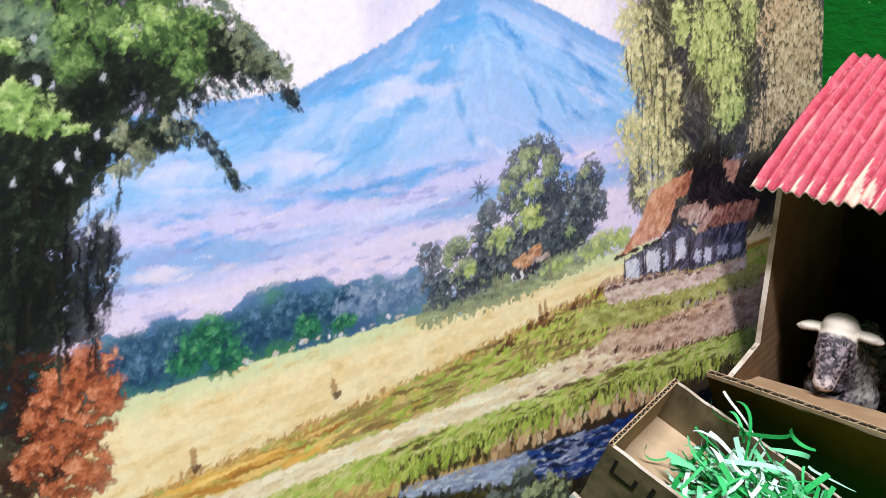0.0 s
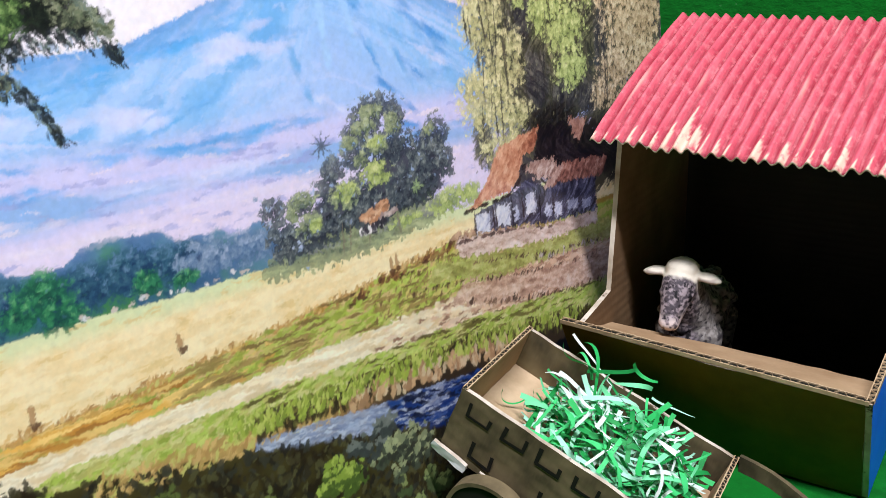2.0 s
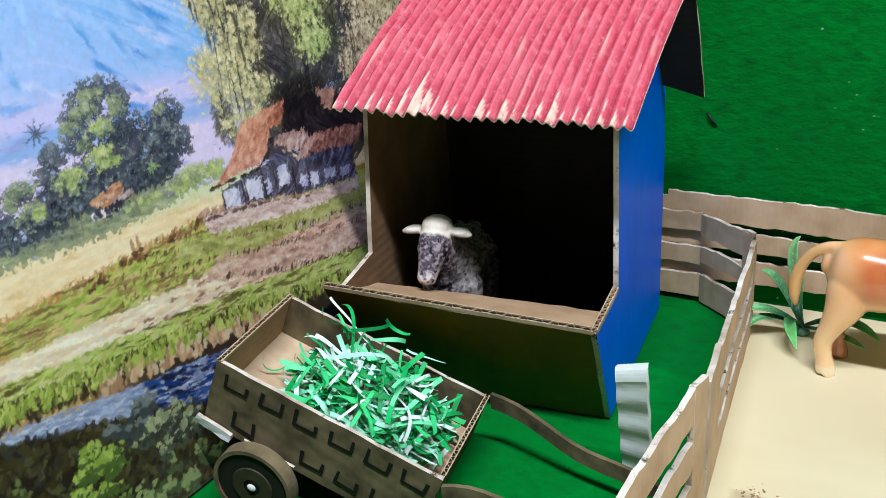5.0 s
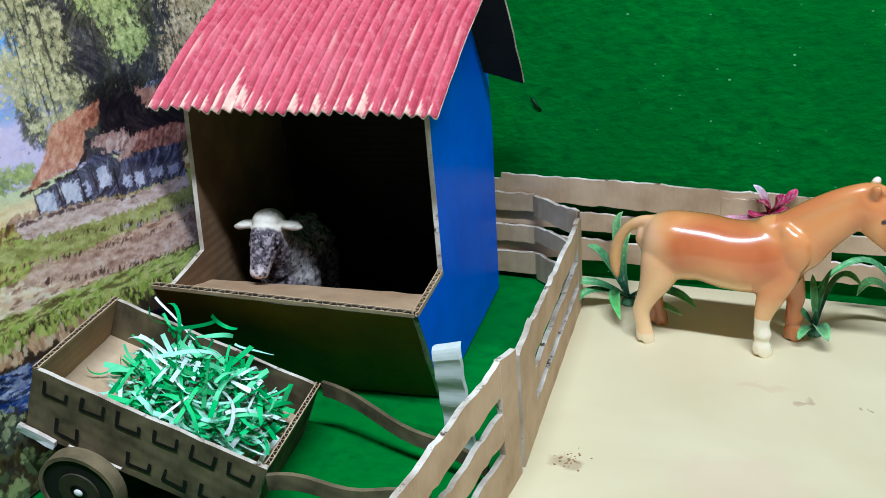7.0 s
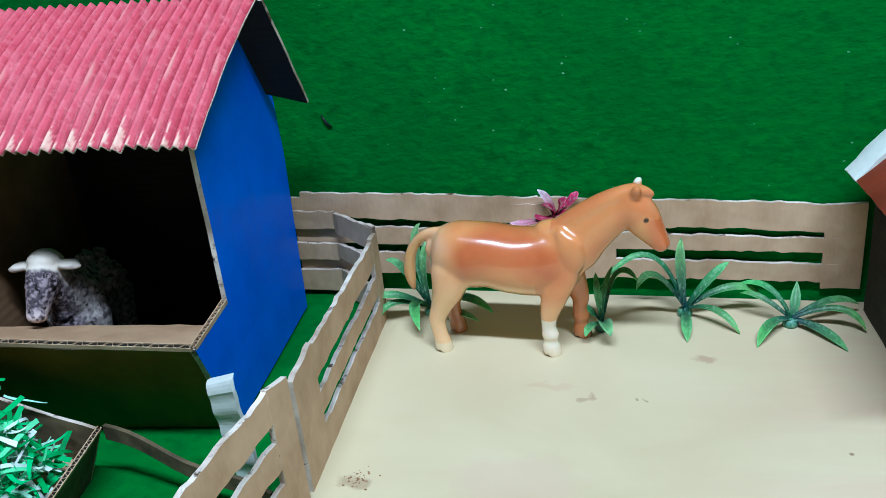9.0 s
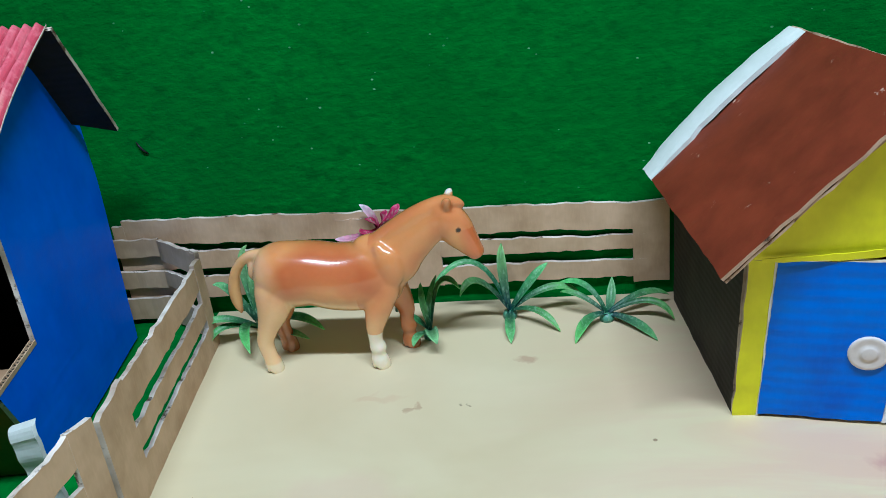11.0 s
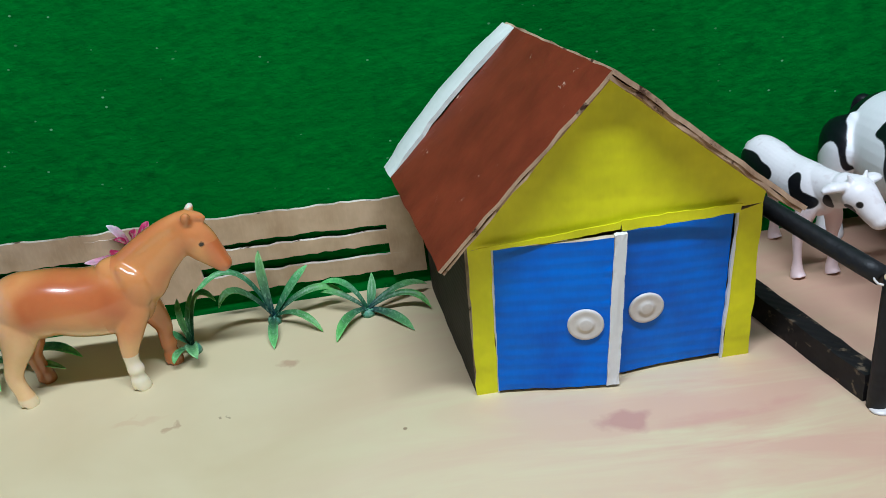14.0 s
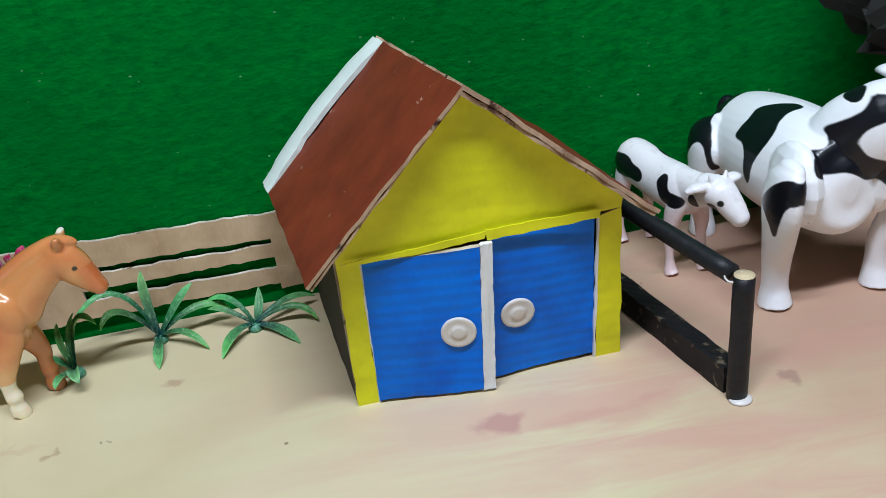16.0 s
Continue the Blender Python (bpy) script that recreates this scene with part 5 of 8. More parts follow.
    for start, count in ((0.34, 110), (0.40, 190), (0.46, 420)):
        d.strip(count, start, 0.62, PATH_LOW, PATH_TOP, [rgb(218, 182, 154), rgb(196, 152, 126), rgb(228, 200, 174), rgb(146, 104, 86)], (0.004, 0.011), (-0.3, 0.1), 3, 0.22)
    d.strip(520, 0.10, 0.44, PATH_LOW, PATH_TOP, [rgb(244, 230, 204), rgb(236, 218, 186), rgb(228, 204, 166)], (0.006, 0.018), (-0.16, -0.02), 2, 0.18)
    d.strip(64, 0.05, 0.21, lines_up(PATH_TOP, 0.001), lines_up(FIELD_LOW, -0.003), [rgb(222, 170, 84), rgb(198, 136, 60), rgb(234, 196, 120), rgb(168, 112, 52)], (0.012, 0.034), (-0.12, 0.02), 4, 0.09)
    d.strip(260, 0.10, 0.26, PATH_TOP, FIELD_LOW, [rgb(222, 184, 112), rgb(196, 152, 82), rgb(182, 176, 96)], (0.004, 0.012), (-0.2, 0.1), 3, 0.2)
    d.strip(1900, 0.12, 0.62, lines_up(BANK_LOW, 0.002), PATH_LOW, [rgb(168, 188, 84), rgb(190, 200, 110), rgb(142, 160, 66), rgb(206, 202, 136), rgb(184, 178, 104)], (0.003, 0.009), (-0.25, 0.5), 3, 0.35)
    d.strip(120, 0.24, 0.60, lines_up(BANK_LOW, 0.002), PATH_LOW, [rgb(112, 104, 54), rgb(90, 78, 44)], (0.006, 0.018), (-0.25, 0.05), 5.5, 0.12)
    d.strip(800, 0.24, 0.58, lines_up(BANK_LOW, -0.006), lines_up(BANK_LOW, 0.008), [rgb(52, 44, 32), rgb(74, 62, 42), rgb(104, 98, 54)], (0.004, 0.010), (1.0, 1.9), 5, 0.3)
    d.strip(240, 0.31, 0.50, lines_up(BANK_LOW, -0.010), lines_up(BANK_LOW, 0.001), [rgb(200, 162, 122), rgb(168, 130, 96), rgb(208, 184, 150)], (0.004, 0.011), (1.0, 1.9), 6, 0.4)
    d.strip(420, 0.22, 0.56, lines_up(BANK_LOW, -0.002), lines_up(BANK_LOW, 0.010), [rgb(160, 176, 74), rgb(186, 194, 100), rgb(130, 146, 60)], (0.003, 0.008), (0.8, 1.8), 7, 0.4)
    d.strip(300, 0.14, 0.30, lines_up(BANK_LOW, -0.012), lines_up(BANK_LOW, 0.002), [rgb(206, 170, 110), rgb(180, 146, 88), rgb(196, 190, 110)], (0.003, 0.008), (0.2, 1.4), 3, 0.35)
    d.strip(500, 0.242, 0.43, STREAM_LOW, STREAM_TOP, [rgb(164, 174, 200), rgb(130, 142, 174), rgb(186, 194, 214), rgb(146, 150, 170)], (0.004, 0.011), (-0.4, -0.05), 3, 0.2)
    d.strip(260, 0.34, 0.47, STREAM_LOW, STREAM_TOP, [rgb(20, 48, 112), rgb(34, 70, 138), rgb(10, 22, 56)], (0.005, 0.014), (-0.4, -0.05), 4, 0.22)
    # near thicket
    low = [(-0.05, 0.0), (0.72, 0.0)]
    d.strip(2600, 0.0, 0.44, low, lines_up(NEAR_TOP, 0.001), [rgb(52, 46, 34), rgb(70, 64, 42), rgb(40, 36, 30), rgb(86, 82, 52), rgb(60, 60, 50)], (0.003, 0.008), (0.3, 2.6), 7, 0.5)
    for cy, cz, ry, rz, n, dd, ll in ((0.285, 0.055, 0.020, 0.018, 18, [rgb(80, 100, 44)], [rgb(140, 162, 66), rgb(164, 182, 84)]), (0.350, 0.055, 0.026, 0.015, 18, [rgb(78, 86, 70), rgb(58, 62, 52)], [rgb(134, 142, 106), rgb(160, 166, 124)]),
                                      (0.350, 0.018, 0.045, 0.014, 16, [rgb(80, 94, 60)], [rgb(140, 152, 96)]), (0.225, 0.068, 0.024, 0.014, 10, [rgb(70, 78, 46)], [rgb(110, 118, 68)]), (0.25, 0.02, 0.05, 0.02, 18, [rgb(66, 84, 44)], [rgb(120, 138, 70)]),
                                      (0.15, 0.08, 0.05, 0.04, 24, [rgb(60, 72, 40)], [rgb(96, 108, 56)]), (0.325, 0.076, 0.026, 0.006, 8, [rgb(66, 72, 70)], [rgb(112, 118, 112)])):
        d.crown(n, (cy, cz), (ry, rz), 0.007, 22, dd, ll, (0.0025, 0.006), (0.2, 2.9), 9, (0.5, 0.9))
    # small upright dabs in the stubble
    for y, z in ((0.124, 0.186), (0.204, 0.193), (0.36, 0.187), (0.365, 0.188)):
        d.add(y, z, 0.009, 0.0032, 1.6, rgb(176, 136, 96), 10)
        d.add(y + 0.001, z - 0.006, 0.005, 0.004, 0.3, rgb(96, 62, 44), 10.5)
    d.lay(picture)
    farmhouse(fol, y0, z0, cell)
    picture = aged(picture, fol)
    idx = np.arange((ny + 1) * (nz + 1), dtype=np.int32).reshape(nz + 1, ny + 1)
    quads = np.stack([idx[:-1, :-1], idx[:-1, 1:], idx[1:, 1:], idx[1:, :-1]], -1).reshape(-1)
    me = bpy.data.meshes.new("canvas")
    me.vertices.add((ny + 1) * (nz + 1))
    me.vertices.foreach_set("co", np.c_[PX + PY * gy + PZ * gz, gy, gz].astype(np.float32).ravel())
    me.loops.add(len(quads))
    me.loops.foreach_set("vertex_index", quads)
    me.polygons.add(len(quads) // 4)
    me.polygons.foreach_set("loop_start", np.arange(0, len(quads), 4, dtype=np.int32))
    me.materials.append(PAINTED)
    me.update(calc_edges=True)
    pigmented(me, picture.reshape(-1, 3))
    part("canvas", me, root, "printed canvas of the landscape")


painting()

# ---- sheep shed ----
def shed():
    m = pose(-0.163, 0.537, 0, 0, 0, 6.5)
    root = thing("sheep_shed", m, "blue cardboard shed with a worn red corrugated roof", "toy shed")
    w, dep = 0.207, 0.193
    prof = [(0, 0), (-0.039, 0.0935), (0.027, 0.097), (0.028, 0.240), (0.122, 0.298), (0.188, 0.208), (dep, 0)]
    right = prof[:5] + [(0.204, 0.224), (0.2085, 0.16), (0.197, 0)]
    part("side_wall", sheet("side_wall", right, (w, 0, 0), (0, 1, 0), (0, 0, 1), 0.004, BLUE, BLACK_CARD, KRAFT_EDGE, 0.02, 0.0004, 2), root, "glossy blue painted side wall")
    left = [(-v, z) for v, z in prof]
    left[1], left[2], left[3] = (0.039, 0.103), (-0.016, 0.112), (-0.034, 0.236)
    part("side_wall", sheet("side_wall", left, (0.000, 0, 0), (0, -1, 0), (0, 0, 1), 0.004, BLUE, KRAFT_INNER, KRAFT_EDGE, 0.02, 0.0004, 3), root, "bare brown inner side wall, shade put into its colour")
    # black back and floor put the shade under the roof into the colour
    part("back_wall", quad_sheet("back_wall", (w - 0.004, dep - 0.006, 0), (0.004, dep - 0.006, 0), (0.004, dep - 0.006, 0.20), (w - 0.004, dep - 0.006, 0.20), 0.004, KRAFT, BLACK_CARD, KRAFT_EDGE), root, "back wall, black to stand in for shade")
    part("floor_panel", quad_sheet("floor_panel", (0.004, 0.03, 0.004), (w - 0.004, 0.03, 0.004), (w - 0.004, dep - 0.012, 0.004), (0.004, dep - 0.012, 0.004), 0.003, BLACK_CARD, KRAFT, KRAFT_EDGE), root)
    part("front_panel", quad_sheet("front_panel", (-0.004, 0, 0), (w - 0.0044, 0, 0), (w - 0.0044, -0.039, 0.0925), (-0.012, -0.039, 0.103), 0.004, YELLOW_SHADED, KRAFT, KRAFT_EDGE, 0.0004, 5, 16, 6, 0.001), root, "slanted yellow front panel, coloured olive as if in shade")
    part("panel_rim", fluted_edge("panel_rim", (-0.012, -0.0376, 0.1052), (w - 0.002, -0.0376, 0.0948), (0, 1, 0), (0, -0.2, 1), 0.0056, 0.0116, 3, 0.0014), root, "open corrugated edge of the front panel")
    part("shelf", quad_sheet("shelf", (-0.009, -0.033, 0.099), (w - 0.0045, -0.033, 0.090), (w - 0.0045, 0.024, 0.078), (0.0, 0.019, 0.083), 0.0035, KRAFT, KRAFT, KRAFT_EDGE, 0.0005, 6, 16, 6, 0.0008), root, "brown inner ledge of the front panel")
    part("flap_edge", fluted_edge("flap_edge", (w - 0.002, -0.038, 0.0945), (w - 0.002, 0.027, 0.0980), (1, 0, 0), (0, 0, 1), 0.004, 0.0078, 9), root, "white torn corrugated edge")
    # wavy roof sheet
    n_wave, per = 26, 10
    e0, e1 = Vector((-0.005, -0.005, 0.239)), Vector((0.224, -0.004, 0.2315))
    r0, r1 = Vector((0.013, 0.124, 0.315)), Vector((0.239, 0.126, 0.311))
    nrm = (e1 - e0).cross(r0 - e0).normalized()
    rng = random.Random(4)
    verts, faces, amp, rows = [], [], 0.0021, 44
    bare = [rng.random() ** 4.0 * 0.09 for _ in range(n_wave + 1)]
    bare[7], bare[8], bare[13], bare[19] = 0.20, 0.12, 0.08, 0.10
    cols = n_wave * per
    ragged = [rng.uniform(-0.0022, 0.0022) for _ in range(n_wave + 1)]
    for side in (0, 1):
        for j in range(rows + 1):
            for i in range(cols + 1):
                u, v = i / cols, j / rows
                e = e0.lerp(e1, u) + (e0 - r0).normalized() * (ragged[i // per] if j == 0 else 0)
                p = e.lerp(r0.lerp(r1, u), v)
                h = math.sin(u * n_wave * 2 * math.pi) * amp + noise.noise((u * 8, v * 5, 3)) * 0.0012
                p += nrm * (h - side * 0.0016 + 0.0045 * math.sin(math.pi * v)) + Vector((0.0007 * noise.noise((u * 40, v * 6, 9)), 0, 0))
                verts.append(p)
    k = (rows + 1) * (cols + 1)
    ind = []
    for j in range(rows):
        for i in range(cols):
            q = j * (cols + 1) + i
            faces.append([q, q + 1, q + cols + 2, q + cols + 1]), ind.append(0)
            faces.append([k + q + cols + 1, k + q + cols + 2, k + q + 1, k + q]), ind.append(1)
    for i in range(cols):
        faces.append([i + 1, i, k + i, k + i + 1]), ind.append(2)
        q = rows * (cols + 1) + i
        faces.append([q, q + 1, k + q + 1, k + q]), ind.append(2)
    for j in range(rows):
        a, b = j * (cols + 1), (j + 1) * (cols + 1)
        faces.append([a, b, k + b, k + a]), ind.append(2)
        faces.append([b + cols, a + cols, k + a + cols, k + b + cols]), ind.append(2)
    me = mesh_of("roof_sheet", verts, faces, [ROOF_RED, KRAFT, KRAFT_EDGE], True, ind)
    worn = []
    for side in (0, 1):
        for j in range(rows + 1):
            for i in range(cols + 1):
                u, v = i / cols, j / rows
                k2 = (u * n_wave) % 1.0
                q = v + 0.10 * noise.noise((u * 60, v * 9, 2)) + 0.35 * abs(k2 - 0.3)
                w2 = 1.0 if q < bare[i // per] + 0.05 else 0.0
                thin = max(0.0, noise.noise((u * 52, v * 3.5, 8)) - 0.38) * 3.0
                # bare eave, height on the wave, rubbed streaks
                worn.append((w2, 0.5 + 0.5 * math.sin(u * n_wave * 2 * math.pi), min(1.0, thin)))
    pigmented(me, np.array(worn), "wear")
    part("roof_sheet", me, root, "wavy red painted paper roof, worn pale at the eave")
    part("roof_board", quad_sheet("roof_board", (0.016, 0.124, 0.308), (0.10, 0.158, 0.258), (0.241, 0.200, 0.204), (0.241, 0.126, 0.306), 0.004, BLACK_CARD, BLACK_CARD, KRAFT_EDGE, 0.0005, 12, 6, 6), root, "dark rear roof board")


def roof_red():
    n = Nodes("worn_red_corrugated_paper", 0.62, 0, 0.3)
    sep = n.add("ShaderNodeSeparateColor")
    n.link(n.attribute("wear"), sep.inputs[0])
    blotch = n.noise(45, 4)
    streak = n.noise(60, 5, n.stretch((4.0, 0.25, 0.25)), 0.65)
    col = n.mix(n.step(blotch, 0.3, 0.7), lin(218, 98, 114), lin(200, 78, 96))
    # deeper red in the valleys, by height on the wave
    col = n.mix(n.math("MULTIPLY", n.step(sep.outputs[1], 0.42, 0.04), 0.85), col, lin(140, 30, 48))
    col = n.mix(n.math("MULTIPLY", n.step(streak, 0.48, 0.66), 0.22), col, lin(230, 158, 162))
    col = n.mix(n.math("MULTIPLY", n.step(n.noise(130, 5, None, 0.7), 0.50, 0.66), 0.45), col, lin(230, 140, 146))
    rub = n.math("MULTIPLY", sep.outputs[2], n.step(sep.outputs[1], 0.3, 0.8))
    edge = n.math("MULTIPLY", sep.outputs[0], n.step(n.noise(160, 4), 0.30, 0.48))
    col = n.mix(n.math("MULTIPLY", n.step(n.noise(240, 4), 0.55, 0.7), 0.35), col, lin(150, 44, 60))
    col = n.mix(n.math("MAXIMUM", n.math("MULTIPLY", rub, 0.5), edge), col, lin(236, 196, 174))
    n.colour(col)
    n.bump(n.noise(160, 5, None, 0.7), 0.3, 0.0012)
    return n.mat


ROOF_RED = roof_red()
shed()


def sheep():
    # moulded along its own -x axis: a long face, flat ears held out sideways, the fleece close behind
    tubes = []
    tubes.append([(0.050, 0, 0.070, 0.004), (0.045, 0, 0.066, 0.018, 0.022), (0.02, 0, 0.066, 0.023, 0.028), (-0.008, 0, 0.066, 0.024, 0.030), (-0.022, 0, 0.068, 0.019, 0.026), (-0.028, 0, 0.072, 0.010)])
    tubes.append([(-0.012, 0, 0.078, 0.020, 0.024), (-0.026, 0, 0.094, 0.0165, 0.019), (-0.036, 0, 0.106, 0.014)])
    tubes.append([(-0.030, 0, 0.113, 0.0125, 0.013), (-0.041, 0, 0.109, 0.0140, 0.0150), (-0.053, 0, 0.100, 0.0112, 0.0122), (-0.062, 0, 0.0915, 0.0086, 0.0092), (-0.068, 0, 0.0860, 0.0074, 0.0074), (-0.070, 0, 0.0835, 0.004)])
    tubes.append(("blob", (-0.036, 0, 0.1205), (0.0130, 0.0135, 0.0085)))
    for s in (-1, 1):
        tubes.append([(-0.036, s * 0.010, 0.116, 0.0040, 0.003), (-0.037, s * 0.019, 0.1165, 0.0075, 0.0032), (-0.038, s * 0.026, 0.1155, 0.0062, 0.0028), (-0.038, s * 0.0310, 0.1145, 0.0012, 0.001)])
        tubes.append(("blob", (-0.0675, s * 0.0044, 0.0885), (0.0030, 0.0032, 0.0034)))
        tubes.append(("blob", (-0.0500, s * 0.0100, 0.1055), (0.0050, 0.0036, 0.0026)))
        for x in (-0.012, 0.034):
            tubes.append([(x, s * 0.015, 0.058, 0.013), (x, s * 0.016, 0.03, 0.009), (x, s * 0.016, 0.004, 0.009), (x, s * 0.016, 0.0005, 0.0085)])
    rng = random.Random(8)
    for k in range(90):
        w, x = rng.uniform(0.2, 2.9), rng.uniform(-0.020, 0.040)
        tubes.append(("blob", (x, 0.0235 * math.cos(w), 0.067 + 0.028 * math.sin(w)), (rng.uniform(0.003, 0.005),) * 3))

    def paint(p):
        x, y, z = p[:, 0], p[:, 1], p[:, 2]
        c = np.tile(rgb(142, 134, 128), (len(p), 1))
        c = blend(c, sstep(vnoise(p, 330, 3), 0.40, 0.66), rgb(184, 176, 170))
        c = blend(c, sstep(vnoise(p + 2, 400, 2), 0.50, 0.70), rgb(74, 68, 70))
        face = sstep(x + 0.25 * (z - 0.1), -0.036, -0.042) * (z < 0.118)
        c = blend(c, face, rgb(74, 66, 72))
        c = blend(c, face * sstep(vnoise(p + 4, 420, 3), 0.42, 0.62), rgb(160, 146, 150))
        c = blend(c, face * sstep(vnoise(p + 7, 460, 2), 0.56, 0.72), rgb(16, 14, 18))
        nose = sstep(z, 0.097, 0.090) * sstep(x, -0.056, -0.062)
        c = blend(c, nose * sstep(vnoise(p + 5, 330, 2), 0.36, 0.52), rgb(222, 206, 202))
        c = blend(c, sstep(z, 0.0845, 0.0825) * (x < -0.055) * 0.7, rgb(150, 116, 116))
        top = sstep(z + 0.9 * (x + 0.045) * (x < -0.045) + 0.004 * (vnoise(p + 1, 240, 2) - 0.5), 0.1125, 0.1160) * (x < -0.020)
        ear = sstep(np.abs(y), 0.0130, 0.0150) * (z > 0.106) * (x < -0.028)
        c = blend(c, np.maximum(top, ear), rgb(226, 216, 198))
        inner = ear * sstep(np.abs(z - 0.1158), 0.0022, 0.0010) * sstep(np.abs(y), 0.029, 0.026) * (x < -0.036)
        c = blend(c, inner * 0.65, rgb(136, 112, 106))
        for s in (-1, 1):
            d = np.linalg.norm(p - np.array((-0.0515, s * 0.0112, 0.1030)), axis=1)
            c = blend(c, sstep(d, 0.0032, 0.0020), rgb(8, 8, 8))
        return c

    ob = creature("sheep", pose(-0.122, 0.622, 0.004, 0, 0, 99) @ Matrix.Diagonal((1, 1, 1.045, 1)), tubes, 0.0010, paint, SHEEP_SKIN, 4)
    tagged(ob, "grey toy sheep with cream crown and ears, standing in the shed", "toy sheep")


sheep()


# ---- cart with shredded paper ----
def cart():
    # the box slopes down towards its shafts
    o = Vector((-0.160, 0.367, 0.109))
    ax = (Vector((-0.008, 0.394, 0.041)) - o).normalized()
    ay = Vector((-0.011, 0.094, 0.0))
    ay = (ay - ax * ay.dot(ax)).normalized()
    az = ax.cross(ay)
    m = Matrix((ax, ay, az)).transposed().to_4x4()
    m.translation = o
    root = thing("hay_cart", m, "grey cardboard cart with inked brick marks and shafts", "toy cart")
    L, W, H = 0.169, 0.098, 0.056
    b = [(0, 0), (L, 0), (L, -H), (0, -H)]
    part("side_panel", sheet("side_panel", b, (0, 0, 0), (1, 0, 0), (0, 0, 1), 0.003, KRAFT_GREY, KRAFT_GREY, KRAFT_EDGE, 0.012, 0.0005, 1), root)
    part("side_panel", sheet("side_panel", [(-x, z) for x, z in b], (0, W, 0), (-1, 0, 0), (0, 0, 1), 0.003, KRAFT_GREY, KRAFT_GREY, KRAFT_EDGE, 0.012, 0.0005, 2), root)
    e = [(0.003, 0), (W - 0.003, 0), (W - 0.003, -H), (0.003, -H)]
    part("end_panel", sheet("end_panel", [(-y, z) for y, z in e], (0, 0, 0), (0, -1, 0), (0, 0, 1), 0.003, KRAFT_GREY, KRAFT, KRAFT_EDGE, 0.012, 0.0005, 3), root)
    part("end_panel", sheet("end_panel", e, (L, 0, 0), (0, 1, 0), (0, 0, 1), 0.003, KRAFT_GREY, KRAFT, KRAFT_EDGE, 0.012, 0.0005, 4), root)
    part("bottom_panel", quad_sheet("bottom_panel", (0.003, 0.003, -0.034), (L - 0.003, 0.003, -0.034), (L - 0.003, W - 0.003, -0.034), (0.003, W - 0.003, -0.034), 0.003, KRAFT_PALE, KRAFT, KRAFT_EDGE), root, "bare brown bottom")
    part("end_edge", fluted_edge("end_edge", (0.0015, 0, 0.0002), (0.0015, W, 0.0002), (1, 0, 0), (0, 0, 1), 0.003, 0.0065, 2, 0.001), root)
    part("end_edge", fluted_edge("end_edge", (L - 0.0015, 0.004, 0.0002), (L - 0.0015, W, 0.0002), (1, 0, 0), (0, 0, 1), 0.003, 0.0065, 3, 0.001), root)
    # inked U marks like bricks on the near side
    rng = random.Random(3)
    for row, z in ((0, -0.012), (1, -0.041)):
        for k in range(6):
            x = 0.010 + k * 0.027 + (0.012 if row else 0)
            if x + 0.018 > L:
                continue
            if rng.random() < 0.12:
                continue
            pts = [(x + rng.uniform(-0.001, 0.001), z + rng.uniform(0.004, 0.007)), (x, z - 0.005), (x + 0.016, z - 0.005 + rng.uniform(-0.0015, 0.001)), (x + 0.016 + rng.uniform(-0.001, 0.001), z + rng.uniform(0.001, 0.005))]
            verts, faces = [], []
            for (x0, z0), (x1, z1) in zip(pts, pts[1:]):
                d = Vector((x1 - x0, z1 - z0)).normalized()
                n = Vector((-d.y, d.x)) * 0.0013
                q = len(verts)
                e0, e1 = Vector((x0, z0)) - d * 0.0008, Vector((x1, z1)) + d * 0.0008
                lift = -0.0006 - 0.00005 * len(faces)
                verts += [(v.x + rng.uniform(-0.0004, 0.0004), lift, v.y + rng.uniform(-0.0004, 0.0004)) for v in (e0 + n, e0 - n, e1 - n, e1 + n)]
                faces.append([q, q + 1, q + 2, q + 3])
            part("ink_mark", mesh_of("ink_mark", verts, faces, INK), root)
    # shafts of thin card
    inv = m.inverted()
    for name, a, c in (("shaft", (-0.024, 0.494, 0.038), (0.116, 0.468, 0.012)), ("shaft", (-0.008, 0.393, 0.032), (0.098, 0.414, 0.024))):
        a, c = Vector(a), Vector(c)
        side = (c - a).cross(Vector((0, 0, 1))).normalized() * 0.0016
        verts, faces = [], []
        for i in range(13):
            t = i / 12
            p = a.lerp(c, t) + Vector((0, 0, 0.003 * math.sin(t * 9)))
            for s in (-1, 1):
                for h in (-0.006, 0.006):
                    verts.append(inv @ (p + side * s + Vector((0, 0, h))))
        for i in range(12):
            q = i * 4
            faces += [[q, q + 4, q + 5, q + 1], [q + 2, q + 3, q + 7, q + 6], [q + 1, q + 5, q + 7, q + 3], [q, q + 2, q + 6, q + 4]]
        faces += [[0, 1, 3, 2], [48, 50, 51, 49]]
        part("shaft", mesh_of("shaft", verts, faces, KRAFT_GREY), root, "thin grey card shaft")
    # wheels: card rim, dark disc, glued hub
    for y, r in ((-0.012, 0.0300), (W + 0.010, 0.0300)):
        centre = Vector((0.054, y, -0.0712))
        verts, faces, ind, seg = [], [], [], 48
        for k in range(seg):
            w = 2 * math.pi * k / seg
            cs, sn = math.cos(w), math.sin(w)
            for rr, yy in ((r, -0.006), (r, 0.005), (r - 0.0030, 0.005), (r - 0.0030, -0.006)):
                verts.append(centre + Vector((rr * cs, yy, rr * sn)))
        for k in range(seg):
            a, c2 = k * 4, ((k + 1) % seg) * 4
            for q in range(4):
                faces.append([a + q, c2 + q, c2 + (q + 1) % 4, a + (q + 1) % 4])
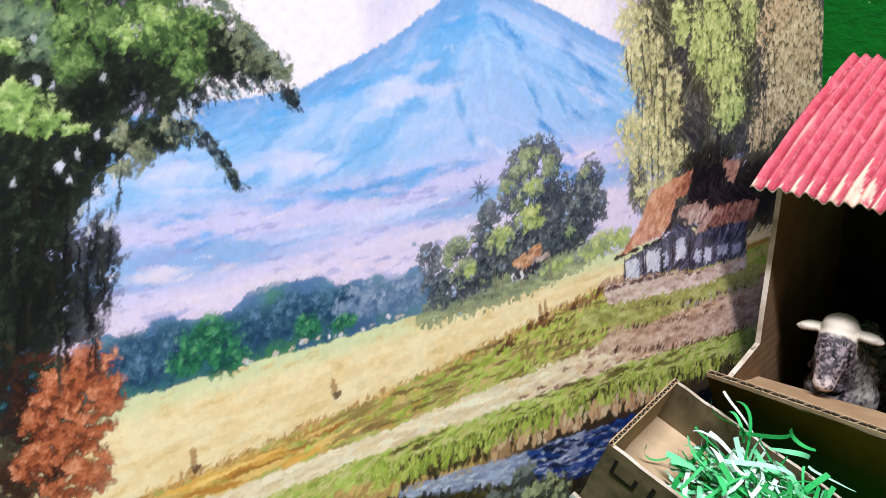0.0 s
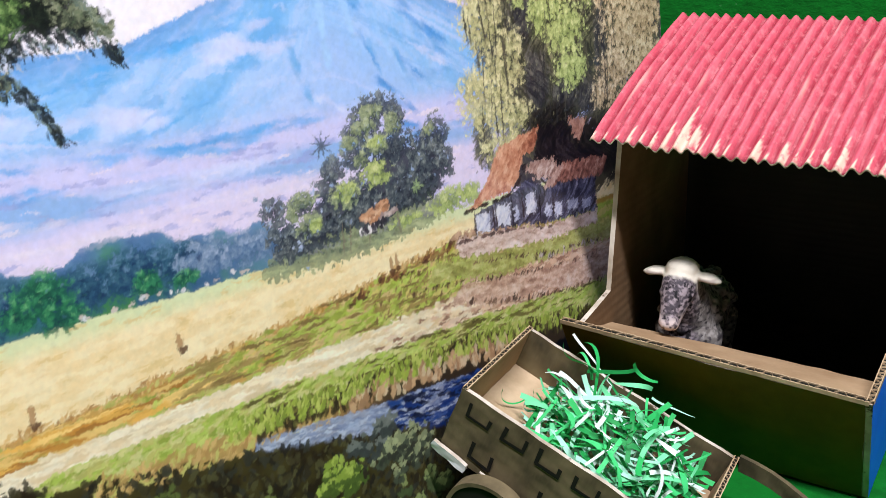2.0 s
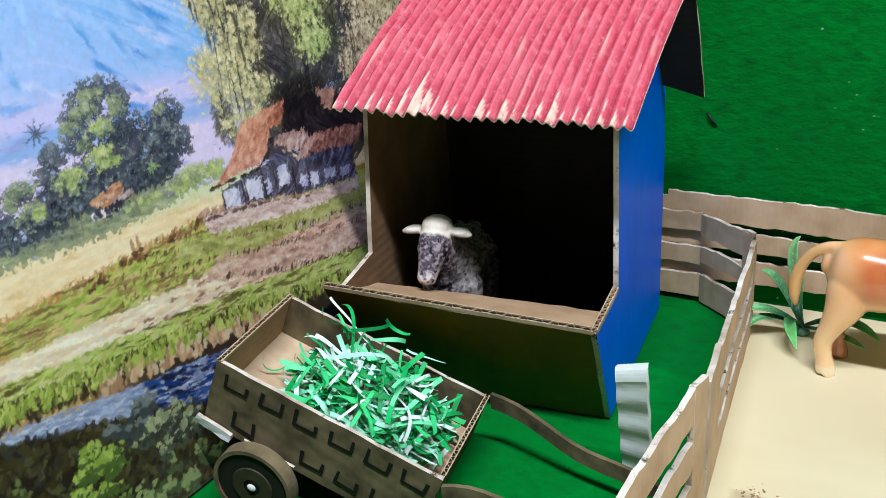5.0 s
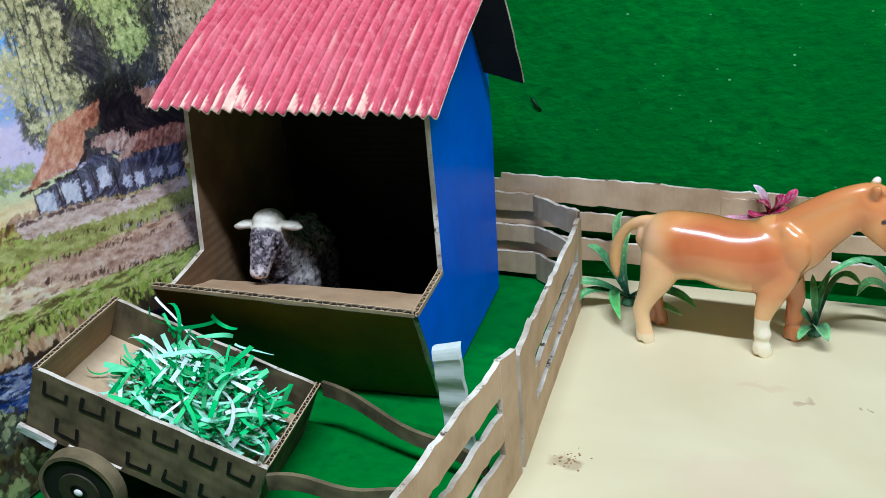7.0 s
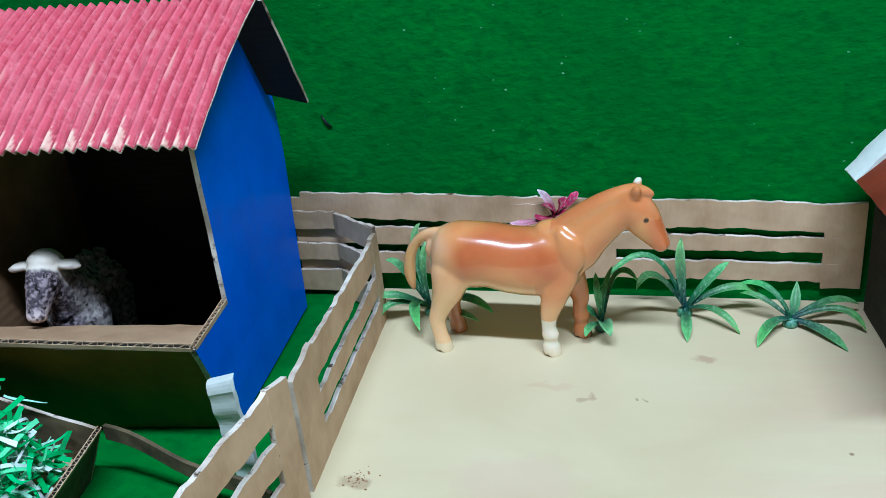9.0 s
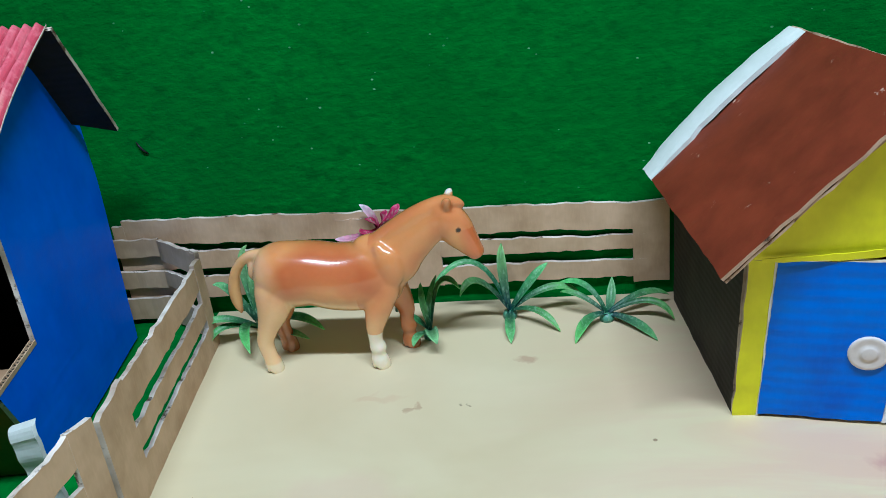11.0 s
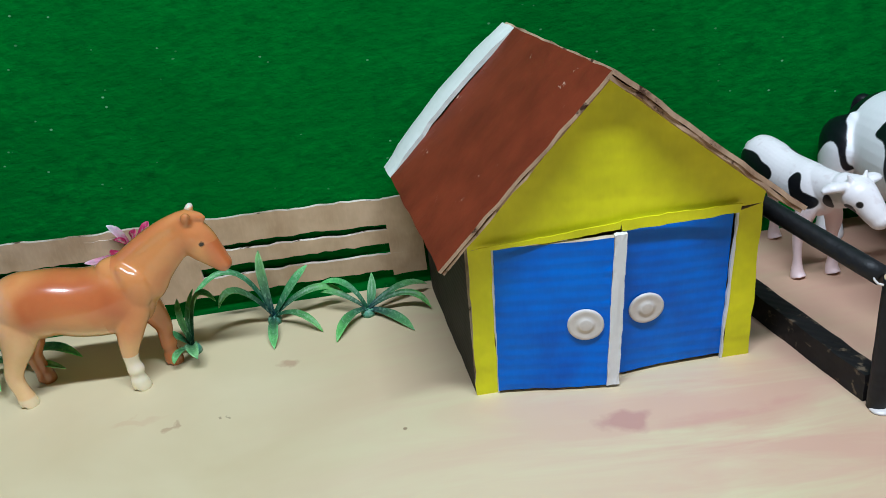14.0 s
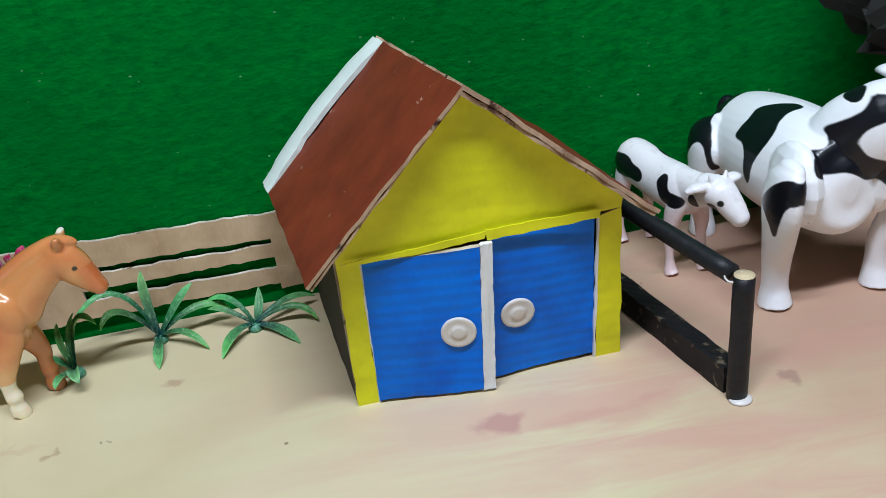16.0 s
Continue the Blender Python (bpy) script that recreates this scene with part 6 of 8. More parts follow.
        wheel = part("wheel", mesh_of("wheel", verts, faces, KRAFT_GREY), root, "grey card wheel with a dark disc")
        dv, df = [], []
        for yy in (-0.0045, 0.0030):
            for k in range(seg):
                w = 2 * math.pi * k / seg
                dv.append(centre + Vector(((r - 0.0030) * math.cos(w), yy, (r - 0.0030) * math.sin(w))))
        df = [list(range(seg)), [seg + k for k in reversed(range(seg))]]
        part("disc", mesh_of("disc", dv, df, TYRE), wheel)
        hv, hf = [], []
        blob((centre.x, centre.y + (-0.0060 if y < 0 else 0.0060), centre.z), (0.0034, 0.0016, 0.0027), hv, hf)
        rv, rf = [], []
        for k in range(seg):
            w = 2 * math.pi * k / seg
            for rr, yy in ((0.0155, -0.0046), (0.0150, -0.0056), (0.0062, -0.0056)):
                rv.append(centre + Vector((rr * math.cos(w), yy if y < 0 else -yy, rr * math.sin(w))))
        for k in range(seg):
            a, c2 = k * 3, ((k + 1) % seg) * 3
            rf += [[a, c2, c2 + 1, a + 1], [a + 1, c2 + 1, c2 + 2, a + 2]]
        part("inner_disc", mesh_of("inner_disc", rv, rf, OLIVE_DISC), wheel, "dark olive inner disc")
        part("hub", mesh_of("hub", hv, hf, GLUE, True), wheel, "blob of white glue")
    av, af = [], []
    tube_rings([(0.054, -0.012, -0.0712, 0.002), (0.054, W + 0.012, -0.0712, 0.002)], av, af, 8)
    part("axle", mesh_of("axle", av, af, TYRE), root)
    part("axle_bracket", sheet("axle_bracket", [(0.034, -0.050), (0.074, -0.050), (0.061, -0.074), (0.047, -0.074)], (0, -0.004, 0), (1, 0, 0), (0, 0, 1), 0.002, KRAFT_GREY, KRAFT_GREY, KRAFT_EDGE), root)
    part("corner_tab", quad_sheet("corner_tab", (-0.004, -0.0035, -H - 0.001), (0.024, -0.0035, -H - 0.004), (0.024, -0.0035, -H + 0.003), (-0.004, -0.0035, -H + 0.006), 0.003, WHITE_SMOOTH, WHITE_SMOOTH, KRAFT_EDGE, 0.0006, 5, 4, 2), root, "white card tab over the wheel")
    return m, L, W, H


CART, CL, CW, CH = cart()


def shreds():
    rng = random.Random(21)
    root = thing("paper_shreds", CART @ pose(0.09, 0.05, -0.02), "heap of shredded green and white paper in the cart", "shredded paper")
    kinds, lengths = [], []
    for k in range(14):
        length, width = rng.uniform(0.024, 0.062), rng.uniform(0.0016, 0.0042)
        lengths.append(length)
        bend, twist, n = rng.uniform(-2.2, 2.2), rng.uniform(-2.2, 2.2), 12
        verts, faces = [], []
        x = z = 0.0
        for i in range(n + 1):
            t = i / n - 0.5
            a = bend * t + 0.5 * math.sin(4 * t + k)
            x, z = x + math.cos(a) * length / n, z + math.sin(a) * length / n
            tw = twist * t
            for s in (-1, 1):
                verts.append((x - length / 2, s * width / 2 * math.cos(tw), z + s * width / 2 * math.sin(tw)))
        cz = sum(v[2] for v in verts) / len(verts)
        verts = [(a, b, c - cz) for a, b, c in verts]
        for i in range(n):
            faces.append([i * 2, i * 2 + 1, i * 2 + 3, i * 2 + 2])
        kinds.append(mesh_of("strip", verts, faces, SHRED, True))
    for k in range(290):
        a, r = rng.uniform(0, 2 * math.pi), math.sqrt(rng.random())
        x, y = 0.012 + r * 0.060 * math.cos(a), r * 0.040 * math.sin(a)
        top = 0.036 * (1 - r ** 2.2) + 0.004
        z = rng.uniform(-0.010, top) if k % 3 else top * rng.uniform(0.8, 1.05)
        turn, half = rng.uniform(0, 360), lengths[k % 14] / 2
        hx, hy = half * abs(math.cos(radians(turn))), half * abs(math.sin(radians(turn)))
        if z < 0.024:
            x, y = min(max(x, -0.060 + hx), 0.072 - hx), min(max(y, -0.042 + hy), 0.040 - hy)
        ob = new("strip", kinds[k % 14])
        ob.parent = root
        ob.matrix_basis = pose(x, y, z, rng.uniform(-30, 30), rng.uniform(-12, 12), turn)
    # a few long ones stick out of the heap
    for x, y, z, rx, ry, rz, s, kind in ((-0.036, 0.028, 0.032, 25, 6, -40, 0.95, 2), (-0.030, 0.030, 0.030, -15, 8, -44, 0.95, 5), (-0.004, 0.032, 0.036, 30, -4, 30, 0.9, 7),
                                         (0.024, 0.040, 0.032, 10, -2, 2, 1.0, 9), (0.055, 0.02, 0.020, 20, -12, 60, 0.9, 4), (-0.064, 0.002, -0.006, 5, 10, 40, 0.8, 6), (-0.044, 0.030, 0.030, 40, 10, 130, 0.95, 11), (-0.040, 0.038, 0.034, 10, 14, -20, 1.0, 3), (0.000, 0.044, 0.040, 35, 14, 12, 1.0, 12), (-0.020, 0.030, 0.038, 60, -8, 50, 0.9, 8)):
        ob = new("strip", kinds[kind])
        ob.parent = root
        ob.matrix_basis = pose(x, y, z, rx, ry, rz) @ Matrix.Scale(s, 4)


shreds()


# ---- fences ----
def cut_bar(name, a, b, low, high, thick, seed, jit=0.0009):
    """A hand-cut strip of board from a to b (x, y), between two heights, with an uneven cut above and below."""
    rng = random.Random(seed)
    a, b = Vector((*a, 0)), Vector((*b, 0))
    d = (b - a).normalized()
    nrm = Vector((d.y, -d.x, 0))
    n = max(2, int((b - a).length / 0.007))
    low = low if isinstance(low, tuple) else (low, low)
    high = high if isinstance(high, tuple) else (high, high)
    verts, faces, ind = [], [], []
    for i in range(n + 1):
        t = i / n
        p = a.lerp(b, t) + nrm * 0.0008 * noise.noise((t * 6, seed, 0))
        z0 = low[0] + (low[1] - low[0]) * t + (rng.uniform(-jit, jit) + 0.0016 * noise.noise((a.lerp(b, t).length * 60, seed, 8)) if low[0] > 0.004 else 0)
        z1 = high[0] + (high[1] - high[0]) * t + rng.uniform(-jit, jit) + 0.0022 * noise.noise((a.lerp(b, t).length * 55, seed, 3))
        for s, z in ((0.5, z0), (0.5, z1), (-0.5, z1), (-0.5, z0)):
            verts.append(p + nrm * thick * s + Vector((0, 0, z)))
    for i in range(n):
        q = i * 4
        for k, mi in ((0, 0), (1, 1), (2, 0), (3, 1)):
            faces.append([q + k, q + 4 + k, q + 4 + (k + 1) % 4, q + (k + 1) % 4]), ind.append(mi)
    faces.append([0, 1, 2, 3]), ind.append(1)
    q = n * 4
    faces.append([q + 3, q + 2, q + 1, q]), ind.append(1)
    me = mesh_of(name, verts, faces, [KRAFT_FENCE, KRAFT_EDGE], index=ind)
    return me


def fence(label, sections, group="cardboard fences"):
    """sections: (a, b, rails, posts); rails are (t0, t1, low, high), posts (t0, t1, low, high)."""
    root = thing("fence", pose(0, 0, 0), label, "fence", group)
    seed = int(sections[0][0][0] * 1000) + 7
    for a, b, rails, posts in sections:
        a, b = Vector(a), Vector(b)
        for kind, rows in (("rail", rails), ("post", posts)):
            for t0, t1, lo, hi in rows:
                seed += 1
                part(kind, cut_bar(kind, a.lerp(b, t0), a.lerp(b, t1), lo, hi, 0.0038 if kind == "rail" else 0.0042, seed), root)
    return root


fence("brown cardboard rail fence glued along the felt wall", [
    ((0.006, 0.792), (0.528, 0.800), [(0.02, 1, (0.082, 0.0675), (0.108, 0.0935)), (0.0, 0.97, (0.054, 0.0485), (0.0735, 0.0615)), (0.0, 0.97, (0.0225, 0.0205), (0.0455, 0.0370))],
     [(0.418, 0.60, 0.020, 0.096), (0.938, 1.0, 0.0145, 0.0930), (0.0, 0.022, 0.077, 0.102)])])
fence("brown cardboard side fence with ragged slots", [
    ((0.131, 0.494), (0.107, 0.742), [(0.16, 1, 0.064, (0.0915, 0.086)), (0.16, 1, 0.0345, 0.052), (0.16, 1, 0.0, 0.0255)],
     [(0, 0.18, 0.0, (0.090, 0.0945)), (0.92, 1.0, 0.0, 0.088)]),
    ((0.106, 0.744), (0.052, 0.785), [(0, 1, (0.067, 0.069), (0.092, 0.089)), (0, 1, (0.044, 0.041), (0.058, 0.057)), (0, 1, 0.0, 0.028)], [(0, 0.16, 0.0, 0.092)]),
    ((0.051, 0.7865), (-0.030, 0.7870), [(0, 1, 0.072, 0.0885), (0, 1, 0.039, 0.0565), (0, 1, 0.004, 0.027)], [])])
fence("brown cardboard gate panel with ragged slots", [
    ((0.122, 0.300), (0.131, 0.488), [(0, 0.9, 0.080, 0.1035), (0, 0.9, 0.046, 0.066), (0, 0.9, 0.0, 0.034)], [(0.86, 1.0, 0.0, (0.1045, 0.098)), (0, 0.1, 0.0, 0.102)])])


def white_strip():
    """A curled strip of white corrugated paper leaning at the gate."""
    root = thing("paper_strip", pose(0.0, 0.0, 0.0), "white ribbed paper strip standing bent by the gate", "paper strip")
    a, b = Vector((0.0735, 0.4835, 0.0)), Vector((0.0955, 0.4790, 0.0))
    verts, faces, n = [], [], 40
    for side in (0, 1):
        for i in range(n + 1):
            t = i / n
            lean = Vector((0.003, 0.010, 0)) * (1 - t) + Vector((-0.002, 0.008, 0)) * max(0, t - 0.88) * 8
            rib = 0.0006 * math.sin(t * 2 * math.pi * 4.5)
            for p, top in ((a, 0.0935), (b, 0.1025)):
                verts.append(p + lean + Vector((-0.20, -0.98, 0)) * (rib - side * 0.0032) + Vector((0, 0, top * (t if t < 0.94 else 0.94 + (t - 0.94) * 0.3))))
    k = 2 * (n + 1)
    for i in range(n):
        q = i * 2
        faces += [[q, q + 1, q + 3, q + 2], [k + q + 2, k + q + 3, k + q + 1, k + q], [q, q + 2, k + q + 2, k + q], [q + 1, k + q + 1, k + q + 3, q + 3]]
    faces += [[2 * n, 2 * n + 1, k + 2 * n + 1, k + 2 * n], [1, 0, k, k + 1]]
    part("strip_body", mesh_of("strip_body", verts, faces, WHITE_CARD), root)


white_strip()


# ---- horse ----
def horse():
    tubes = []
    tubes.append([(0.171, 0, 0.089, 0.006, 0.010), (0.177, 0, 0.088, 0.018, 0.021), (0.190, 0, 0.086, 0.025, 0.0275), (0.205, 0, 0.084, 0.027, 0.029), (0.222, 0, 0.084, 0.0275, 0.028), (0.240, 0, 0.080, 0.028, 0.029), (0.260, 0, 0.079, 0.027, 0.030), (0.278, 0, 0.082, 0.024, 0.030), (0.291, 0, 0.085, 0.018, 0.025), (0.300, 0, 0.086, 0.010, 0.015), (0.304, 0, 0.086, 0.004, 0.006)])
    tubes.append([(0.274, 0, 0.090, 0.018, 0.026), (0.290, 0, 0.094, 0.0165, 0.0255), (0.303, 0, 0.105, 0.0135, 0.0210), (0.3165, 0, 0.116, 0.0115, 0.0180), (0.328, 0, 0.124, 0.0105, 0.0160), (0.338, 0, 0.129, 0.010, 0.012)])
    tubes.append([(0.335, 0, 0.134, 0.0095, 0.010), (0.342, 0, 0.126, 0.0115, 0.0145), (0.3485, 0, 0.1155, 0.0108, 0.0145), (0.355, 0, 0.1060, 0.0090, 0.0112), (0.3605, 0, 0.0980, 0.0080, 0.0082), (0.364, 0, 0.0935, 0.0066, 0.0064), (0.3655, 0, 0.0915, 0.003)])
    tubes.append([(0.280, 0, 0.1105, 0.0090, 0.0070), (0.296, 0, 0.1195, 0.0100, 0.0085), (0.312, 0, 0.1290, 0.0098, 0.0085), (0.327, 0, 0.1370, 0.0088, 0.0072), (0.341, 0, 0.1425, 0.0070, 0.0050), (0.352, 0, 0.1400, 0.0045, 0.0036), (0.3555, 0, 0.1365, 0.0024)])
    tubes.append([(0.182, 0, 0.104, 0.0052), (0.169, 0.002, 0.1020, 0.0048), (0.158, 0.004, 0.0945, 0.0046), (0.150, 0.006, 0.0820, 0.0050), (0.146, 0.008, 0.0670, 0.0056), (0.146, 0.009, 0.0530, 0.0046), (0.148, 0.009, 0.0430, 0.0016)])
    for s, hx, fx in ((-1, 0.176, 0.272), (1, 0.181, 0.294)):
        y = s * 0.015
        tubes.append([(0.192, y * 0.5, 0.086, 0.012, 0.014), (0.190, y * 0.8, 0.074, 0.0135, 0.018), (0.186, y, 0.058, 0.0115, 0.0145), (hx + 0.003, y * 1.1, 0.042, 0.008, 0.0095), (hx - 0.002, y * 1.15, 0.028, 0.0066, 0.0076), (hx, y * 1.15, 0.014, 0.0066, 0.0068), (hx + 0.001, y * 1.15, 0.009, 0.0075), (hx + 0.002, y * 1.15, 0.001, 0.0082), (hx + 0.002, y * 1.15, 0.0, 0.0078)])
        tubes.append([(0.278, y * 0.6, 0.086, 0.010, 0.012), (0.281, y * 0.75, 0.074, 0.0115, 0.016), ((0.282 + fx) / 2, y, 0.056, 0.010, 0.012), (fx, y * 1.1, 0.038, 0.0074, 0.0080), (fx - 0.001, y * 1.1, 0.026, 0.0062), (fx, y * 1.1, 0.0185, 0.0076), (fx, y * 1.1, 0.0135, 0.0058), (fx, y * 1.1, 0.009, 0.0074), (fx + 0.001, y * 1.1, 0.001, 0.0084), (fx + 0.001, y * 1.1, 0.0, 0.0076)])
        tubes.append([(0.284, s * 0.011, 0.108, 0.006), (0.289, s * 0.0125, 0.098, 0.0090, 0.013), (0.289, s * 0.0120, 0.084, 0.0090, 0.013), (0.286, s * 0.0115, 0.070, 0.006)])
        tubes.append(('blob', (0.281, s * 0.004, 0.086), (0.017, 0.018, 0.024)))
        tubes.append([(0.342, s * 0.005, 0.139, 0.0042), (0.343, s * 0.009, 0.1440, 0.0040), (0.344, s * 0.0115, 0.1475, 0.0030), (0.344, s * 0.0120, 0.1490, 0.0012)])

    def paint(p):
        x, y, z = p[:, 0], p[:, 1], p[:, 2]
        c = np.tile(rgb(226, 154, 92), (len(p), 1))
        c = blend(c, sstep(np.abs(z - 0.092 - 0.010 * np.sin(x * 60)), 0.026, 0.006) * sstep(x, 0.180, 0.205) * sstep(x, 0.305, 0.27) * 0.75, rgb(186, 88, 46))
        c = blend(c, sstep(vnoise(p, 40, 3), 0.4, 0.65) * 0.5, rgb(214, 128, 76))
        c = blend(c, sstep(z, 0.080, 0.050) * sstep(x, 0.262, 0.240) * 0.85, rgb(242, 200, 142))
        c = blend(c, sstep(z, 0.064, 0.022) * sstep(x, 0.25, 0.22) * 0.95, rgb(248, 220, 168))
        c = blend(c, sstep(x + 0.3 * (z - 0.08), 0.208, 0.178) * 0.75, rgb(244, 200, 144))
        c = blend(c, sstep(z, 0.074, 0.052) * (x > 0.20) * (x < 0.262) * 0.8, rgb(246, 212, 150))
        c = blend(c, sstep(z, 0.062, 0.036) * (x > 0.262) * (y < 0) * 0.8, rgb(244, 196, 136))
        c = blend(c, sstep(z - 0.9 * (x - 0.330), 0.112, 0.098) * sstep(x, 0.302, 0.318) * sstep(x, 0.356, 0.346) * 0.6, rgb(240, 178, 108))
        c = blend(c, sstep(x, 0.348, 0.360) * (z < 0.12) * 0.7, rgb(206, 108, 58))
        c = blend(c, sstep(z - 0.62 * (x - 0.285), 0.112, 0.122) * (x > 0.275) * 0.8, rgb(204, 116, 68))
        c = blend(c, sstep(x, 0.168, 0.160), rgb(232, 182, 116))
        # cream only on the near foreleg below the knee
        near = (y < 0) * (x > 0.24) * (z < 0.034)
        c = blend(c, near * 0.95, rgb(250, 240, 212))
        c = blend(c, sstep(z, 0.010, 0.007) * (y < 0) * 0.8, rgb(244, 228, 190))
        # far legs a darker brown than the near ones
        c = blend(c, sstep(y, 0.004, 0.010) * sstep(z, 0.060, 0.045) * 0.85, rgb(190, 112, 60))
        c = blend(c, sstep(z, 0.1455, 0.1470) * (y > 0.004), rgb(240, 228, 212))
        for s in (-1, 1):
            d = np.linalg.norm(p - np.array((0.3505, s * 0.0102, 0.1205)), axis=1)
            c = blend(c, sstep(d, 0.0026, 0.0017), rgb(20, 12, 10))
        return c

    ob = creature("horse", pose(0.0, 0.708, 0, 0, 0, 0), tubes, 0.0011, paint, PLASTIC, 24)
    tagged(ob, "glossy orange-brown rubber horse with pale legs, by the fence", "toy horse")


horse()


# ---- plastic plants ----
def blade(base, mid, tip, width, low, high, rng, cup=0.34, thick=0.0007):
    """A folded plastic leaf that bends from base over mid to tip; its colour runs from low at the base to high at the
    tip, lighter at the rims.
    """
    base, mid, tip = Vector(base), Vector(mid), Vector(tip)
    ctrl = mid * 2 - (base + tip) / 2
    n, verts, faces, cols = 12, [], [], []
    for i in range(n + 1):
        t = i / n
        p = base * (1 - t) ** 2 + ctrl * 2 * t * (1 - t) + tip * t * t
        d = ((ctrl - base) * (1 - t) + (tip - ctrl) * t).normalized()
        side = d.cross(Vector((0, -0.35, 1)))
        side = side.normalized() if side.length > 0.2 else Vector((1, 0, 0))
        up = side.cross(d).normalized()
        w = width * (0.42 + 1.15 * t if t < 0.5 else 0.995 * (1.0 - max(0.0, (t - 0.62) / 0.38) ** 2.2 * 0.94))
        p.z = max(p.z, 0.0012)
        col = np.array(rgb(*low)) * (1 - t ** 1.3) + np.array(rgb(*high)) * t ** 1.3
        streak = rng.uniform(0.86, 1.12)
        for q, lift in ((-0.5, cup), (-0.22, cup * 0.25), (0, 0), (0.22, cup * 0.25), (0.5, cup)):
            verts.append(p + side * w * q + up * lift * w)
            # rims lighter, midrib darker than the blade
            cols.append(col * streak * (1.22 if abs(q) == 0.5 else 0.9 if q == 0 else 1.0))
    k = len(verts)
    verts += [v - Vector((0, 0, thick)) for v in verts]
    cols += cols
    for i in range(n):
        q = i * 5
        for c in range(4):
            faces.append([q + c, q + c + 1, q + c + 6, q + c + 5])
            faces.append([k + q + c + 5, k + q + c + 6, k + q + c + 1, k + q + c])
        faces.append([q, q + 5, k + q + 5, k + q])
        faces.append([q + 9, q + 4, k + q + 4, k + q + 9])
    faces.append([n * 5 + c for c in range(5)] + [k + n * 5 + c for c in reversed(range(5))])
    return verts, faces, np.clip(np.array(cols), 0, 1)


def plant(m, blades, label, seed, low=(10, 66, 56), high=(128, 204, 116)):
    """blades: the bend and the tip of each leaf, from the plant's foot, and its width."""
    rng = random.Random(seed)
    root = thing("plastic_plant", m, label, "toy plant", "plastic plants")
    for mid, tip, width in blades:
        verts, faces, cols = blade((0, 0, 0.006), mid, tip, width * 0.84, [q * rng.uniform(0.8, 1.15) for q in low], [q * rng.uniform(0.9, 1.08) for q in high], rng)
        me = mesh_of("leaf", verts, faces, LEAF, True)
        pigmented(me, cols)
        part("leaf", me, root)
    v, f = [], []
    tube_rings([(0, 0, 0.0, 0.0065), (0, 0, 0.003, 0.0068), (0, 0, 0.0065, 0.0052), (0, 0, 0.0070, 0.0030), (0, 0, 0.0060, 0.0022), (0, 0, 0.0058, 0.0005)], v, f, 14)
    me = mesh_of("base", v, f, LEAF, True)
    pigmented(me, np.tile(rgb(96, 158, 130), (len(me.vertices), 1)))
    part("base", me, root)
    return root


plant(pose(0.381, 0.766, 0.0), [((-0.032, 0.006, 0.0543), (-0.0723, -0.016, 0.0344), 0.0075),
       ((-0.0249, -0.011, 0.0423), (-0.0408, -0.027, 0.0387), 0.01),
       ((-0.0044, 0.009, 0.0398), (-0.0043, 0.019, 0.0667), 0.0105),
       ((0.0194, 0.009, 0.0288), (0.0365, 0.019, 0.0444), 0.0105),
       ((0.0362, 0.006, 0.0242), (0.0652, 0.014, 0.0142), 0.01),
       ((0.0251, -0.016, 0.0138), (0.0452, -0.031, 0.001), 0.008),
       ((0.0011, -0.024, 0.0065), (0.0024, -0.048, 0.001), 0.011)],
      "green plastic grass plant with spreading blades", 1)
plant(pose(0.468, 0.754, 0.0), [((-0.0185, 0.016, 0.0269), (-0.0438, 0.031, 0.0213), 0.0075),
       ((-0.0218, 0.008, 0.0199), (-0.0407, 0.018, 0.0209), 0.007),
       ((0.0046, 0.018, 0.009), (0.0071, 0.034, 0.0252), 0.01),
       ((0.0312, 0.016, 0.0154), (0.0573, 0.028, 0.0077), 0.0085),
       ((0.036, 0.001, 0.0161), (0.0574, -0.01, 0.0041), 0.0085),
       ((-0.0173, -0.016, 0.0085), (-0.0291, -0.04, 0.001), 0.0105),
       ((0.0215, -0.014, 0.0039), (0.0398, -0.04, 0.001), 0.0105)],
      "small green plastic grass plant with drooping blades", 2)
plant(pose(0.311, 0.735, 0.0), [((0.0132, 0.0, 0.0531), (0.0313, -0.008, 0.0524), 0.008),
       ((-0.0029, -0.005, 0.0358), (-0.0057, 0.01, 0.0506), 0.007),
       ((0.0019, 0.0, 0.0354), (0.0086, 0.015, 0.0552), 0.006),
       ((0.0041, -0.02, 0.0171), (0.0105, -0.035, 0.0143), 0.013),
       ((-0.0086, -0.005, 0.0191), (-0.0172, -0.005, 0.0285), 0.007),
       ((-0.0074, -0.02, 0.0135), (-0.0116, -0.03, 0.0097), 0.008)],
      "dark green plastic plant behind the toy horse", 3, (14, 62, 48))
plant(pose(0.150, 0.752, 0.0), [((-0.0213, -0.002, 0.0438), (-0.0363, -0.007, 0.0584), 0.011),
       ((-0.0285, -0.012, 0.0235), (-0.0542, -0.017, 0.0198), 0.01),
       ((-0.0309, -0.017, 0.0177), (-0.0463, -0.032, 0.001), 0.009),
       ((-0.0075, -0.022, 0.0199), (0.0038, -0.052, 0.0119), 0.012),
       ((-0.0152, 0.02, 0.0549), (-0.0124, 0.033, 0.0787), 0.01),
       ((-0.0071, 0.013, 0.046), (-0.0012, 0.028, 0.0672), 0.008),
       ((0.0329, -0.007, 0.0209), (0.0637, -0.017, 0.0128), 0.011),
       ((0.028, -0.022, 0.0155), (0.0533, -0.032, 0.0123), 0.008)],
      "green plastic plant behind the tail of the horse", 4, (20, 84, 60))


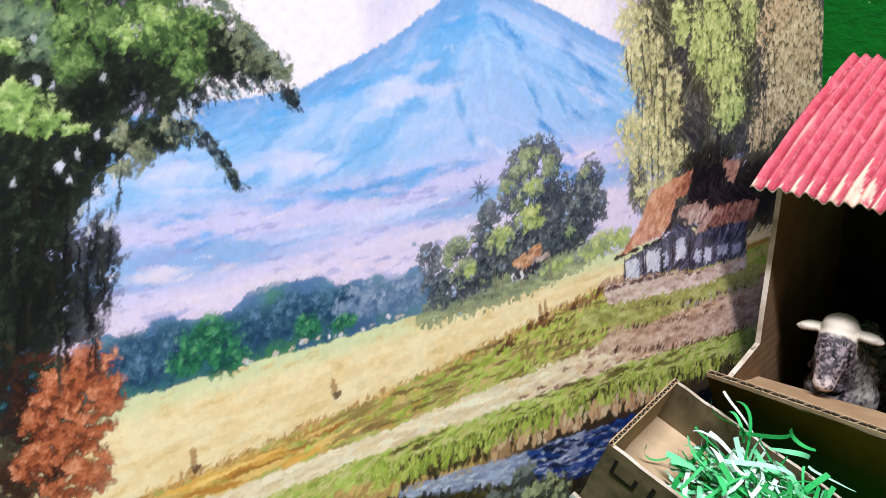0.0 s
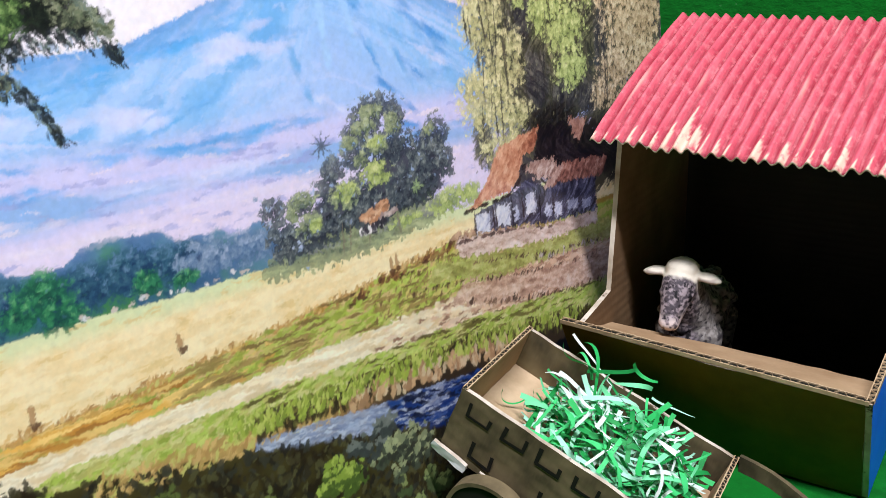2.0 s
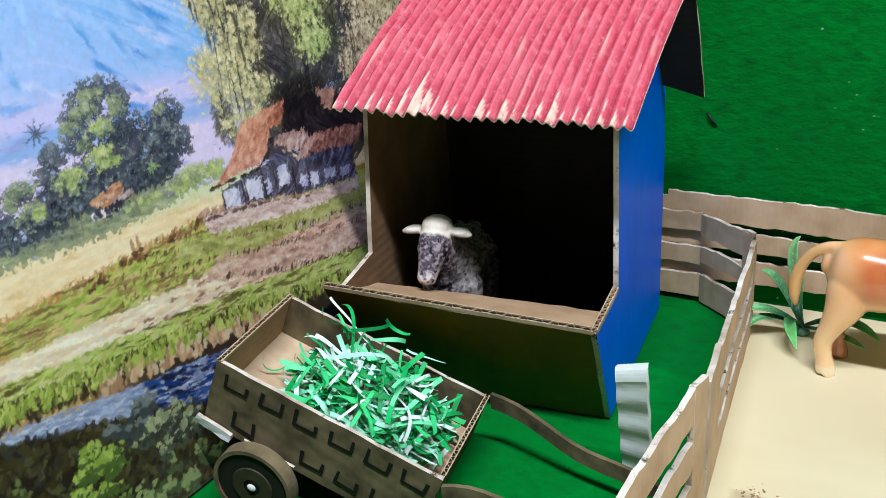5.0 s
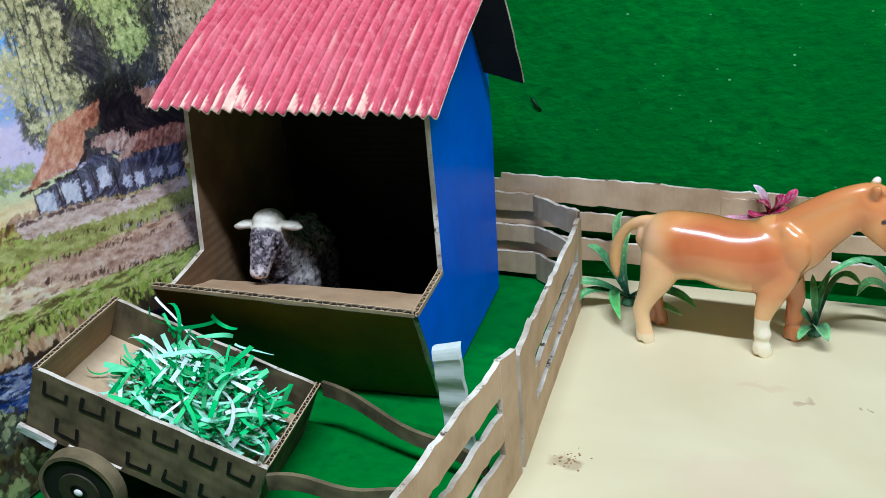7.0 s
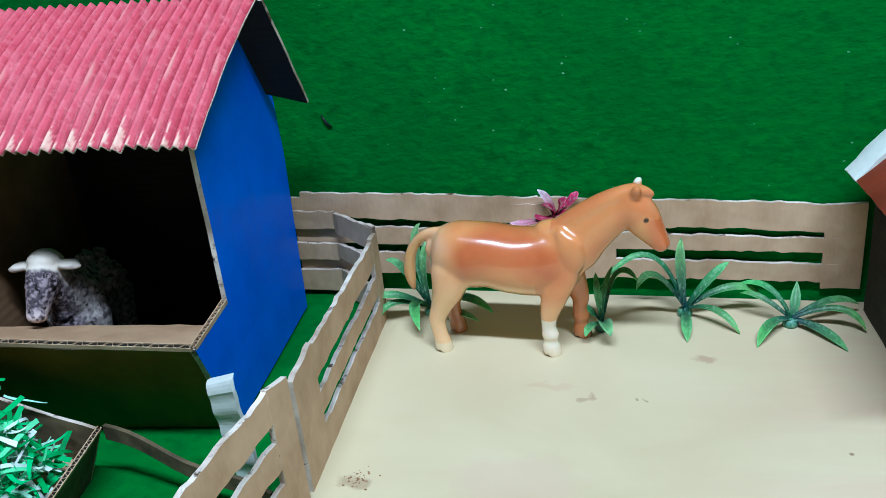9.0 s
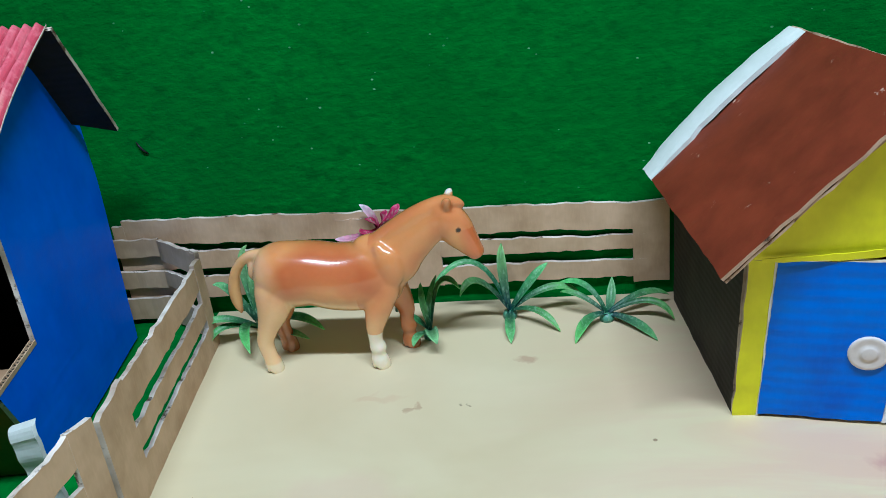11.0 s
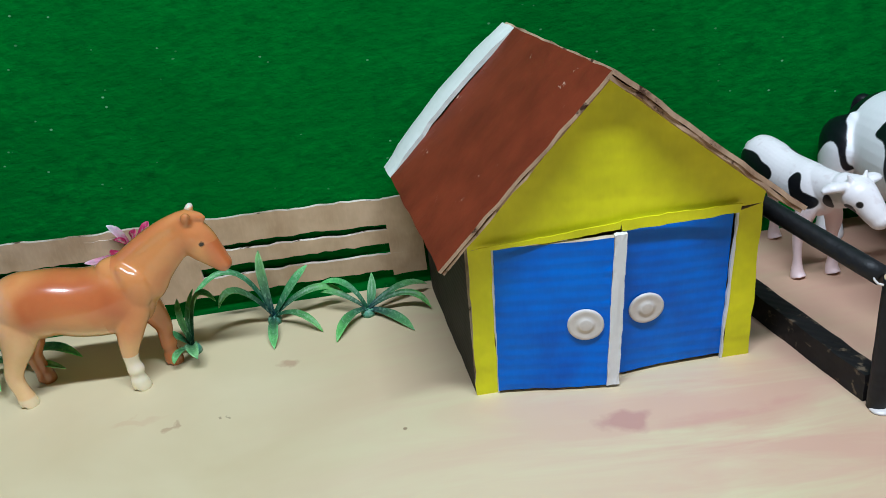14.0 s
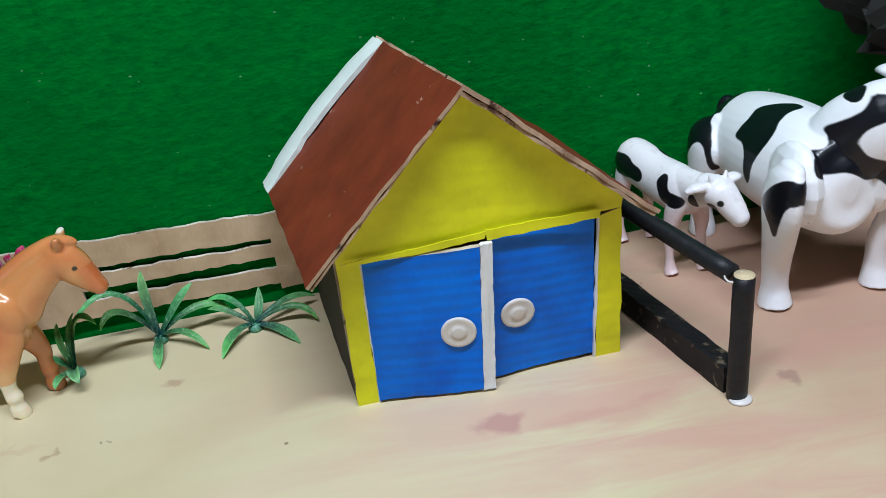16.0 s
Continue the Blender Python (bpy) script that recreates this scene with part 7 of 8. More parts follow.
def flower():
    rng = random.Random(6)
    root = thing("plastic_flower", pose(0.272, 0.786, 0.0), "pink plastic flower on a dark stem behind the horse", "toy flower")
    head = Vector((-0.0062, -0.001, 0.0874))
    v, f = [], []
    tube_rings([(0, 0, 0, 0.002), (0.002, -0.002, 0.05, 0.0018), (*head, 0.0018)], v, f, 8)
    me = mesh_of("stem", v, f, LEAF, True)
    pigmented(me, np.tile(rgb(24, 70, 44), (len(me.vertices), 1)))
    part("stem", me, root)
    for mid, tip, width, hue in (((-0.0119, -0.001, 0.1015), (-0.0208, -0.001, 0.1124), 0.0085, (226, 214, 224)),
                                   ((0.0089, -0.001, 0.1012), (0.0136, 0.004, 0.1092), 0.009, (200, 60, 110)),
                                   ((-0.0082, -0.006, 0.0966), (-0.0164, -0.006, 0.1002), 0.006, (150, 34, 70)),
                                   ((-0.0304, -0.006, 0.0817), (-0.0457, -0.011, 0.0838), 0.0075, (240, 190, 210)),
                                   ((0.0005, -0.008, 0.0995), (0.0042, -0.006, 0.1077), 0.009, (186, 50, 96)),
                                   ((-0.018, -0.006, 0.0863), (-0.0227, -0.001, 0.0889), 0.006, (170, 30, 80)),
                                   ((-0.0002, -0.011, 0.0925), (0.0099, -0.011, 0.0972), 0.007, (150, 20, 60))):
        verts, faces, cols = blade(head, mid, tip, width, (168, 24, 74), hue, rng, 0.2)
        me = mesh_of("petal", verts, faces, LEAF, True)
        pigmented(me, cols)
        part("petal", me, root)


flower()


# ---- yellow house ----
def house():
    root = thing("toy_house", pose(0, 0, 0), "yellow cardboard house with blue double doors, brown roof", "toy house")

    # gable wall with the doorway left open
    xl, xr, xa, za = 0.549, 0.765, 0.653, 0.247
    dl, dr, dtop = 0.570, 0.744, 0.134
    def plate(name, pts, label="", mat=YELLOW, thick=0.004, seed=1, jit=0.0004):
        me = sheet(name, pts, (0, 0.607, 0), (1, 0, 0), Vector((0, -0.115, 1)), thick, mat, KRAFT, KRAFT_EDGE, 0.012, jit, seed)
        return part(name, me, root, label)
    me = sheet("gable", [(xl + 0.004, dtop), (xr - 0.002, dtop + 0.004), (xr, 0.1515), (xa, za + 0.0015), (xl + 0.004, 0.146)], (0, 0.6070, 0), (1, 0, 0), Vector((0, -0.115, 1)), 0.004, YELLOW, KRAFT, KRAFT_EDGE, 0.012, 0.0004, 2)
    part("gable", me, root, "bright yellow gable above the doors")
    plate("door_jamb", [(xl, 0), (dl - 0.004, 0), (dl, dtop), (xl + 0.004, dtop)], "yellow front strip", seed=3, jit=0.0009)
    plate("door_jamb", [(dr - 0.001, 0), (xr, 0), (xr - 0.002, dtop + 0.004), (dr + 0.002, dtop)], "yellow front strip", seed=4, jit=0.0009)
    for pts, seed in (([(dl - 0.010, 0.1345), (0.612, 0.1335), (0.660, 0.1360), (0.661, 0.1420), (0.61, 0.1385), (dl - 0.010, 0.1375)], 6), ([(0.6615, 0.1340), (0.70, 0.1345), (dr + 0.001, 0.1350), (dr + 0.002, 0.1420), (0.70, 0.1430), (0.6605, 0.1430)], 9)):
        tr = sheet("lintel_flap", pts, (0, 0.6022, 0), (1, 0, 0), Vector((0, -0.115, 1)), 0.0007, YELLOW, WHITE_SMOOTH, YELLOW, 0.006, 0.0006, seed)
        part("lintel_flap", tr, root, "crumpled yellow paper lip")
    for pts, seed in (([(dl - 0.0045, 0.0), (dl - 0.0028, 0.0), (dl + 0.0012, 0.132), (dl - 0.0005, 0.132)], 21), ([(dr - 0.0022, 0.0), (dr - 0.0008, 0.0), (dr + 0.0022, 0.133), (dr + 0.0008, 0.133)], 22)):
        me = sheet("paper_edge", pts, (0, 0.6062, 0), (1, 0, 0), Vector((0, -0.115, 1)), 0.0030, WHITE_SMOOTH, WHITE_SMOOTH, WHITE_SMOOTH, 0.010, 0.0006, seed)
        part("paper_edge", me, root, "torn white paper edge of the jamb")
    # doors: the left one stands slightly open
    left = part("door", quad_sheet("door", (0.566, 0.605, 0.003), (0.647, 0.591, 0.003), (0.655, 0.5835, 0.132), (0.571, 0.5905, 0.1325), 0.004, BLUE_DOOR, KRAFT, KRAFT_EDGE, 0.0003, 2, 12, 24, 0.0, 0.0006), root, "blue ribbed door standing ajar")
    part("door_edge", quad_sheet("door_edge", (0.6474, 0.5905, 0.003), (0.6568, 0.5905, 0.003), (0.6645, 0.5840, 0.133), (0.6553, 0.5830, 0.133), 0.004, WHITE_SMOOTH, WHITE_SMOOTH, WHITE_SMOOTH, 0.0004, 7, 4, 24, 0.0, 0.0004), left, "white paper door edge")
    right = part("door", quad_sheet("door", (0.658, 0.6045, 0.003), (0.7425, 0.609, 0.004), (0.7435, 0.593, 0.136), (0.663, 0.590, 0.136), 0.004, BLUE_DOOR, KRAFT, KRAFT_EDGE, 0.0003, 3, 12, 24, 0.0, 0.0006), root, "blue ribbed door, closed")

    def knob(parent, c, nrm):
        rot = Vector(nrm).to_track_quat("Z", "Y").to_matrix().to_4x4()
        prof = [(0.0, 0.0016), (0.0042, 0.0016), (0.0054, 0.0013), (0.0060, 0.0006), (0.0085, 0.0005), (0.0108, 0.0008), (0.0124, 0.0009), (0.0134, 0.0004), (0.0134, -0.0010)]
        verts, faces, seg = [], [], 32
        for r, h in prof[1:]:
            for k in range(seg):
                w = 2 * math.pi * k / seg
                verts.append(Vector(c) + rot @ Vector((r * math.cos(w), r * math.sin(w), h)))
        top = len(verts)
        verts.append(Vector(c) + rot @ Vector((0, 0, prof[0][1])))
        for i in range(len(prof) - 2):
            for k in range(seg):
                k2 = (k + 1) % seg
                faces.append([i * seg + k, (i + 1) * seg + k, (i + 1) * seg + k2, i * seg + k2])
        for k in range(seg):
            faces.append([top, k, (k + 1) % seg])
        part("knob", mesh_of("knob", verts, faces, CAP_WHITE, True), parent, "round white plastic cap")
    knob(left, (0.633, 0.5890, 0.061), (-0.16, -1, -0.06))
    knob(right, (0.681, 0.5975, 0.062), (0.04, -1, -0.12))
    # side and rear walls
    part("side_wall", quad_sheet("side_wall", (0.530, 0.785, 0), (0.549, 0.611, 0), (0.551, 0.596, 0.142), (0.530, 0.785, 0.138), 0.004, DARK_SIDE, KRAFT, KRAFT_EDGE), root, "dark painted side wall")
    part("side_wall", quad_sheet("side_wall", (0.765, 0.613, 0), (0.755, 0.788, 0), (0.757, 0.788, 0.116), (0.765, 0.597, 0.138), 0.004, DARK_SIDE, KRAFT, KRAFT_EDGE), root)
    part("back_wall", sheet("back_wall", [(-0.751, 0), (-0.534, 0), (-0.534, 0.13), (-0.635, 0.22), (-0.751, 0.13)], (0, 0.786, 0), (-1, 0, 0), (0, 0, 1), 0.004, DARK_SIDE, KRAFT, KRAFT_EDGE), root)
    # roof: two boards meeting at the ridge; the rear strip of the left one is bare white
    ef, rf, rr, er = Vector((0.531, 0.567, 0.135)), Vector((0.652, 0.568, 0.255)), Vector((0.619, 0.792, 0.2400)), Vector((0.503, 0.778, 0.133))
    k = 0.855
    part("roof_panel", quad_sheet("roof_panel", er.lerp(ef, 1 - k), ef, rf, rr.lerp(rf, 1 - k), 0.0026, BROWN, KRAFT, ROOF_EDGE, 0.0005, 5, 14, 14, 0.0, 0.0005), root, "brown painted roof board")
    part("roof_liner", quad_sheet("roof_liner", er + Vector((0.0022, 0.0, -0.0026)), ef + Vector((0.0022, 0.0012, -0.0026)), rf + Vector((0.0005, 0.0012, -0.0030)), rr + Vector((0.0005, 0.0, -0.0030)), 0.0018, KRAFT, KRAFT, ROOF_EDGE, 0.0007, 12, 14, 14), root, "inner liner of the roof board")
    part("roof_strip", quad_sheet("roof_strip", er, er.lerp(ef, 1 - k), rr.lerp(rf, 1 - k), rr, 0.004, WHITE_CARD, WHITE_CARD, WHITE_CARD, 0.0007, 6, 6, 14, 0.002, 0.0, 0.0055), root, "bare white rear strip of the roof")
    rq, eq = Vector((0.783, 0.568, 0.1415)), Vector((0.765, 0.785, 0.128))
    part("roof_panel", quad_sheet("roof_panel", rq, eq, rr + Vector((0.003, 0, 0)), rf + Vector((0.003, 0, 0)), 0.0032, BROWN, KRAFT, ROOF_EDGE, 0.0006, 8, 14, 14), root, "brown painted roof board")
    part("roof_liner", quad_sheet("roof_liner", rq + Vector((-0.0022, 0.0010, -0.0026)), eq + Vector((-0.0022, 0, -0.0026)), rr + Vector((0.0008, 0, -0.0026)), rf + Vector((0.0008, 0.0010, -0.0026)), 0.0028, KRAFT, KRAFT, ROOF_EDGE, 0.001, 9, 14, 14), root, "second layer of torn board under the roof edge")


house()


# ---- black stick fence ----
def stick(name, a, b, r, mat, parent, label="", seg=16, end=None):
    verts, faces = [], []
    a, b = Vector(a), Vector(b)
    pts = [(*a.lerp(b, t), r * (1 + 0.03 * noise.noise((t * 9, a.x * 50, 1)))) for t in [i / 10 for i in range(11)]]
    tube_rings(pts, verts, faces, seg)
    return part(name, mesh_of(name, verts, faces, mat, True), parent, label)


def black_fence():
    root = thing("black_fence", pose(0, 0, 0), "black taped stick fence with one post and two rails", "fence")
    post = stick("post", (0.823, 0.523, 0.0), (0.8285, 0.530, 0.0985), 0.0077, BLACK_STICK, root)
    stick("post_end", (0.8285, 0.530, 0.0983), (0.8285, 0.530, 0.0997), 0.0072, STICK_END, post, "pale cut end of the post")
    stick("rail", (0.8225, 0.536, 0.0985), (0.772, 0.66, 0.118), 0.0072, BLACK_STICK, root)
    bar = quad_sheet("rail", (0.780, 0.700, 0.0), (0.8158, 0.530, 0.0), (0.8158, 0.530, 0.0225), (0.780, 0.700, 0.0225), 0.0155, WORN_BLACK, WORN_BLACK, WORN_BLACK, 0.0004, 5, 12, 3)
    part("rail", bar, root, "flat black bar, chipped near the post")
    v, f = [], []
    blob((0.824, 0.519, 0.001), (0.009, 0.008, 0.0025), v, f)
    part("glue_foot", mesh_of("glue_foot", v, f, GLUE, True), root, "smear of white hot glue")
    v, f = [], []
    tube_rings([(0.8225 + 0.0075 * math.cos(w), 0.531 + 0.0075 * math.sin(w), 0.0985 + 0.0006 * math.sin(3 * w), 0.0008) for w in [k * 0.5 for k in range(9)]], v, f, 6)
    part("glue_thread", mesh_of("glue_thread", v, f, GLUE, True), root)


black_fence()


# ---- cow and calf ----
def spots(p, rows, warp):
    """Where any of some ellipsoids (centre, radii) covers the points, with wavering outlines."""
    ink = np.zeros(len(p))
    for cx, cy, cz, rx, ry, rz in rows:
        ink += np.exp(-1.5 * (((p[:, 0] - cx + warp) / rx) ** 2 + ((p[:, 1] - cy) / ry) ** 2 + ((p[:, 2] - cz + warp * 0.8) / rz) ** 2))
    return sstep(ink, 0.225, 0.285)


def cow():
    # moulded along its own x axis, the head turned to its left
    tubes = []
    tubes.append([(-0.100, 0, 0.095, 0.005, 0.008), (-0.096, 0, 0.095, 0.020, 0.022), (-0.086, 0, 0.094, 0.032, 0.036), (-0.066, 0, 0.094, 0.041, 0.043), (-0.035, 0, 0.097, 0.045, 0.047), (0.0, 0, 0.099, 0.047, 0.050), (0.040, 0, 0.102, 0.047, 0.048), (0.070, 0, 0.103, 0.045, 0.044), (0.088, 0, 0.104, 0.034, 0.040), (0.096, 0, 0.105, 0.018, 0.026), (0.099, 0, 0.105, 0.005, 0.010)])
    tubes.append([(0.050, 0.004, 0.114, 0.032, 0.028), (0.070, 0.016, 0.135, 0.029, 0.036), (0.088, 0.034, 0.153, 0.028, 0.035), (0.100, 0.055, 0.160, 0.027, 0.030)])
    tubes.append([(0.095, 0.050, 0.160, 0.026, 0.028), (0.108, 0.078, 0.152, 0.027, 0.028), (0.118, 0.098, 0.138, 0.022, 0.022), (0.124, 0.108, 0.122, 0.019, 0.018), (0.126, 0.112, 0.116, 0.012)])
    tubes.append([(-0.092, -0.004, 0.120, 0.006), (-0.100, -0.010, 0.118, 0.007), (-0.104, -0.016, 0.095, 0.007), (-0.104, -0.018, 0.075, 0.008), (-0.104, -0.018, 0.066, 0.003)])
    for s in (-1, 1):
        tubes.append([(0.098, s * 0.052, 0.1330, 0.008, 0.015), (0.098, s * 0.055, 0.124, 0.0105, 0.0215), (0.096, s * 0.057, 0.103, 0.0112, 0.0240), (0.088, s * 0.053, 0.072, 0.0120, 0.0175), (0.078, s * 0.048, 0.045, 0.0115, 0.0135), (0.076, s * 0.047, 0.022, 0.0105, 0.0120), (0.077, s * 0.047, 0.008, 0.0130, 0.0140), (0.078, s * 0.047, 0.0005, 0.0145, 0.0155)])
        tubes.append(("blob", (0.030 + 0.012 * s, 0.008 * s, 0.052), (0.007, 0.006, 0.010)))
        tubes.append([(-0.058, s * 0.034, 0.116, 0.008, 0.012), (-0.062, s * 0.043, 0.100, 0.014, 0.026), (-0.064, s * 0.045, 0.075, 0.014, 0.022), (-0.068, s * 0.045, 0.05, 0.0115, 0.014), (-0.070, s * 0.044, 0.025, 0.010), (-0.068, s * 0.044, 0.006, 0.013), (-0.068, s * 0.044, 0.0005, 0.0135)])
        tubes.append(('blob', (0.074, s * 0.034, 0.108), (0.034, 0.016, 0.036)))
        tubes.append([(0.098 + s * 0.020, 0.054, 0.180, 0.006), (0.098 + s * 0.040, 0.050, 0.184, 0.010, 0.005), (0.098 + s * 0.054, 0.048, 0.180, 0.002)])

    def paint(p):
        x, y, z = p[:, 0], p[:, 1], p[:, 2]
        c = np.tile(rgb(250, 250, 252), (len(p), 1))
        warp = (vnoise(p, 60, 1) - 0.5) * 0.008
        leg = np.clip(sstep(-y, 0.0455, 0.0470) * (x > 0.072) * (z < 0.144) + (x > 0.06) * (z < 0.085) * (np.abs(y) > 0.034), 0, 1)
        round_body = 0.047 * np.arctan2(z - 0.099, -y)
        flank = patch(x, round_body, rounded([(-0.015, 0.020), (-0.013, 0.032), (-0.010, 0.041), (-0.012, 0.054), (-0.004, 0.062), (0.010, 0.076), (0.026, 0.076), (0.023, 0.062), (0.026, 0.050), (0.036, 0.041), (0.034, 0.026), (0.029, 0.013), (0.021, -0.014), (0.017, -0.002), (0.012, 0.022)]), warp)
        rump = patch(x, round_body, rounded([(-0.110, -0.02), (-0.110, 0.10), (-0.072, 0.080), (-0.064, 0.045), (-0.062, 0.024), (-0.050, 0.012), (-0.040, 0.002), (-0.038, -0.022), (-0.043, -0.022), (-0.046, -0.002), (-0.058, 0.004), (-0.080, -0.02)]), warp) * (x < -0.03)
        far = patch(x, round_body, rounded([(-0.06, 0.11), (0.05, 0.10), (0.04, 0.17), (-0.03, 0.18)]), warp)
        chest = patch(y, z, rounded([(-0.013, 0.150), (-0.006, 0.158), (0.001, 0.164), (0.010, 0.172), (0.020, 0.186), (0.032, 0.170), (0.014, 0.162), (0.002, 0.150), (0.005, 0.136), (0.016, 0.130), (0.034, 0.128), (0.050, 0.118), (0.034, 0.106), (0.018, 0.110), (-0.001, 0.120), (-0.014, 0.122), (-0.032, 0.122), (-0.034, 0.137), (-0.020, 0.137), (-0.009, 0.146)]), warp) * (x > 0.060) * (z > 0.09)
        withers = spots(p, [(0.078, 0.010, 0.178, 0.012, 0.010, 0.008), (0.105, 0.075, 0.165, 0.02, 0.02, 0.02)], warp)
        c = blend(c, np.clip(flank + rump + far + chest + withers, 0, 1) * (1 - leg), rgb(15, 17, 24))
        c = blend(c, leg * patch(x, z, rounded([(0.080, 0.100), (0.086, 0.113), (0.095, 0.122), (0.108, 0.131), (0.128, 0.126), (0.122, 0.113), (0.115, 0.111), (0.111, 0.096), (0.104, 0.081), (0.096, 0.077), (0.098, 0.096)]), warp) * (y < 0), rgb(15, 17, 24))
        c = blend(c, sstep(y, 0.102, 0.108), rgb(206, 80, 96))
        return c

    ob = creature("cow", pose(0.957, 0.705, 0, 0, 0, -90), tubes, 0.0010, paint, PLASTIC_COW, 8)
    tagged(ob, "large black and white plastic cow with jointed legs", "toy cow")


cow()


def calf():
    # moulded along its own x axis, nose forward
    tubes = []
    tubes.append([(-0.072, 0, 0.090, 0.005), (-0.068, 0, 0.088, 0.013, 0.016), (-0.058, 0, 0.086, 0.018, 0.021), (-0.040, 0, 0.084, 0.019, 0.022), (-0.012, 0, 0.080, 0.019, 0.022), (0.015, 0, 0.079, 0.018, 0.023), (0.030, 0, 0.078, 0.014, 0.018), (0.040, 0, 0.078, 0.005, 0.008)])
    tubes.append([(0.018, 0, 0.084, 0.014, 0.018), (0.038, 0.001, 0.087, 0.0125, 0.016), (0.054, 0.003, 0.090, 0.0115, 0.013)])
    tubes.append([(0.048, 0.003, 0.093, 0.012, 0.012), (0.060, 0.006, 0.0910, 0.0150, 0.0140), (0.069, 0.009, 0.0840, 0.0120, 0.0115), (0.0755, 0.011, 0.0770, 0.0104, 0.0098), (0.0785, 0.012, 0.0735, 0.0088)])
    tubes.append([(-0.066, 0, 0.098, 0.0026), (-0.074, -0.002, 0.092, 0.0024), (-0.078, -0.003, 0.075, 0.0024), (-0.078, -0.003, 0.055, 0.0034), (-0.078, -0.003, 0.050, 0.001)])
    for s in (-1, 1):
        tubes.append([(0.058, 0.005 + s * 0.010, 0.098, 0.004), (0.055, 0.005 + s * 0.020, 0.099, 0.0065, 0.004), (0.053, 0.005 + s * 0.029, 0.096, 0.002)])
        tubes.append([(0.060, 0.005 + s * 0.006, 0.101, 0.0028), (0.058, 0.005 + s * 0.009, 0.109, 0.0012)])
        for x, top in ((-0.056, 0.084), (0.024, 0.076)):
            k = s * 0.004
            tubes.append([(x, s * 0.008, top, 0.008, 0.012), (x + k, s * 0.0125, 0.056, 0.0068, 0.0090), (x + k - 0.002, s * 0.0145, 0.036, 0.0044, 0.0050), (x + k, s * 0.015, 0.018, 0.0037, 0.0040), (x + k + 0.001, s * 0.015, 0.006, 0.0056), (x + k + 0.003, s * 0.015, 0.0005, 0.0066, 0.0076)])

    def paint(p):
        x, y, z = p[:, 0], p[:, 1], p[:, 2]
        c = np.tile(rgb(244, 240, 240), (len(p), 1))
        c = blend(c, sstep(z, 0.078, 0.060) * (x < 0.055) * 0.6, rgb(232, 192, 188))
        c = blend(c, sstep(vnoise(p, 220, 3), 0.60, 0.80) * 0.2, rgb(186, 160, 156))
        warp = (vnoise(p, 60, 2) - 0.5) * 0.005
        ink = spots(p, [(-0.052, -0.018, 0.086, 0.018, 0.016, 0.012), (-0.028, -0.018, 0.085, 0.012, 0.016, 0.007), (0.010, -0.02, 0.089, 0.0065, 0.016, 0.008), (0.015, -0.02, 0.080, 0.0065, 0.016, 0.008), (0.027, -0.02, 0.077, 0.011, 0.016, 0.0075), (0.044, -0.011, 0.080, 0.005, 0.010, 0.008), (0.0645, -0.004, 0.0815, 0.0055, 0.008, 0.006), (0.066, 0.016, 0.085, 0.005, 0.008, 0.006), (-0.02, 0.018, 0.098, 0.022, 0.014, 0.012)], warp)
        c = blend(c, ink, rgb(22, 22, 26))
        for s in (-1, 1):
            d = np.linalg.norm(p - np.array((0.0722, 0.0085 + s * 0.0110, 0.0875)), axis=1)
            c = blend(c, sstep(d, 0.0034, 0.0026), rgb(14, 12, 12))
        return c

    ob = creature("calf", pose(0.861, 0.731, 0, 0, 0, -77), tubes, 0.0008, paint, PLASTIC_COW, 7)
    tagged(ob, "small black and white calf figure with pinkish legs", "toy calf")


calf()


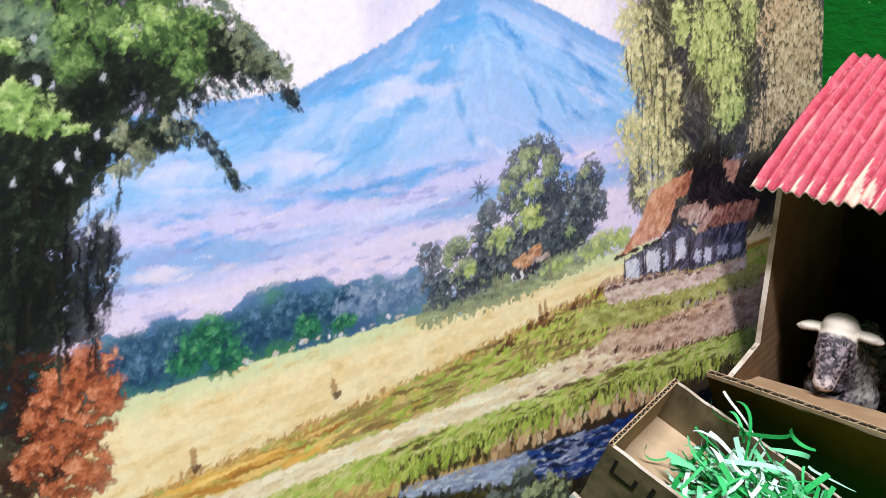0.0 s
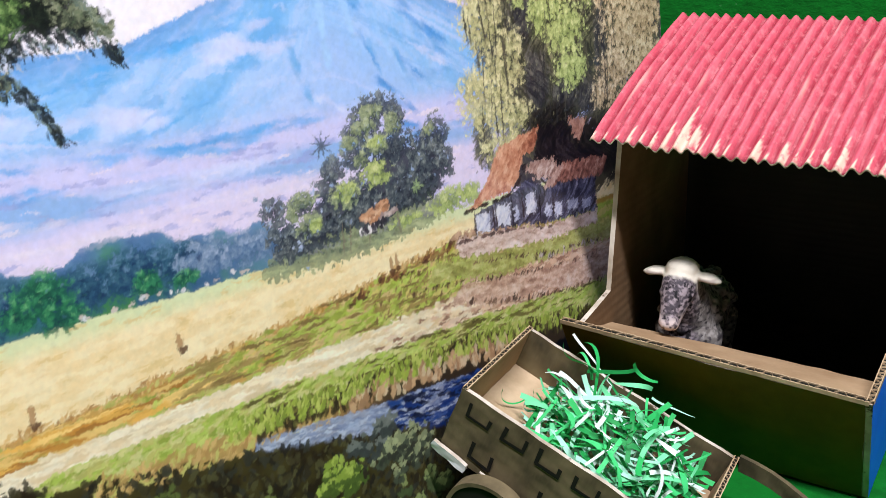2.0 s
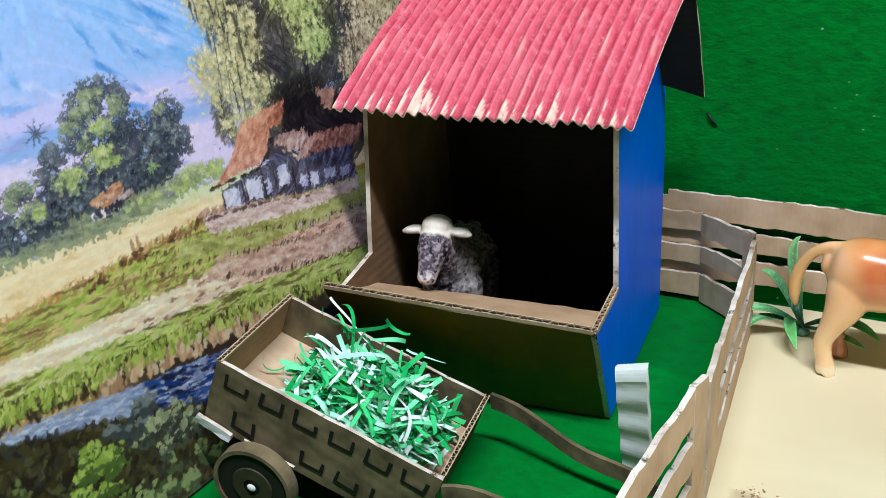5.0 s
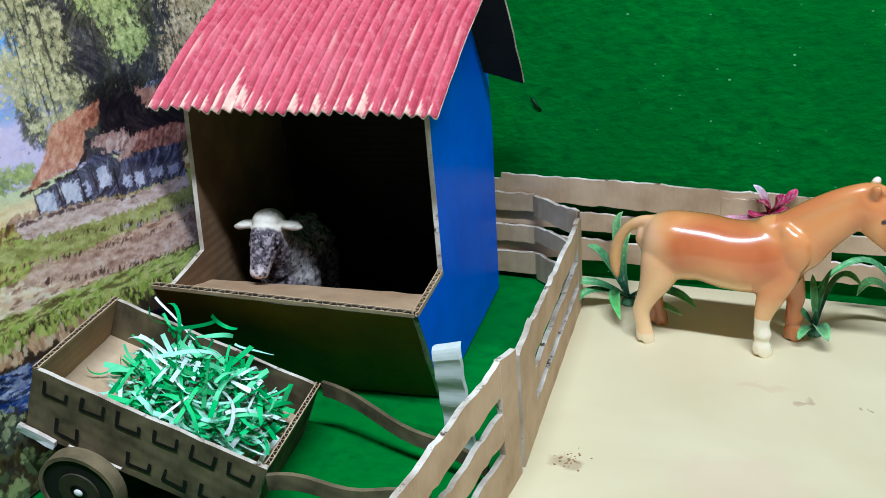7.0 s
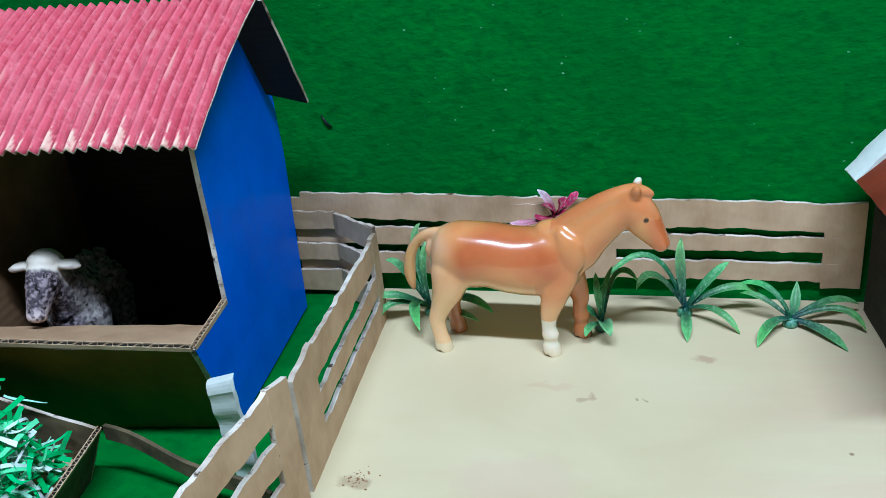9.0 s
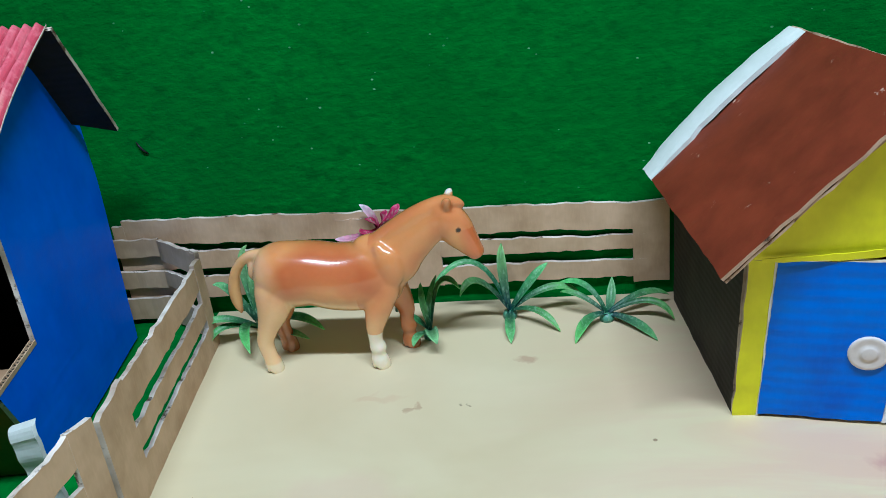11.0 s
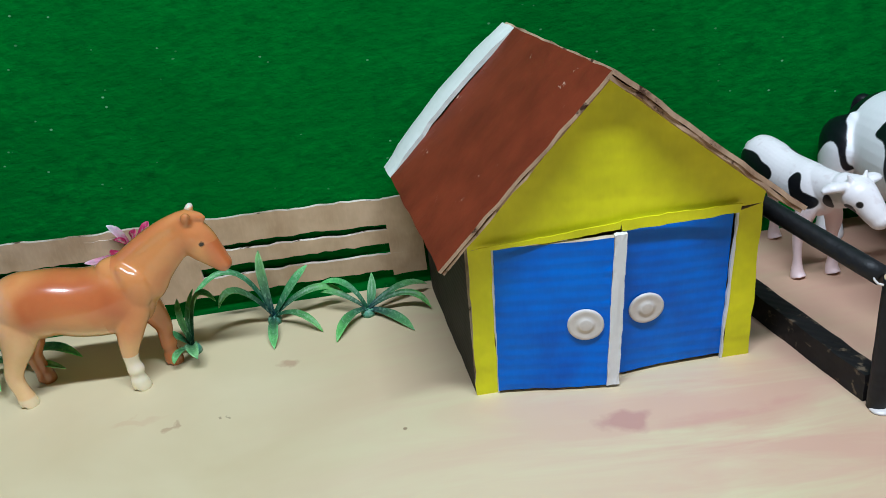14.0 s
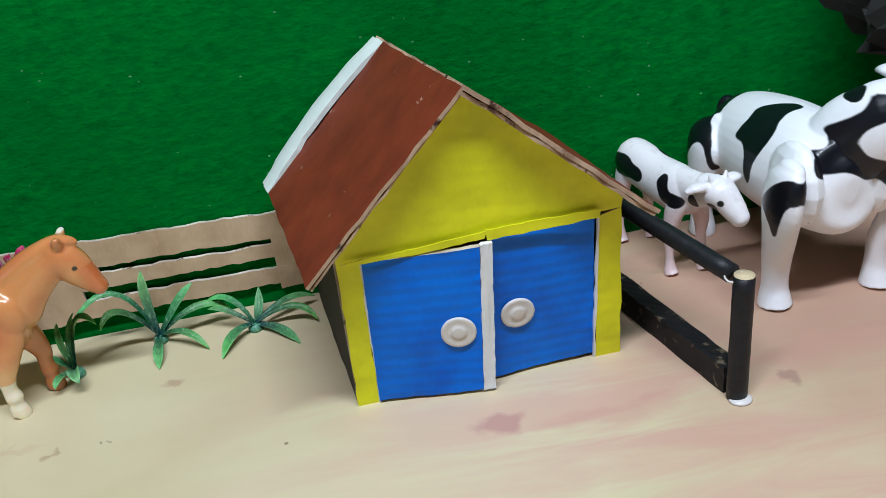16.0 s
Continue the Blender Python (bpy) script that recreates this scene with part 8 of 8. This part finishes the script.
# ---- odds and ends ----
def crumbs():
    rng = random.Random(5)
    root = thing("dirt_crumbs", pose(0.159, 0.512, 0.0), "brown dirt crumbs spilt on the pale board", "dirt")
    verts, faces = [], []
    for k in range(40):
        r = rng.uniform(0.0003, 0.0011)
        blob((rng.gauss(0, 0.006), rng.gauss(0, 0.005), r * 0.3), (r, r * rng.uniform(0.6, 1), r * 0.5), verts, faces, 6, 4)
    tagged(part("crumbs", mesh_of("crumbs", verts, faces, DIRT, True), root), kind="stuff")


crumbs()


# a dark scratch on the felt, added as a thin raised tube
def thread():
    v, f = [], []
    tube_rings([(0.047, 0.8020, 0.181, 0.0006), (0.050, 0.8005, 0.177, 0.0010), (0.0525, 0.8010, 0.173, 0.0012), (0.056, 0.8025, 0.169, 0.0006)], v, f, 6)
    tagged(new("thread", mesh_of("thread", v, f, BLACK_STICK, True)), "short dark scratch on the felt wall, built as a thread", "thread")


thread()


def rock():
    """A craggy dark toy cave wall; only its overhanging edge comes into view."""
    verts, faces = [], []
    rings, seg = 26, 40
    for j in range(rings + 1):
        t = j / rings
        z = 0.30 * t
        reach = 0.085 - 0.05 * math.sin(math.pi * min(1, t * 1.45)) + 0.075 * max(0.0, t - 0.48) / 0.10 * 1 if t > 0.48 and t < 0.58 else 0.085 - 0.05 * math.sin(math.pi * min(1, t * 1.45)) + (0.075 if t >= 0.58 else 0)
        for k in range(seg):
            w = 2 * math.pi * k / seg
            p = Vector((math.cos(w), math.sin(w), 0))
            r = reach * (1 + 0.35 * noise.noise((p.x * 3, p.y * 3, z * 24)) + 0.16 * noise.noise((p.x * 9, p.y * 9, z * 70)))
            verts.append((1.172 + r * p.x, 0.715 + min(r, 0.075) * p.y * 0.9, z * 1.05 + 0.0))
    for j in range(rings):
        for k in range(seg):
            k2 = (k + 1) % seg
            faces.append([j * seg + k, j * seg + k2, (j + 1) * seg + k2, (j + 1) * seg + k])
    faces += [[k for k in reversed(range(seg))], [rings * seg + k for k in range(seg)]]
    ob = new("rock", mesh_of("rock", verts, faces, DARK_BARK))
    tagged(ob, "craggy dark grey toy rock with an overhanging edge", "toy rock")


rock()
